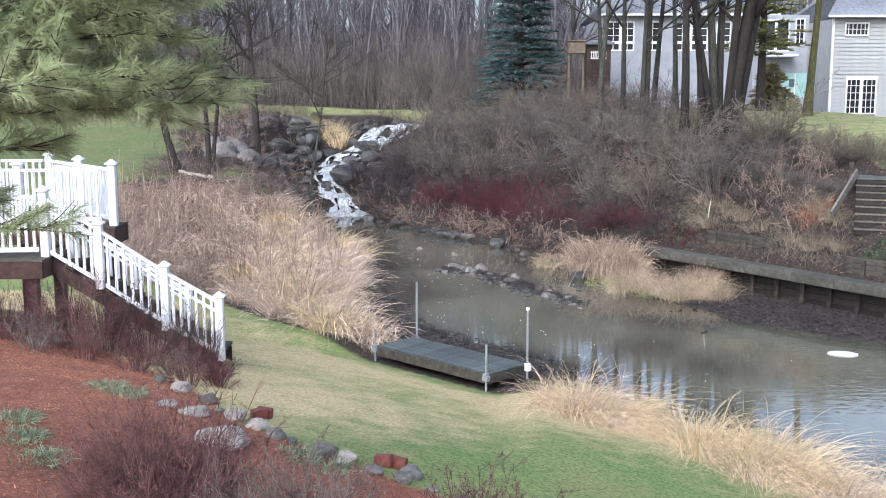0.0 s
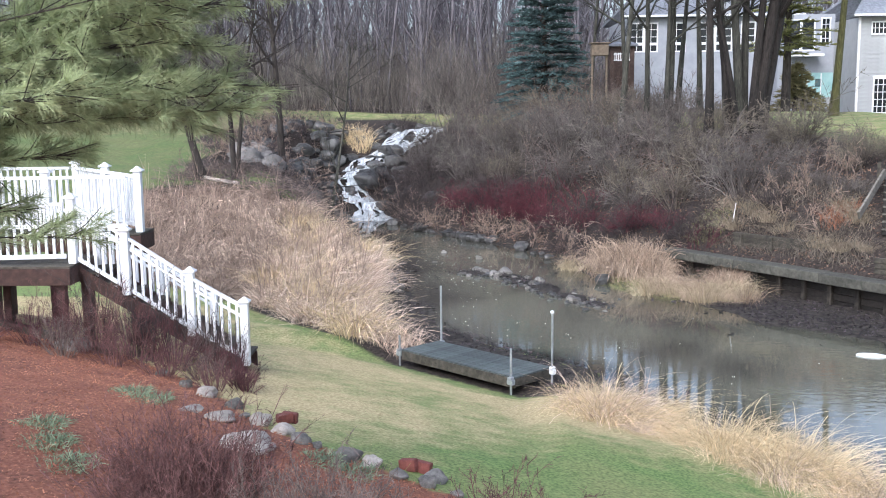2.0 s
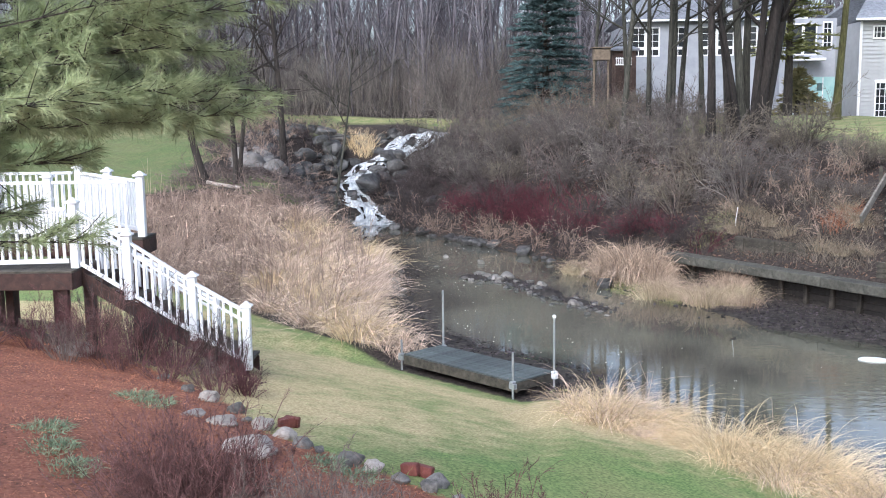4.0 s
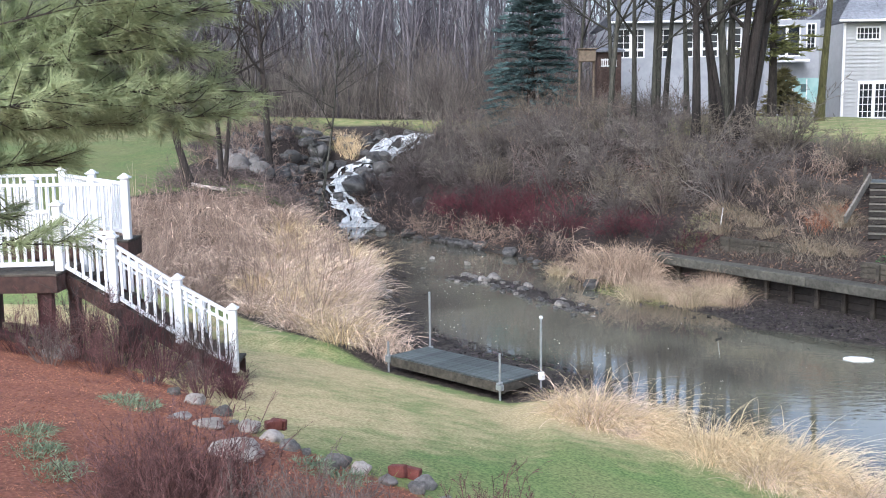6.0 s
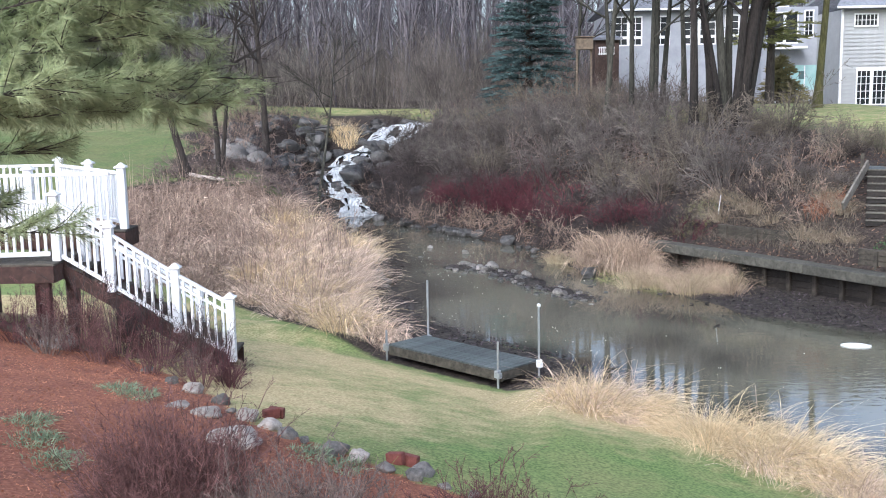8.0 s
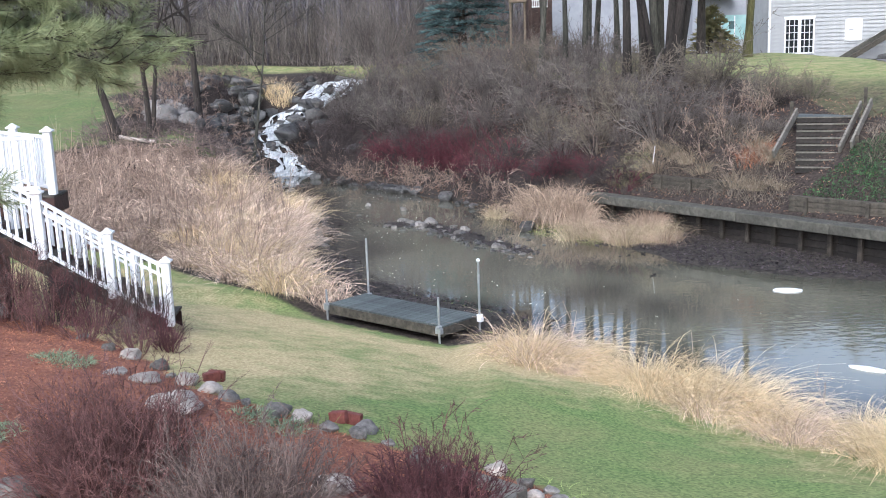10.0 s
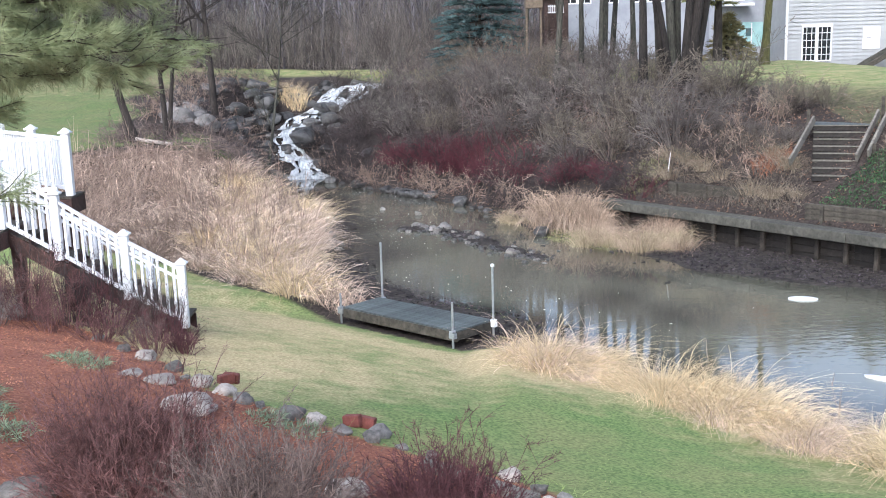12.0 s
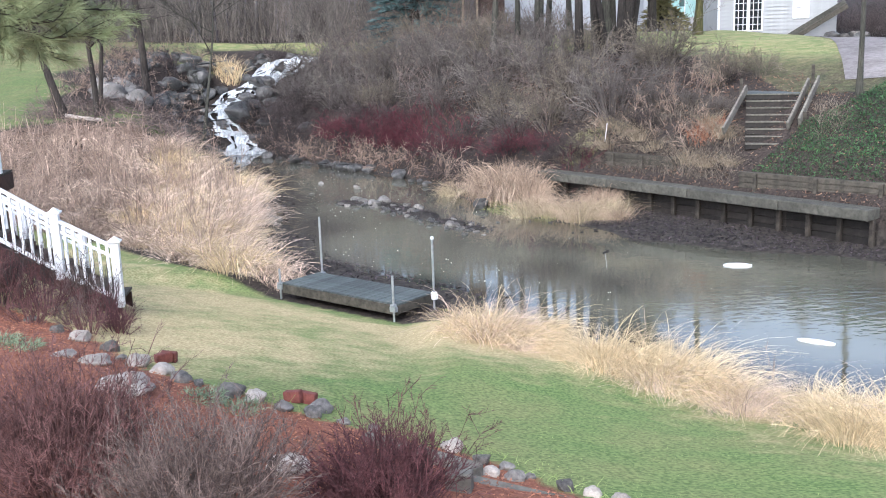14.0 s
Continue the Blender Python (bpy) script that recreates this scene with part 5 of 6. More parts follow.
bushes(TANBUSH, [(12.5, 33.4, at_z(12.5, 33.4)), (13.3, 33.9, at_z(13.3, 33.9)), (14.0, 33.4, at_z(14.0, 33.4)), (11.5, 37.6, at_z(11.5, 37.6))], 0.8, 1.05, "feathery tan bush at the head of the steps", "bushes below the trunks", 158, (1.1, 1.4))
bushes(REDBUSH, [(x, y, at_z(x, y)) for x, y in ((-0.4, 46.6), (0.3, 45.4), (0.9, 44.9), (1.6, 43.6), (2.3, 42.6), (3.1, 41.2), (3.6, 40.4), (1.2, 45.9), (2.6, 43.8), (5.4, 36.6), (5.9, 35.9), (6.7, 34.6), (4.4, 39.0))], 0.7, 1.15, "dark red dogwood bush along the water", "dogwoods by the water", 159)
brush("brush", GREYTWIG, 420, (-5, 13, 29, 62), grey_zone, 1.0, 2.6, "loose grey stems rising out of the brush", 106, (6, 3), 0.012)
brush("brush", DARKBRUSH, 120, (-5, 6, 34, 62), lambda a, b: on_hill(a, b) * (far_depth(a, b) > 0.3) * (far_depth(a, b) < 3.5) * np.where(b > 42, 1.0, 0.35) + (to_line(a, b, [(p[0], p[1]) for p in STREAM])[0] > 1.7) * (a > -5) * (a < 0) * (b > 51) * (b < 62), 1.0, 2.0, "dark leafless brush crowding the falls", 107, (6, 3), 0.012, 0.8, 0.5, -0.04, 0.22, 18)
brush("dogwood", REDTWIG, 60, (-1, 8, 32, 46), lambda a, b: on_hill(a, b) * ease(0.5, 1.0, far_depth(a, b)) * (far_depth(a, b) < 3.0) * (wob(a, b, 0.8, 1) > -0.1) * (wall_behind(a, b)[1] < 1.0), 0.8, 1.5, "dark red dogwood stems along the water", 103, (6, 3), 0.010, 0.6, 0.42, 0.08, 0.2, 15)
brush("brush", CATBROWN, 1700, (-5, 9, 32, 53), lambda a, b: on_hill(a, b) * (far_depth(a, b) > 0.1) * (far_depth(a, b) < 1.3) * (wall_behind(a, b)[1] < 0.5), 0.4, 1.3, "brown leafless scrub hanging over the shore", 104, (6, 3), 0.01, 0.8, 0.7, -0.1, 0.3)
brush("brush", CATBROWN, 600, (7, 21, 25, 44), lambda a, b: on_hill(a, b) * (wall_behind(a, b)[0] > 1.6) * (far_depth(a, b) < 9.5 - 3.8 * ease(2, 6, wall_behind(a, b)[1])) * (wall_behind(a, b)[1] > 0) * ~((np.abs(a - 12.9 - 0.4 * (b - 29.5)) < 1.5) & (b > 26.5) & (b < 33.5)) * (b > 29.2 - 0.0 * a), 0.35, 0.95, "brown dry scrub above the seawall", 105, (6, 3), 0.009, 0.7, 0.5, 0.0, 0.25)


brush("brush", DARKBRUSH, 60, (31.5, 44, 57, 72), lambda a, b: np.ones_like(a), 1.2, 2.6, "dark leafless shrubs beside the house", 108, (5, 3), 0.014, 0.8, 0.5, -0.04, 0.22, 18)


brush("brush", DARKBRUSH, 90, (-2, 8, 32, 46), lambda a, b: on_hill(a, b) * (far_depth(a, b) > 0.5) * (far_depth(a, b) < 3.2) * (wall_behind(a, b)[1] < 0.6), 0.6, 1.3, "dark tangled brush among the red dogwood", 110, (6, 3), 0.01, 0.85, 0.6, -0.05, 0.25, 16)


brush("brush", CATBROWN, 420, (-12, -6.4, 44, 59), lambda a, b: (to_line(a, b, [(p[0], p[1]) for p in STREAM])[0] > 1.3) * (masks(a, b)[2] > 0.4) * 0.8, 0.4, 1.2, "brown scrub between the boulders beside the falls", 111, (6, 3), 0.011, 0.8, 0.5, -0.05, 0.3)
brush("brush", DARKBRUSH, 34, (-11.5, -6.6, 43, 60), lambda a, b: (to_line(a, b, [(p[0], p[1]) for p in STREAM])[0] > 1.5) * (masks(a, b)[2] > 0.4) * 1.0, 0.5, 1.1, "dark tangled scrub between the boulders beside the falls", 112, (7, 4), 0.011, 0.8, 0.6, -0.05, 0.25, 14)


# ---- reeds and grasses ----
def reeds(name, mat, p, hmin, hmax, wmin, wmax, out, sag, label, category, seed, bends=3, kink=0.0):
    """Long blades; kink breaks a share of them over, so that their tops hang or lie."""
    rng = np.random.default_rng(seed)
    lean = np.stack([wob(p[:, 0], p[:, 1], 1.7, 3), wob(p[:, 0], p[:, 1], 2.1, 8), np.zeros(len(p))], -1) * (1.15 if kink else 0.0)
    d = unit(np.clip(rng.normal(0, out, (len(p), 3)), -1.4 * out, 1.4 * out) * [1, 1, 0.2] + lean + [0, 0, 1])
    g = np.clip(rng.normal(0, 1, (len(p), 3)), -1.2, 1.2) * [1, 1, 0] * sag + [0, 0, -sag * 0.75]
    ln, wd = rng.uniform(hmin, hmax, len(p)), rng.uniform(wmin, wmax, len(p))
    if kink:
        ln = ln * (0.85 + 0.4 * wob(p[:, 0], p[:, 1], 2.7, 1))
    p = p - [0, 0, 0.03]
    if kink:
        broken = rng.uniform(0, 1, len(p)) < kink
        cut = np.where(broken, rng.uniform(0.35, 0.75, len(p)), 1.0)
        v, f = ribbons(p, d, ln * cut, wd, g * np.where(broken, 0.15, 1)[:, None], bends, 0.75, rng)
        top = (p + d * (ln * cut)[:, None])[broken] + (g * 0.15)[broken] * (ln * cut)[broken][:, None]
        d2 = unit(rng.normal(0, 1, (broken.sum(), 3)) * [1, 1, 0.35] + [0.15, -0.1, -0.35])
        v2, f2 = ribbons(top, d2, rng.uniform(0.2, 0.6, broken.sum()), wd[broken], np.array([[0, 0, -0.25]]) * np.ones((broken.sum(), 1)), 2, 0.35, rng)
        v, f = np.concatenate([v, v2]), np.concatenate([f, f2 + len(v)])
    else:
        v, f = ribbons(p, d, ln, wd, g, bends, 0.3, rng)
    return stuff(name, (v, f), mat, label, category)


R2 = np.random.default_rng(200)


def clear_of_dock(a, b, gap):
    c, q = math.cos(radians(-44.5)), math.sin(radians(-44.5))
    u, v = (a - 0.13) * c + (b - 21.0) * q, -(a - 0.13) * q + (b - 21.0) * c
    return np.maximum(np.abs(u) - 1.75, np.abs(v) - 0.6) > gap


def cat_zone(a, b):
    dn = to_line(a, b, NEAR)[0]
    edge = b - (21.75 - 0.92 * (a + 1.2) + 0.25 * wob(a, b, 1.5))
    return (~inside(a, b, POND)) * (far_depth(a, b) > dn) * (edge > 0) * (dn < 9.5) * (dn > 0.38 + 0.5 * (b < 26.5)) * (b < 37.4) * clear_of_dock(a, b, 0.35) * (0.3 + 0.7 * (wob(a, b, 3.1, 6) > -0.45))


def pale(a, b):
    dn = to_line(a, b, NEAR)[0]
    return cat_zone(a, b) * np.clip(1.15 - dn / 5.5 + 0.35 * wob(a, b, 0.9, 3) - np.clip((b - 33) / 9, 0, 1), 0.04, 1)


reeds("cattails", CATTAIL, scatter(R2, 62000, -12.5, -0.5, 20.5, 40, pale), 0.5, 1.35, 0.008, 0.02, 0.5, 0.6, "pale bent dead cattail leaves by the stream", "cattails", 201, 3, 0.85)
reeds("cattails", CATBROWN, scatter(R2, 46000, -12.5, -0.5, 20.5, 41, lambda a, b: cat_zone(a, b) * (1 - 0.75 * pale(a, b))), 0.4, 1.35, 0.008, 0.019, 0.5, 0.5, "brown dead stalks and leaves among cattails", "cattails", 202, 3, 0.8)

brush("dead_stems", CATBROWN, 240, (-11, -3, 24, 36), cat_zone, 0.9, 1.9, "thin brown upright dead stems", 203, (3,), 0.009, 0.4, 0.15, 0.1, 0.08)


def mop_mesh(seed, mat, blades=340, comb=(0.25, -0.2), high=1.0, wide=(0.004, 0.0085), fall=(0.5, 1.0)):
    """A tussock one metre tall and loose: fine blades that rise and arch over, combed mostly one way."""
    rng = np.random.default_rng(seed)
    o = rng.normal(0, 1, (blades, 3)) * [1, 1, 0]
    c = np.array([*comb, 0.0])
    d = unit(o * 0.2 + c * 0.5 + rng.normal(0, 0.12, (blades, 3)) + [0, 0, 1])
    side = unit(o + 1.8 * c + rng.normal(0, 0.5, (blades, 3)) * [1, 1, 0] + 1e-4)
    ln = rng.uniform(0.6, 1.25, blades) * high
    g = side * rng.uniform(0.1, 0.5, blades)[:, None] - np.array([0, 0, 1.0]) * rng.uniform(*fall, blades)[:, None]
    v, f = ribbons(o * 0.16 - [0, 0, 0.04], d, ln, rng.uniform(*wide, blades), g, 5, 0.4, rng)
    return mesh_arrays("grass_tussock", v, f, mat=mat)


def mops(meshes, places, smin, smax, label, group, seed, name="grass_tussock", turn=0.5, slim=1.0):
    rng = np.random.default_rng(seed)
    for x, y in places:
        k = rng.uniform(smin, smax)
        ob = new(name, meshes[rng.integers(0, len(meshes))])
        ob.matrix_basis = Matrix.LocRotScale((x, y, max(at_z(x, y), 0.0) - 0.02), Euler((rng.normal(0, 0.12), rng.normal(0, 0.12), rng.normal(0, turn))), (k * slim, k * slim, k * rng.uniform(0.85, 1.15) / slim))
        tagged(ob, label, "dry grass", group)



def shore_fringe(a, b):
    dn = to_line(a, b, NEAR)[0]
    de, se = to_line(a, b, LAWN_EDGE)
    return (dn > 0.75 + 0.25 * wob(a, b, 1.7, 2)) * (se * de > 0.12 * wob(a, b, 2.3, 4)) * (se * de < 1.75 + 0.3 * wob(a, b, 1.9, 6)) * (a > 1.7) * (b < 17.6) * clear_of_dock(a, b, 0.2) * (far_depth(a, b) > dn) * (~inside(a, b, POND)) * 1.0


SHOREMOP = [mop_mesh(270 + i, STRAW) for i in range(3)] + [mop_mesh(274, CATTAIL)]
big = [(2.25, 16.75), (2.6, 16.45), (2.95, 16.2), (2.35, 16.35), (3.1, 16.7), (3.9, 14.95), (4.35, 14.5), (4.7, 14.0), (4.55, 13.75), (5.0, 13.5), (5.1, 13.05), (4.9, 14.3), (5.45, 12.9), (5.9, 10.9), (6.1, 10.5), (6.4, 11.0), (6.3, 11.5), (6.8, 10.6), (5.9, 11.6)]
mops(SHOREMOP, big, 1.1, 1.5, "large straw-coloured grass tussock arching over the shore", "tussocks on the shore", 275, turn=1.0)
mops(SHOREMOP, [p[:2] for p in spaced(R2, 3000, 1.3, 11, 6, 19.5, shore_fringe, 0.42)][:120], 0.6, 1.05, "straw-coloured grass tussock in the shore fringe", "tussocks on the shore", 276, turn=1.2)
reeds("shore_grass", STRAW, scatter(R2, 26000, 1.3, 11, 6, 19.5, shore_fringe), 0.2, 0.5, 0.005, 0.01, 0.5, 0.5, "matted broken straw grass in the shore fringe", "dry grass", 208, 3, 0.7)
brush("dead_stems", CATBROWN, 40, (2, 8, 12, 18.5), lambda a, b: (to_line(a, b, NEAR)[0] < 1.0) * (~inside(a, b, POND)), 0.4, 0.9, "thin brown weed stems at the water's edge", 204, (3,), 0.006, 0.5, 0.2, 0.1, 0.1)
# arching plumes among the cattails
CATMOP = [mop_mesh(280 + i, CATTAIL, 320, (0.1, -0.1), 1.0, (0.007, 0.014), (0.4, 0.9)) for i in range(2)] + [mop_mesh(283, STRAW, 320, (0.1, -0.1), 1.0, (0.007, 0.014), (0.4, 0.9))]
wet_side = spaced(R2, 900, -7.5, -1.2, 21.5, 37, lambda a, b: (cat_zone(a, b) > 0) * (to_line(a, b, NEAR)[0] < 3.4) * clear_of_dock(a, b, 1.3), 0.62)
mops(CATMOP, [p[:2] for p in wet_side], 1.0, 1.6, "pale arching clump of dead cattail leaves by the stream", "clumps of cattail", 284, "cattail_clump", 1.2)
BROWNMOP = [mop_mesh(286, CATBROWN, 220, (0.15, -0.2), 1.0, (0.007, 0.014))]
mops(BROWNMOP, [p[:2] for p in spaced(R2, 500, -11.5, -3, 24, 38, lambda a, b: (cat_zone(a, b) > 0) * (to_line(a, b, NEAR)[0] > 3.0), 1.1)], 1.0, 1.5, "brown collapsed clump of dead stalks", "clumps of cattail", 287, "cattail_clump", 1.5)


def island(a, b):
    e = ((a - 6.1 - 0.0) * 0.56 + (b - 30.7) * -0.83) / 3.1
    g = ((a - 6.1) * 0.83 + (b - 30.7) * 0.56) / 0.95
    return (e * e + g * g + 0.35 * wob(a, b, 1.6, 2) < 1) * 1.0


reeds("bank_grass", BANKSTRAW, scatter(R2, 5500, 2.5, 10, 26, 37, lambda a, b: island(a, b) * (0.3 + 0.6 * (wob(a, b, 2.8, 3) > -0.2))), 0.15, 0.4, 0.008, 0.017, 0.5, 0.6, "low matted straw grass on the far bank", "dry grass", 211, 3, 0.75)
TALLMOP = [mop_mesh(290 + i, BANKTAN, 380, (0.05, -0.15), 1.0, (0.008, 0.016), (0.55, 1.0)) for i in range(2)]
LOWMOP = [mop_mesh(293 + i, (BANKSTRAW, BANKTAN)[i], 300, (0.2, -0.2), 0.9, (0.006, 0.013)) for i in range(2)]
mops(TALLMOP, [(4.55, 33.75), (4.9, 33.3), (5.3, 33.1), (5.6, 32.5), (5.95, 32.2), (5.2, 32.5), (4.75, 32.9), (6.1, 32.6)], 1.75, 2.15, "tall drooping tan grass tussock on the far bank", "tussocks on the far bank", 295, turn=1.2, slim=0.66)
mops(TALLMOP, [(7.75, 30.3), (7.95, 30.0), (7.6, 30.5)], 1.1, 1.4, "upright feathery straw tussock before the seawall", "tussocks on the far bank", 296, slim=0.7)
mops(LOWMOP, [(3.6, 35.2), (3.9, 34.6), (3.55, 34.7), (5.6, 30.6), (5.9, 30.1), (6.1, 29.6), (6.5, 29.5), (6.6, 29.0), (7.0, 29.2), (7.3, 28.9), (7.6, 29.2), (7.9, 29.0), (6.9, 29.9), (7.3, 29.7), (6.3, 30.4), (5.9, 31.0), (7.8, 28.6), (6.7, 28.7), (5.4, 30.0)], 0.95, 1.4, "low matted straw tussock on the far bank", "tussocks on the far bank", 297, turn=1.4, slim=0.88)
FANMOP = [mop_mesh(300 + i, TANGRASS, 240, (0.0, -0.2), 1.0, (0.006, 0.012)) for i in range(2)]
mops(FANMOP, [(9.47, 31.9), (9.73, 31.1), (9.3, 32.7), (11.45, 29.7), (11.55, 30.1), (11.35, 30.9), (10.3, 29.7), (10.7, 29.1), (11.2, 28.5), (8.9, 33.6), (8.6, 32.6)], 0.8, 1.2, "dry tan grass fan above the seawall", "grass fans above the seawall", 302, turn=1.5)
reeds("bank_grass", STRAWGREEN, scatter(R2, 22000, 2.5, 10, 26, 36.5, lambda a, b: island(a, b + 0.5) * (wob(a, b, 1.9, 7) < 0.6) * (a < 6.4)), 0.12, 0.35, 0.008, 0.016, 0.6, 0.6, "short green and straw grass at the water's edge", "grass", 212)
reeds("dry_grass", TANBRUSH, scatter(R2, 15000, 7, 14.5, 24, 34, lambda a, b: on_hill(a, b) * (wall_behind(a, b)[0] > 0.8) * (wall_behind(a, b)[0] < 4.2) * (b > 28.0 - 0.2 * (a - 10)) * (wob(a, b, 1.3, 9) > -0.3) * ~((np.abs(a - 12.9 - 0.4 * (b - 29.5)) < 1.2) & (b > 27.5))), 0.25, 0.8, 0.007, 0.015, 0.4, 0.5, "dry tan grass above the seawall", "dry grass", 213)
reeds("olive_grass", STRAWGREEN, scatter(R2, 3000, 7.2, 9.2, 32, 34.6, lambda a, b: (np.hypot(a - 8.0, b - 33.4) < 0.75) * 0.8), 0.12, 0.35, 0.008, 0.016, 0.6, 0.6, "short olive grass patch on the bank", "grass", 217)
reeds("rust_grass", RUST, scatter(R2, 800, 10.4, 11.8, 29.3, 31.2, lambda a, b: (np.hypot(a - 11.1, b - 30.3) < 0.6) * 1.0), 0.3, 0.7, 0.008, 0.016, 0.4, 0.4, "rust-coloured dry grass clump beside the steps", "dry grass", 214)
reeds("orange_grass", STRAW, scatter(R2, 2200, -7.6, -5.0, 55, 59, lambda a, b: (np.hypot(a + 6.0, b - 57.6) < 0.75) * 1.0), 0.7, 1.7, 0.015, 0.03, 0.25, 0.4, "tan ornamental grass clump beside the falls", "dry grass", 215)


def lawn_zone(a, b):
    db, sb = to_line(a, b, BED)
    dn = to_line(a, b, NEAR)[0]
    de, se = to_line(a, b, LAWN_EDGE)
    return (sb * db > 0.02) * (dn > 0.75) * ((se * de < 0.1) | (b > 19)) * (far_depth(a, b) > dn) * (cat_zone(a, b) == 0) * clear_of_dock(a, b, 0.05)


def dryness(a, b):
    return np.clip(masks(a, b)[3] + 0.3 * wob(a, b, 2.2, 3), 0, 1)


reeds("lawn_grass", BLADE, scatter(R2, 230000, -5, 8, 5, 24, lambda a, b: lawn_zone(a, b) * (1 - 0.85 * dryness(a, b)) * (0.35 + 0.65 * (wob(a, b, 9.0, 3) + 0.5 * wob(a, b, 21.0, 1) > -0.2))), 0.025, 0.07, 0.004, 0.009, 0.8, 0.4, "short green winter lawn grass", "grass", 220, 1)
reeds("lawn_grass", DRYBLADE, scatter(R2, 120000, -5, 8, 8, 24, lambda a, b: lawn_zone(a, b) * (0.1 + 0.8 * dryness(a, b)) * (0.4 + 0.6 * (wob(a, b, 8.0, 5) + 0.5 * wob(a, b, 19.0, 2) > -0.2))), 0.025, 0.065, 0.004, 0.009, 0.9, 0.4, "short dry straw-coloured lawn grass", "grass", 221, 1)
reeds("edge_grass", BLADE, scatter(R2, 9000, -4.5, 3, 6, 17, lambda a, b: (to_line(a, b, BED)[0] < 0.4) * (to_line(a, b, BED)[1] > 0) * (wob(a, b, 3.1, 2) > -0.3)), 0.06, 0.2, 0.005, 0.009, 0.5, 0.4, "longer uncut grass along the stone edging", "grass", 222, 2)


def chips(name, mat, p, size, label, category, seed, flat=0.35, lift=0.02):
    """Small curled leaves or chips lying on the ground."""
    rng = np.random.default_rng(seed)
    d = unit(rng.normal(0, 1, (len(p), 3)) * [1, 1, flat])
    v, f = ribbons(p + [0, 0, lift], d, rng.uniform(0.6, 1.4, len(p)) * size, rng.uniform(0.3, 0.7, len(p)) * size, rng.normal(0, 0.25, (len(p), 3)), 2, 0.5, rng)
    return stuff(name, (v, f), mat, label, category)


chips("mulch", MULCHCHIP, scatter(R2, 80000, -8, 4, 3.5, 17, lambda a, b: (to_line(a, b, BED)[0] * to_line(a, b, BED)[1] < -0.03) * 1.0), 0.022, "loose reddish bark mulch on the bed", "mulch", 230)
chips("shore_debris", DEBRIS, scatter(R2, 26000, -3, 14, 19, 33, lambda a, b: ((to_line(a, b, NEAR)[0] < 0.9) & (a < 2.6) | (far_depth(a, b) < 2.6) & (wall_behind(a, b)[0] < 0) & (a > 6.8)) * ~inside(a, b, POND)), 0.07, "dark wet leaves and sticks on the mud", "debris", 231, 0.6)
chips("wet_leaves", DEBRIS, scatter(R2, 5000, 1.3, 11, 9, 20, lambda a, b: (to_line(a, b, NEAR)[0] < 0.8) * (~inside(a, b, POND))), 0.06, "dark wet leaves on the mud below the grass", "debris", 234, 0.6)
flat_leaves = scatter(R2, 5200, -2.6, 2.9, 18.6, 29, lambda a, b: inside(a, b, POND) * (to_line(a, b, NEAR)[0] < 1.45) * (far_depth(a, b) > 3))
flat_leaves[:, 2] = np.maximum(flat_leaves[:, 2], 0.0)
chips("mud_leaves", DEBRIS, flat_leaves, 0.06, "dark wet leaves strewn over the mud flat", "debris", 235, 0.4, 0.01)
chips("leaf_litter", LEAFLITTER, scatter(R2, 26000, -6, 15, 23, 46, lambda a, b: on_hill(a, b) * (far_depth(a, b) < 9) * ((wall_behind(a, b)[0] > 0.3) | (wall_behind(a, b)[1] < 0))), 0.07, "brown fallen leaves on the bank", "leaves", 232, 0.6)
chips("ivy", IVY, scatter(R2, 44000, 11, 19, 22, 31, lambda a, b: (wall_behind(a, b)[0] > 1.3) * (wall_behind(a, b)[0] < 6.5) * (b < 27.9 + 0.35 * (a - 12.5) + 0.4 * wob(a, b, 2, 2)) * 1.0), 0.052, "dark green ivy covering the bank", "ivy", 233, 0.8, 0.08)


# ---- garden shrubs ----
def shrub(name, x, y, height, width, mat, label, seed, stems=60, kids=(5, 4), r=0.006, up=0.1, loose=0.5):
    """A dome of branching stems; the thickest ones are parts of their own."""
    rng = np.random.default_rng(seed)
    z = at_z(x, y)
    height, width = height * 0.86, width * 0.92
    s = thing(name, label, "shrub", (x, y, z))
    g, k = rng.uniform(0, 6.283, stems), np.sqrt(rng.uniform(0, 1, stems))
    o = np.stack([np.cos(g) * k, np.sin(g) * k, 0 * k], -1)
    start = o * width * 0.14 - [0, 0, 0.04]
    tip = o * width * 0.42 + np.stack([0 * k, 0 * k, height * np.sqrt(1 - 0.62 * k * k) * 0.85], -1) + rng.normal(0, 0.05 * width, (stems, 3))
    ln = np.linalg.norm(tip - start, axis=1) * rng.uniform(0.75, 1.0, stems)
    way = unit(tip - start)
    for i in range(min(14, stems)):
        part("stem", mesh_arrays("stem", *twigs(start[i:i + 1], way[i:i + 1], ln[i:i + 1], np.array([r * 1.5]), rng.normal(0, 0.06, (1, 3)), 5, 5, 0.3), mat=mat), None, s)
    v, f = grow(rng, start, way, ln, np.full(stems, r), kids, 0.33, loose, up, 0.2, (4, 3, 2), low=0.38, rad_min=r * 0.45)
    part("crown", mesh_arrays("crown", v, f, mat=mat), None, s, "dense bare branching twigs")


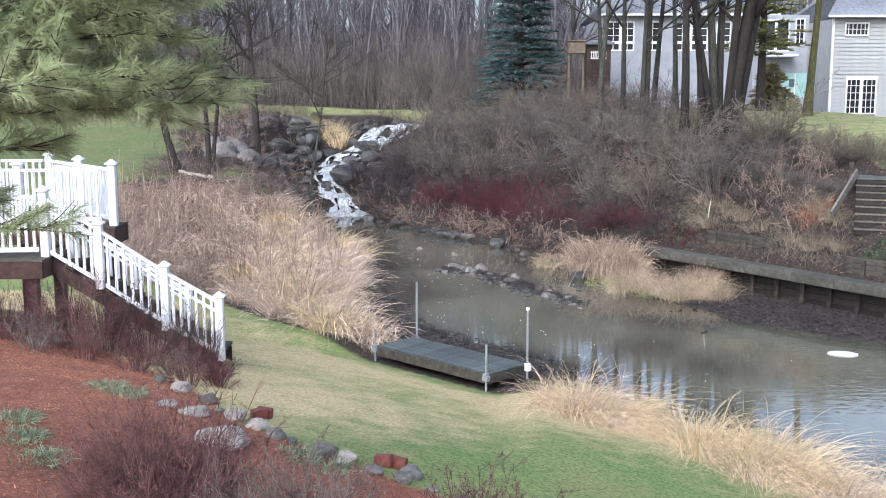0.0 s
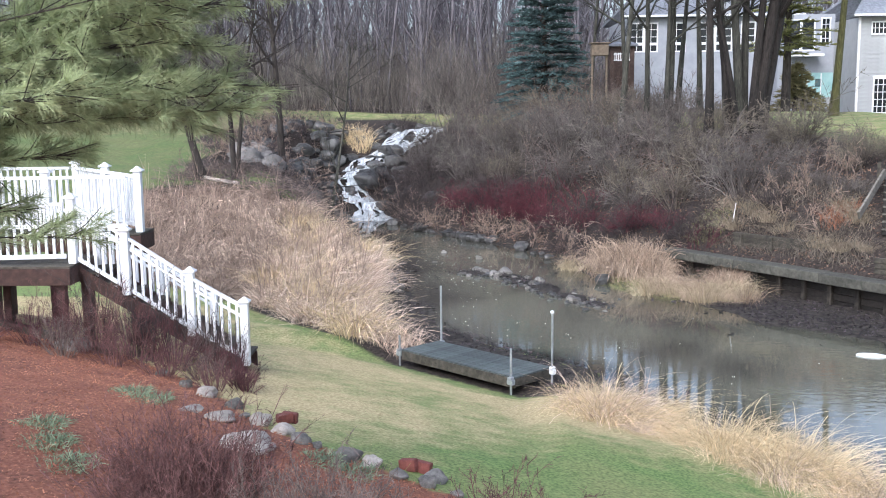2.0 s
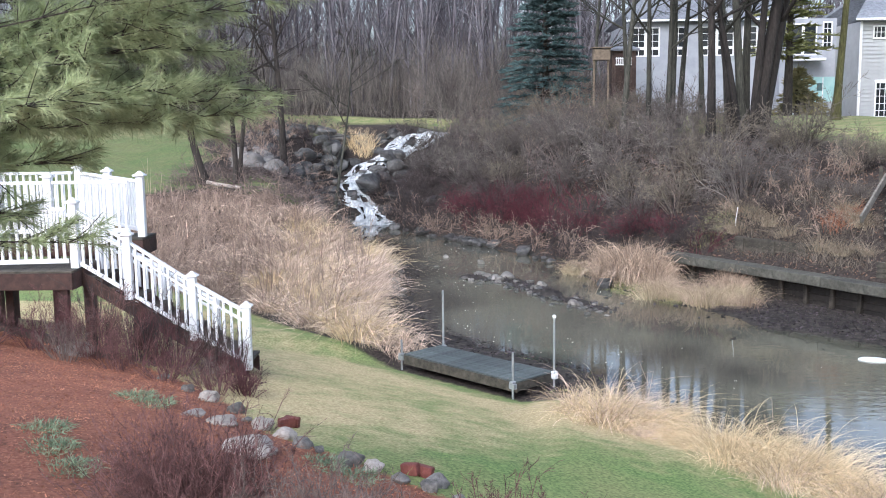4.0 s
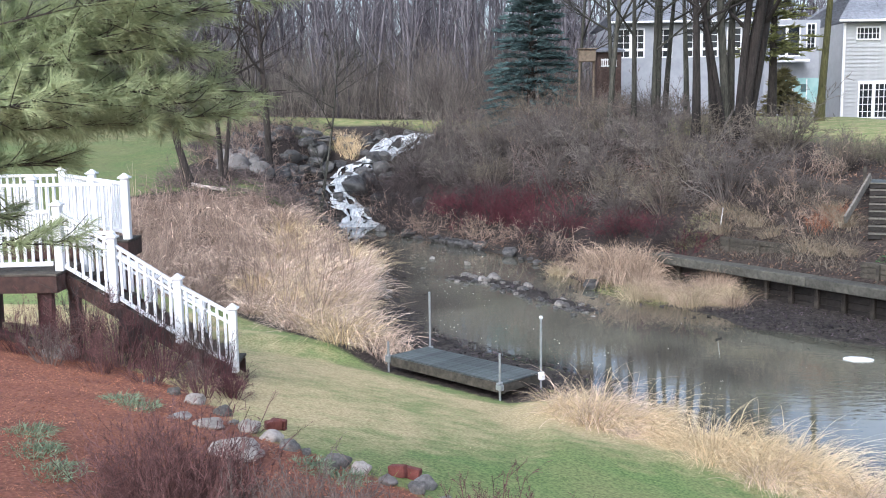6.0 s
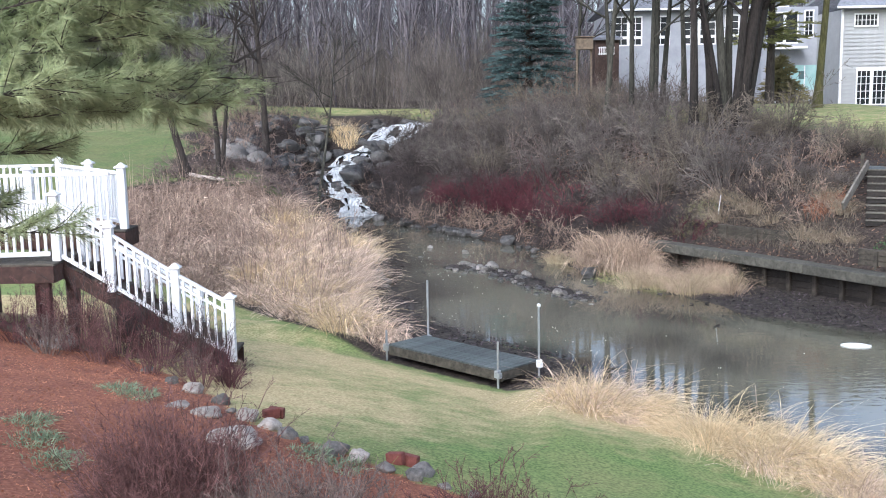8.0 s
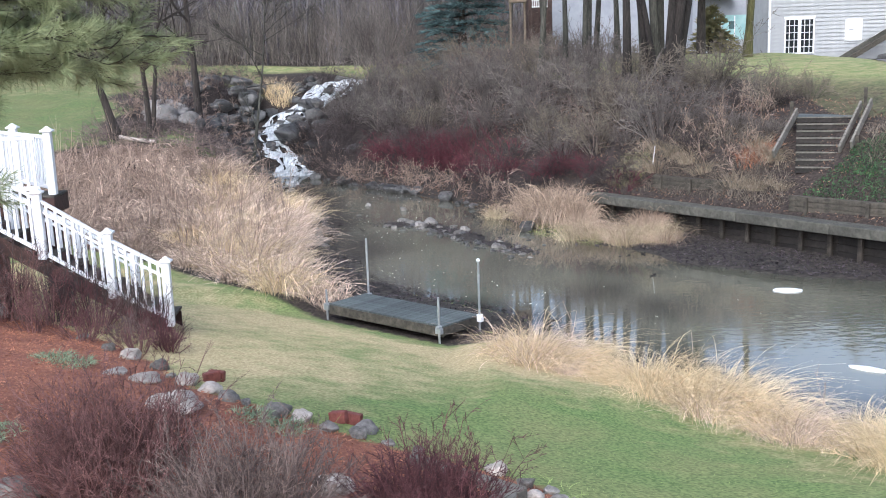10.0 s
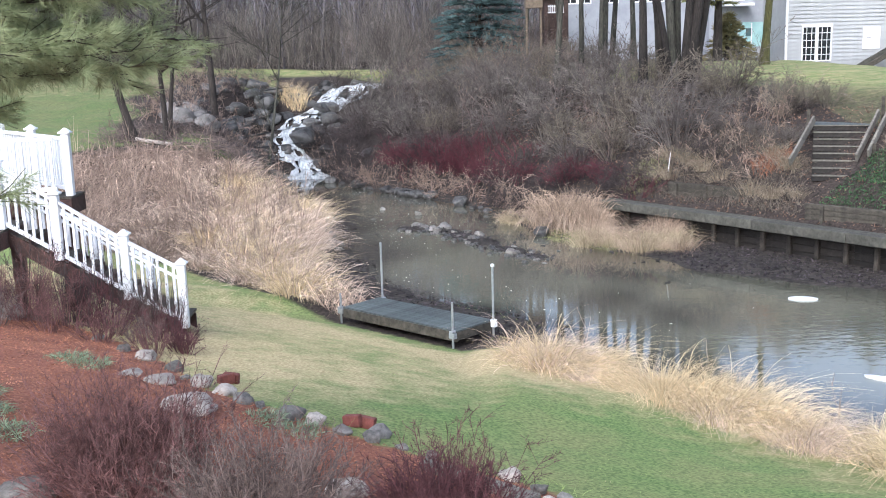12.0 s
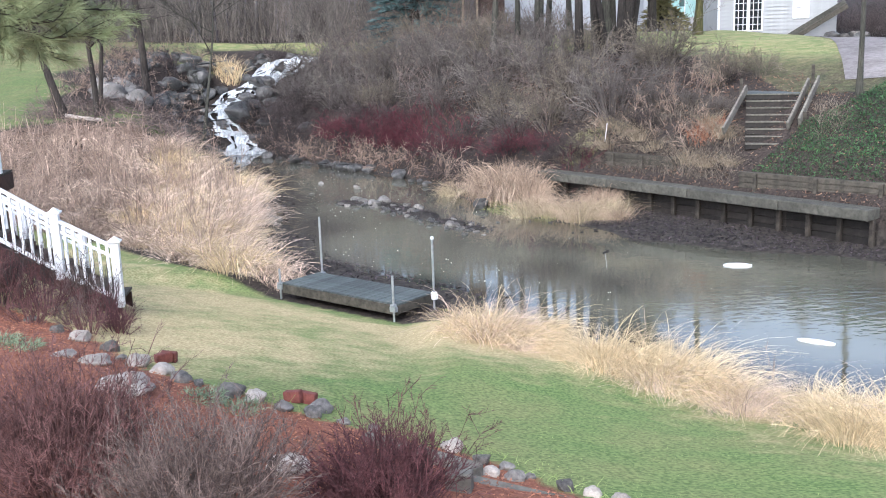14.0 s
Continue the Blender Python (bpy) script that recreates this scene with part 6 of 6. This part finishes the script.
shrub("shrub", -2.1, 7.15, 1.12, 2.15, ROSYTWIG, "rounded leafless shrub with fine reddish-brown twigs", 301, 300, (8, 6), 0.0055, 0.05, 0.8)
shrub("shrub", -1.05, 6.45, 0.98, 1.95, GREYTWIG, "rounded leafless shrub with fine grey-brown twigs", 302, 260, (8, 6), 0.0055, 0.05, 0.85)
shrub("shrub", 0.22, 6.85, 0.84, 1.55, MAROON, "compact dark maroon shrub with dense short twigs", 303, 360, (8, 5), 0.006, 0.06, 0.95)
for i, (x, y, h, w, mt) in enumerate(((-3.75, 15.2, 0.8, 1.2, MAROON), (-4.5, 15.1, 0.95, 1.3, MAROON), (-5.2, 15.2, 1.05, 1.3, ROSYTWIG), (-5.9, 15.3, 1.15, 1.3, ROSYTWIG), (-6.7, 15.3, 1.0, 1.2, MAROON),
                                      (-3.4, 14.6, 0.6, 1.1, MAROON), (-7.4, 15.1, 0.9, 1.3, ROSYTWIG), (-4.1, 15.8, 1.3, 0.9, GREYTWIG), (-5.0, 15.8, 1.5, 0.9, MAROON), (-5.7, 15.7, 1.5, 0.9, ROSYTWIG), (-6.3, 15.4, 1.3, 1.2, MAROON), (-3.2, 14.1, 0.5, 0.9, MAROON), (-3.9, 14.5, 0.6, 1.0, GREYTWIG), (-4.4, 14.2, 0.7, 1.2, ROSYTWIG), (-5.2, 14.5, 0.8, 1.2, ROSYTWIG), (-3.55, 13.7, 0.55, 1.0, ROSYTWIG), (-6.0, 14.6, 0.8, 1.2, GREYTWIG))):
    shrub("shrub", x, y, h, w, mt, "leafless dark red shrub against the white railing", 310 + i, 34, (7, 5), 0.005, 0.02, 0.95)
for i, (x, y, h) in enumerate(((-4.15, 15.95, 1.5), (-4.75, 15.9, 1.75), (-5.35, 15.85, 1.9), (-5.95, 15.8, 2.0), (-3.75, 15.85, 1.2), (-5.05, 15.6, 1.5))):
    shrub("shrub", x, y, h, 0.9, DARKBRUSH, "tall sparse dark leafless shrub before the white railing", 350 + i, 11, (5, 3), 0.007, 0.08, 0.75)
for i, (x, y) in enumerate(((-4.25, 12.3), (-3.9, 12.0), (-4.0, 9.2), (-4.3, 9.8), (-3.6, 8.7), (-1.6, 10.3), (-1.2, 10.0))):
    rng = np.random.default_rng(330 + i)
    n_ = 420
    g, k = rng.uniform(0, 6.283, n_), np.sqrt(rng.uniform(0, 1, n_)) * 0.28
    o = np.stack([np.cos(g) * k, np.sin(g) * k, np.zeros(n_)], -1)
    d = unit(o * 2.0 + rng.normal(0, 0.35, (n_, 3)) + [0, 0, 0.6])
    s = thing("perennial", "low grey-green leafy plant in the mulch", "plant", (x, y, at_z(x, y)))
    part("leaves", mesh_arrays("leaves", *ribbons(o, d, rng.uniform(0.05, 0.15, n_), rng.uniform(0.008, 0.016, n_), np.array([[0, 0, -0.4]]) * np.ones((n_, 1)), 2, 0.3, rng), mat=SAGE), None, s)


# ---- stones ----
STONES = [stone_mesh("stone", i, ROCK, f, i != 2) for i, f in enumerate((0.75, 0.6, 0.85))]
PALES = [stone_mesh("pale_stone", 10 + i, PALEROCK, f, False) for i, f in enumerate((0.8, 0.6))]
BOULDERS = [stone_mesh("grey_boulder", 40 + i, GREYBOULDER, f, i != 0) for i, f in enumerate((0.75, 0.6, 0.8))]
WETS = [stone_mesh("wet_stone", 20 + i, WETROCK, f) for i, f in enumerate((0.75, 0.6, 0.9, 0.7))]
EDGE = "stones edging the mulch bed"
for x, y, s, me, lab in ((-2.46, 11.62, 0.37, PALES[0], "pale cream rounded stone"), (-2.12, 11.3, 0.36, PALES[1], "flat pale cream stone"), (-1.86, 10.9, 0.3, STONES[2], "blue-grey rounded stone"),
                         (-1.66, 10.78, 0.22, STONES[0], "grey-green rounded stone"), (-1.3, 10.55, 0.56, STONES[1], "brown-grey fieldstone"), (-1.03, 10.42, 0.32, PALES[0], "pale grey round stone"),
                         (-0.72, 10.17, 0.36, BOULDERS[1], "tan-grey flat stone"), (-0.34, 10.35, 0.33, BOULDERS[0], "light grey rounded stone"), (-0.41, 10.05, 0.38, STONES[0], "grey flat stone"),
                         (-0.1, 9.85, 0.26, STONES[1], "grey fieldstone"), (0.2, 9.6, 0.26, STONES[0], "brown-grey stone"), (0.92, 9.1, 0.3, PALES[0], "pinkish rounded stone"),
                         (1.14, 8.67, 0.32, STONES[0], "dark slate stone"), (1.18, 8.3, 0.24, PALES[1], "pale tan stone"), (1.37, 8.22, 0.25, BOULDERS[0], "pale grey stone"), (1.35, 8.56, 0.26, BOULDERS[1], "grey-green stone"),
                         (1.52, 8.31, 0.2, STONES[1], "dark grey stone"), (1.78, 8.05, 0.3, STONES[0], "grey split stone"), (2.0, 7.93, 0.24, PALES[1], "tan stone"), (2.2, 7.75, 0.22, PALES[0], "pale stone"),
                         (-2.72, 11.95, 0.24, STONES[1], "brown-grey stone"), (-2.98, 12.5, 0.32, STONES[2], "grey stone"), (-3.5, 13.1, 0.4, PALES[1], "long pale flat stone"),
                         (-3.9, 13.6, 0.26, STONES[2], "grey stone"), (-4.45, 14.36, 0.36, STONES[1], "grey-green flat stone")):
    stone("stone", me, x, y, s * 0.72, lab + " edging the mulch bed", EDGE)
for x, y, s, me in ((-2.3, 10.3, 0.56, PALES[1]), (-2.93, 11.5, 0.34, PALES[1]), (-3.3, 11.75, 0.32, BOULDERS[1]), (-6.25, 15.55, 0.6, BOULDERS[0]), (-0.54, 8.0, 0.34, PALES[0]), (-2.85, 7.25, 0.36, STONES[2])):
    stone("boulder", me, x, y, s, "half-buried pinkish grey boulder in the mulch", "boulders in the bed", squash=(1.15, 1, 0.62))
for i, (x, y, t_) in enumerate(((-0.64, 10.58, -25), (-0.49, 10.6, -20), (-2.24, 12.0, 35), (-2.2, 12.12, -10))):
    b = new("brick", bpy.data.meshes.new("brick"))
    bm = a_box((0.2, 0.1, 0.13), bevel=0.01)
    bm.to_mesh(b.data)
    bm.free()
    b.data.materials.append(REDBRICK)
    b.matrix_basis = pose(x, y, at_z(x, y) + 0.06, RNG.uniform(-8, 8), RNG.uniform(-8, 8), t_)
    tagged(b, "weathered red brick in the stone edging", "brick", "loose bricks")


def bed_timbers():
    t_ = thing("garden_timbers", "low weathered timber corner with post in the bed", "retaining wall", (0.86, 7.8, 1.75))
    for x0, y0, z0, x1, y1, z1, lab in ((0.1, 9.05, 2.06, 1.06, 8.16, 2.05, "reddish brown weathered timber"), (0.98, 8.04, 2.0, 2.6, 7.42, 1.74, "grey-brown weathered timber")):
        ln = math.hypot(x1 - x0, y1 - y0)
        part("timber", a_box((ln, 0.13, 0.2), bevel=0.012, shear=(z1 - z0) / ln), PALEWOOD, t_, lab, pose((x0 + x1) / 2 - 0.86, (y0 + y1) / 2 - 7.8, (z0 + z1) / 2 - 0.1 - 1.75, 0, 0, math.degrees(math.atan2(y1 - y0, x1 - x0))))
    part("corner_post", a_box((0.21, 0.2, 0.6), bevel=0.015), PALEWOOD, t_, "grey-green corner post", pose(-0.02, -0.05, 0.17, 0, 0, -15))


bed_timbers()


# rocks in the stream bed
for i in range(150):
    u = RNG.uniform(0, 1)
    x, y = 0.1 + 3.8 * u + RNG.normal(0, 0.28), 34.0 - 5.4 * u + RNG.normal(0, 0.45) + 0.6 * math.sin(u * 6)
    s = float(np.clip(RNG.lognormal(-1.9, 0.45), 0.08, 0.42))
    stone("stone", (STONES + WETS + WETS)[RNG.integers(0, 11)], x, y, s, "stone in the shallow rubble bar of the stream", "stones in the stream", z=-0.03)
for x, y, s in ((1.0, 33.5, 0.5), (1.55, 33.0, 0.4), (2.35, 32.5, 0.36), (0.6, 34.0, 0.42), (0.43, 37.2, 0.5), (0.9, 33.7, 0.42), (0.35, 34.4, 0.42), (2.0, 33.0, 0.4), (1.3, 34.1, 0.5), (3.2, 30.2, 0.3), (-0.9, 38.8, 0.34), (-1.2, 36.5, 0.3)):
    stone("stone", (BOULDERS + STONES)[RNG.integers(0, 6)], x, y, s * 0.9, "larger pale dry stone standing in the stream", "stones in the stream", z=-0.04)
for i in range(46):
    k = RNG.integers(0, 2)
    line = NEAR if k == 0 else FAR
    j = RNG.integers(12, 18) if k == 0 else RNG.integers(0, 6)
    (ax, ay), (bx, by) = line[j], line[j + 1] if j + 1 < len(line) else line[j - 1]
    u = RNG.uniform(0, 1)
    stone("stone", WETS[RNG.integers(0, 4)], ax + (bx - ax) * u + RNG.normal(0, 0.2), ay + (by - ay) * u, float(RNG.uniform(0.25, 0.8)), "dark wet stone along the stream bank", "stones on the bank", z=-0.02)

# boulders round the falls
def falls_boulder(x, y, s, me, lab):
    stone("boulder", me, x, y, s, lab, "boulders at the falls", z=at_z(x, y) - 0.12 * s, squash=(1, 1, RNG.uniform(0.8, 1.1)))


sx, sy = [p[0] for p in STREAM], [p[1] for p in STREAM]
for i in range(70):
    y = RNG.uniform(50, 61)
    cx = float(np.interp(y, sy, sx))
    side = RNG.choice((-1, 1))
    x = cx + side * (1.35 + abs(RNG.normal(0, 0.9)))
    falls_boulder(x, y, float(RNG.uniform(0.5, 1.25)), WETS[RNG.integers(0, 4)], "dark wet boulder beside the falls")
for i in range(75):
    x, y = RNG.uniform(-11.2, -6.6), RNG.uniform(45, 58)
    falls_boulder(x, y, float(RNG.uniform(0.5, 1.7)), (STONES[:2] + WETS + WETS)[RNG.integers(0, 10)], "grey boulder on the bank beside the falls")
for x, y, s in ((-5.1, 53.4, 1.9), (-4.45, 56.8, 1.3), (-3.9, 55.4, 1.5), (-4.6, 54.4, 1.2), (-5.75, 55.3, 0.6), (-6.1, 52.9, 0.7), (-5.35, 56.3, 0.5), (-4.9, 55.4, 1.0), (-3.9, 56.9, 0.9), (-5.2, 53.7, 1.4), (-4.0, 52.6, 1.2), (-5.6, 54.3, 0.7), (-4.45, 56.2, 0.6), (-5.9, 52.6, 0.5), (-3.3, 58.2, 0.8), (-4.2, 51.4, 0.9), (-7.4, 56.2, 1.5)):
    stone("boulder", WETS[RNG.integers(0, 4)], x, y, s * 1.1, "wet boulder standing in the white water", "boulders at the falls", z=at_z(x, y) + 0.08)
for x, y, s in ((-9.7, 47.0, 1.7), (-9.6, 44.6, 1.5), (-9.2, 46.6, 1.4), (-8.5, 44.4, 1.2), (-8.3, 47.6, 1.5), (-8.0, 48.2, 1.2), (-10.3, 46.2, 1.3), (-8.9, 45.4, 1.2), (-7.5, 47.5, 1.1), (-10.4, 47.9, 1.2)):
    falls_boulder(x, y, s, BOULDERS[RNG.integers(0, 3)], "large pale grey boulder on the bank beside the falls")
for x, y, s in ((-10.5, 47.1, 1.2), (-9.6, 45.0, 1.4), (-9.4, 46.3, 1.1), (-10.0, 48.1, 0.9), (-8.9, 46.0, 1.3), (-8.6, 46.0, 1.0), (-9.1, 52.4, 1.3), (-8.8, 53.4, 1.5), (-8.2, 54.6, 1.1), (-8.6, 54.3, 0.9)):
    falls_boulder(x, y, s, STONES[RNG.integers(0, 2)], "large split grey boulder beside the falls")
for i in range(6):
    falls_boulder(-8.0 + RNG.normal(0, 0.4), 57.5 + RNG.normal(0, 0.5), float(RNG.uniform(0.18, 0.36)), PALES[RNG.integers(0, 2)], "small pale stone at the top of the bank")


for i in range(26):
    x, y = RNG.uniform(30.8, 36), RNG.uniform(59, 63.5)
    stone("boulder", (STONES + WETS)[RNG.integers(0, 7)], x, y, float(RNG.uniform(0.4, 1.2)), "grey rubble boulder beside the house", "rubble beside the house")


# ---- falling water ----
def falls():
    pts = [(-5.0, 49.4, -0.02)] + STREAM[:7] + [(-1.8, 60.2, 4.1)]
    rng = np.random.default_rng(500)
    cols, verts = 29, []
    fine = []
    for (ax, ay, az), (bx, by, bz) in zip(pts, pts[1:]):
        for k in range(20):
            u = k / 20
            fine.append((ax + (bx - ax) * u, ay + (by - ay) * u, az + (bz - az) * (u ** 1.6 if bz > az else u)))
    for i, (cx, cy, cz) in enumerate(fine):
        i *= 0.45
        w = 0.7 + 0.2 * math.sin(i * 0.33) + (0.25 if i < 14 else 0) + (0.4 if i > 38 else 0)
        rise = 0.2 * min(1, i / 12)
        for j in range(cols):
            s = j / (cols - 1) * 2 - 1
            verts.append((cx + s * w + 0.1 * math.sin(i * 0.5 + j * 0.43), cy + 0.12 * math.sin(j * 0.73 + i * 0.3), cz + rise + 0.09 * noise.noise(Vector((s * 3, i * 0.5, 0))) - 0.16 * s * s * min(1, i / 12) + rng.normal(0, 0.012)))
    ids2 = np.arange(len(verts)).reshape(-1, cols)
    quads = np.stack([ids2[:-1, :-1], ids2[:-1, 1:], ids2[1:, 1:], ids2[1:, :-1]], -1).reshape(-1, 4)
    # the sheet breaks into strands round the stones
    quads = quads[[noise.noise(Vector(((k % (cols - 1)) * 0.2, (k // (cols - 1)) * 0.06, 3.0))) + 0.6 * noise.noise(Vector(((k % (cols - 1)) * 0.5, (k // (cols - 1)) * 0.13, 8.0))) > -0.3 - 0.3 * (k // (cols - 1) < 14) for k in range(len(quads))]]
    tagged(new("waterfall", mesh_arrays("waterfall", np.array(verts), quads, mat=FOAM, smooth=True)), "white foaming water tumbling over dark boulders", "waterfall", kind="structure")


falls()


# ---- small things ----
def drift_zone(a, b):
    dn = to_line(a, b, NEAR)[0]
    path = np.exp(-((dn - 2.2 - 0.5 * wob(a, b, 0.7)) / 0.7) ** 2) * (b > 19) + np.exp(-((a - 0.0) / 1.4) ** 2) * (b > 33) + 0.06
    return inside(a, b, POND) * np.clip(path, 0, 1) * (a < 9)


fl = scatter(R2, 1800, -4, 12, 17, 46, drift_zone)
fl[:, 2] = 0.004
FLECK = surf("foam_flecks", (0.55, 0.53, 0.48), (0.8, 0.78, 0.74), 8, 0.6, 0.0, 0.1, island=0.3)
bar = scatter(R2, 9000, -1.5, 5.5, 27, 36, lambda a, b: (to_line(a, b, [(-0.2, 34.4), (1.3, 33.4), (2.4, 31.2), (3.7, 28.7)])[0] < 0.55) * 0.6)
bar[:, 2] = np.maximum(bar[:, 2], 0.0)
chips("bar_debris", DEBRIS, bar, 0.07, "dark wet gravel and leaves on the stream bar", "debris", 242, 0.5, 0.01)
chips("foam_flecks", FLECK, fl, 0.028, "pale foam flecks drifting on the water", "foam", 240, 0.02, 0.004)
st = scatter(R2, 420, -2, 9, 19, 36, lambda a, b: inside(a, b, POND) * (np.minimum(to_line(a, b, NEAR)[0], far_depth(a, b)) < 1.6))
st[:, 2] = 0.01
chips("drift_litter", DEBRIS, st, 0.12, "dark leaves and twigs at the water's edge", "debris", 241, 0.05, 0.005)


def floe(x, y, w, d, turn):
    bm = bmesh.new()
    bmesh.ops.create_circle(bm, cap_ends=True, segments=14, radius=0.5)
    for v in bm.verts:
        v.co.x *= w * RNG.uniform(0.9, 1.06)
        v.co.y *= d * RNG.uniform(0.8, 1.1)
    top = bmesh.ops.extrude_face_region(bm, geom=list(bm.faces))["geom"]
    bmesh.ops.translate(bm, vec=(0, 0, 0.035), verts=[g for g in top if isinstance(g, bmesh.types.BMVert)])
    bmesh.ops.recalc_face_normals(bm, faces=bm.faces)
    me = bpy.data.meshes.new("ice_floe")
    bm.to_mesh(me)
    bm.free()
    me.materials.append(ICE)
    ob = new("ice_floe", me)
    ob.matrix_basis = pose(x, y, -0.005, 0, 0, turn)
    tagged(ob, "thin white sheet of ice floating on the pond", "ice", "ice on the pond")


floe(9.1, 22.6, 0.66, 0.36, -18)
floe(8.25, 16.75, 0.7, 0.2, -40)


def edging_log():
    pts = [(-10.1, 39.1), (-9.6, 38.75), (-9.1, 38.5), (-8.6, 38.2)]
    cu = bpy.data.curves.new("edging", "CURVE")
    cu.dimensions, cu.bevel_depth, cu.bevel_resolution = "3D", 0.07, 2
    sp = cu.splines.new("POLY")
    sp.points.add(len(pts) - 1)
    for q, (x, y) in zip(sp.points, pts):
        q.co = (x, y, at_z(x, y) + 0.14, 1)
    tmp = new("tmp", cu)
    me = bpy.data.meshes.new_from_object(tmp)
    bpy.data.objects.remove(tmp)
    me.materials.clear()
    me.materials.append(PALEROCK)
    tagged(new("edging", me), "pale curved edging board at the foot of a tree", "edging")


edging_log()


def stake(x, y, h):
    s = thing("marker_stake", "thin white curved marker stake in the bank", "stake", (x, y, at_z(x, y)))
    part("rod", a_rod(0.02, h, 8, 0.014, pose(0, 0, 0, 0, 7)), CAPS, s)


stake(8.6, 32.9, 0.62)

drive = [(30.5, 57), (29.5, 59), (24.5, 52), (21.0, 44), (18.2, 36.5), (15.6, 30.6), (17.2, 29.6), (20.6, 35.0), (24, 41), (28.5, 48), (33, 54)]
n_d = 40


def along_line(line, n_):
    ks = np.linspace(0, len(line) - 1, n_)
    return np.stack([np.interp(ks, range(len(line)), [p[i] for p in line]) for i in (0, 1)], -1)


la, ra = along_line([drive[1], *drive[2:6]], n_d), along_line([drive[9], drive[8], drive[7], drive[7], drive[6]], n_d)
pv = np.concatenate([la * (1 - k / 6) + ra * k / 6 for k in range(7)])
pz = land(pv[:, 0], pv[:, 1]) + 0.03
pid = np.arange(7 * n_d).reshape(7, n_d)
tagged(new("path", mesh_arrays("path", np.c_[pv, pz], np.stack([pid[:-1, :-1], pid[:-1, 1:], pid[1:, 1:], pid[1:, :-1]], -1).reshape(-1, 4), mat=CONCRETE, smooth=True)),
       "worn grey gravel path across the hill lawn", "path", kind="structure")
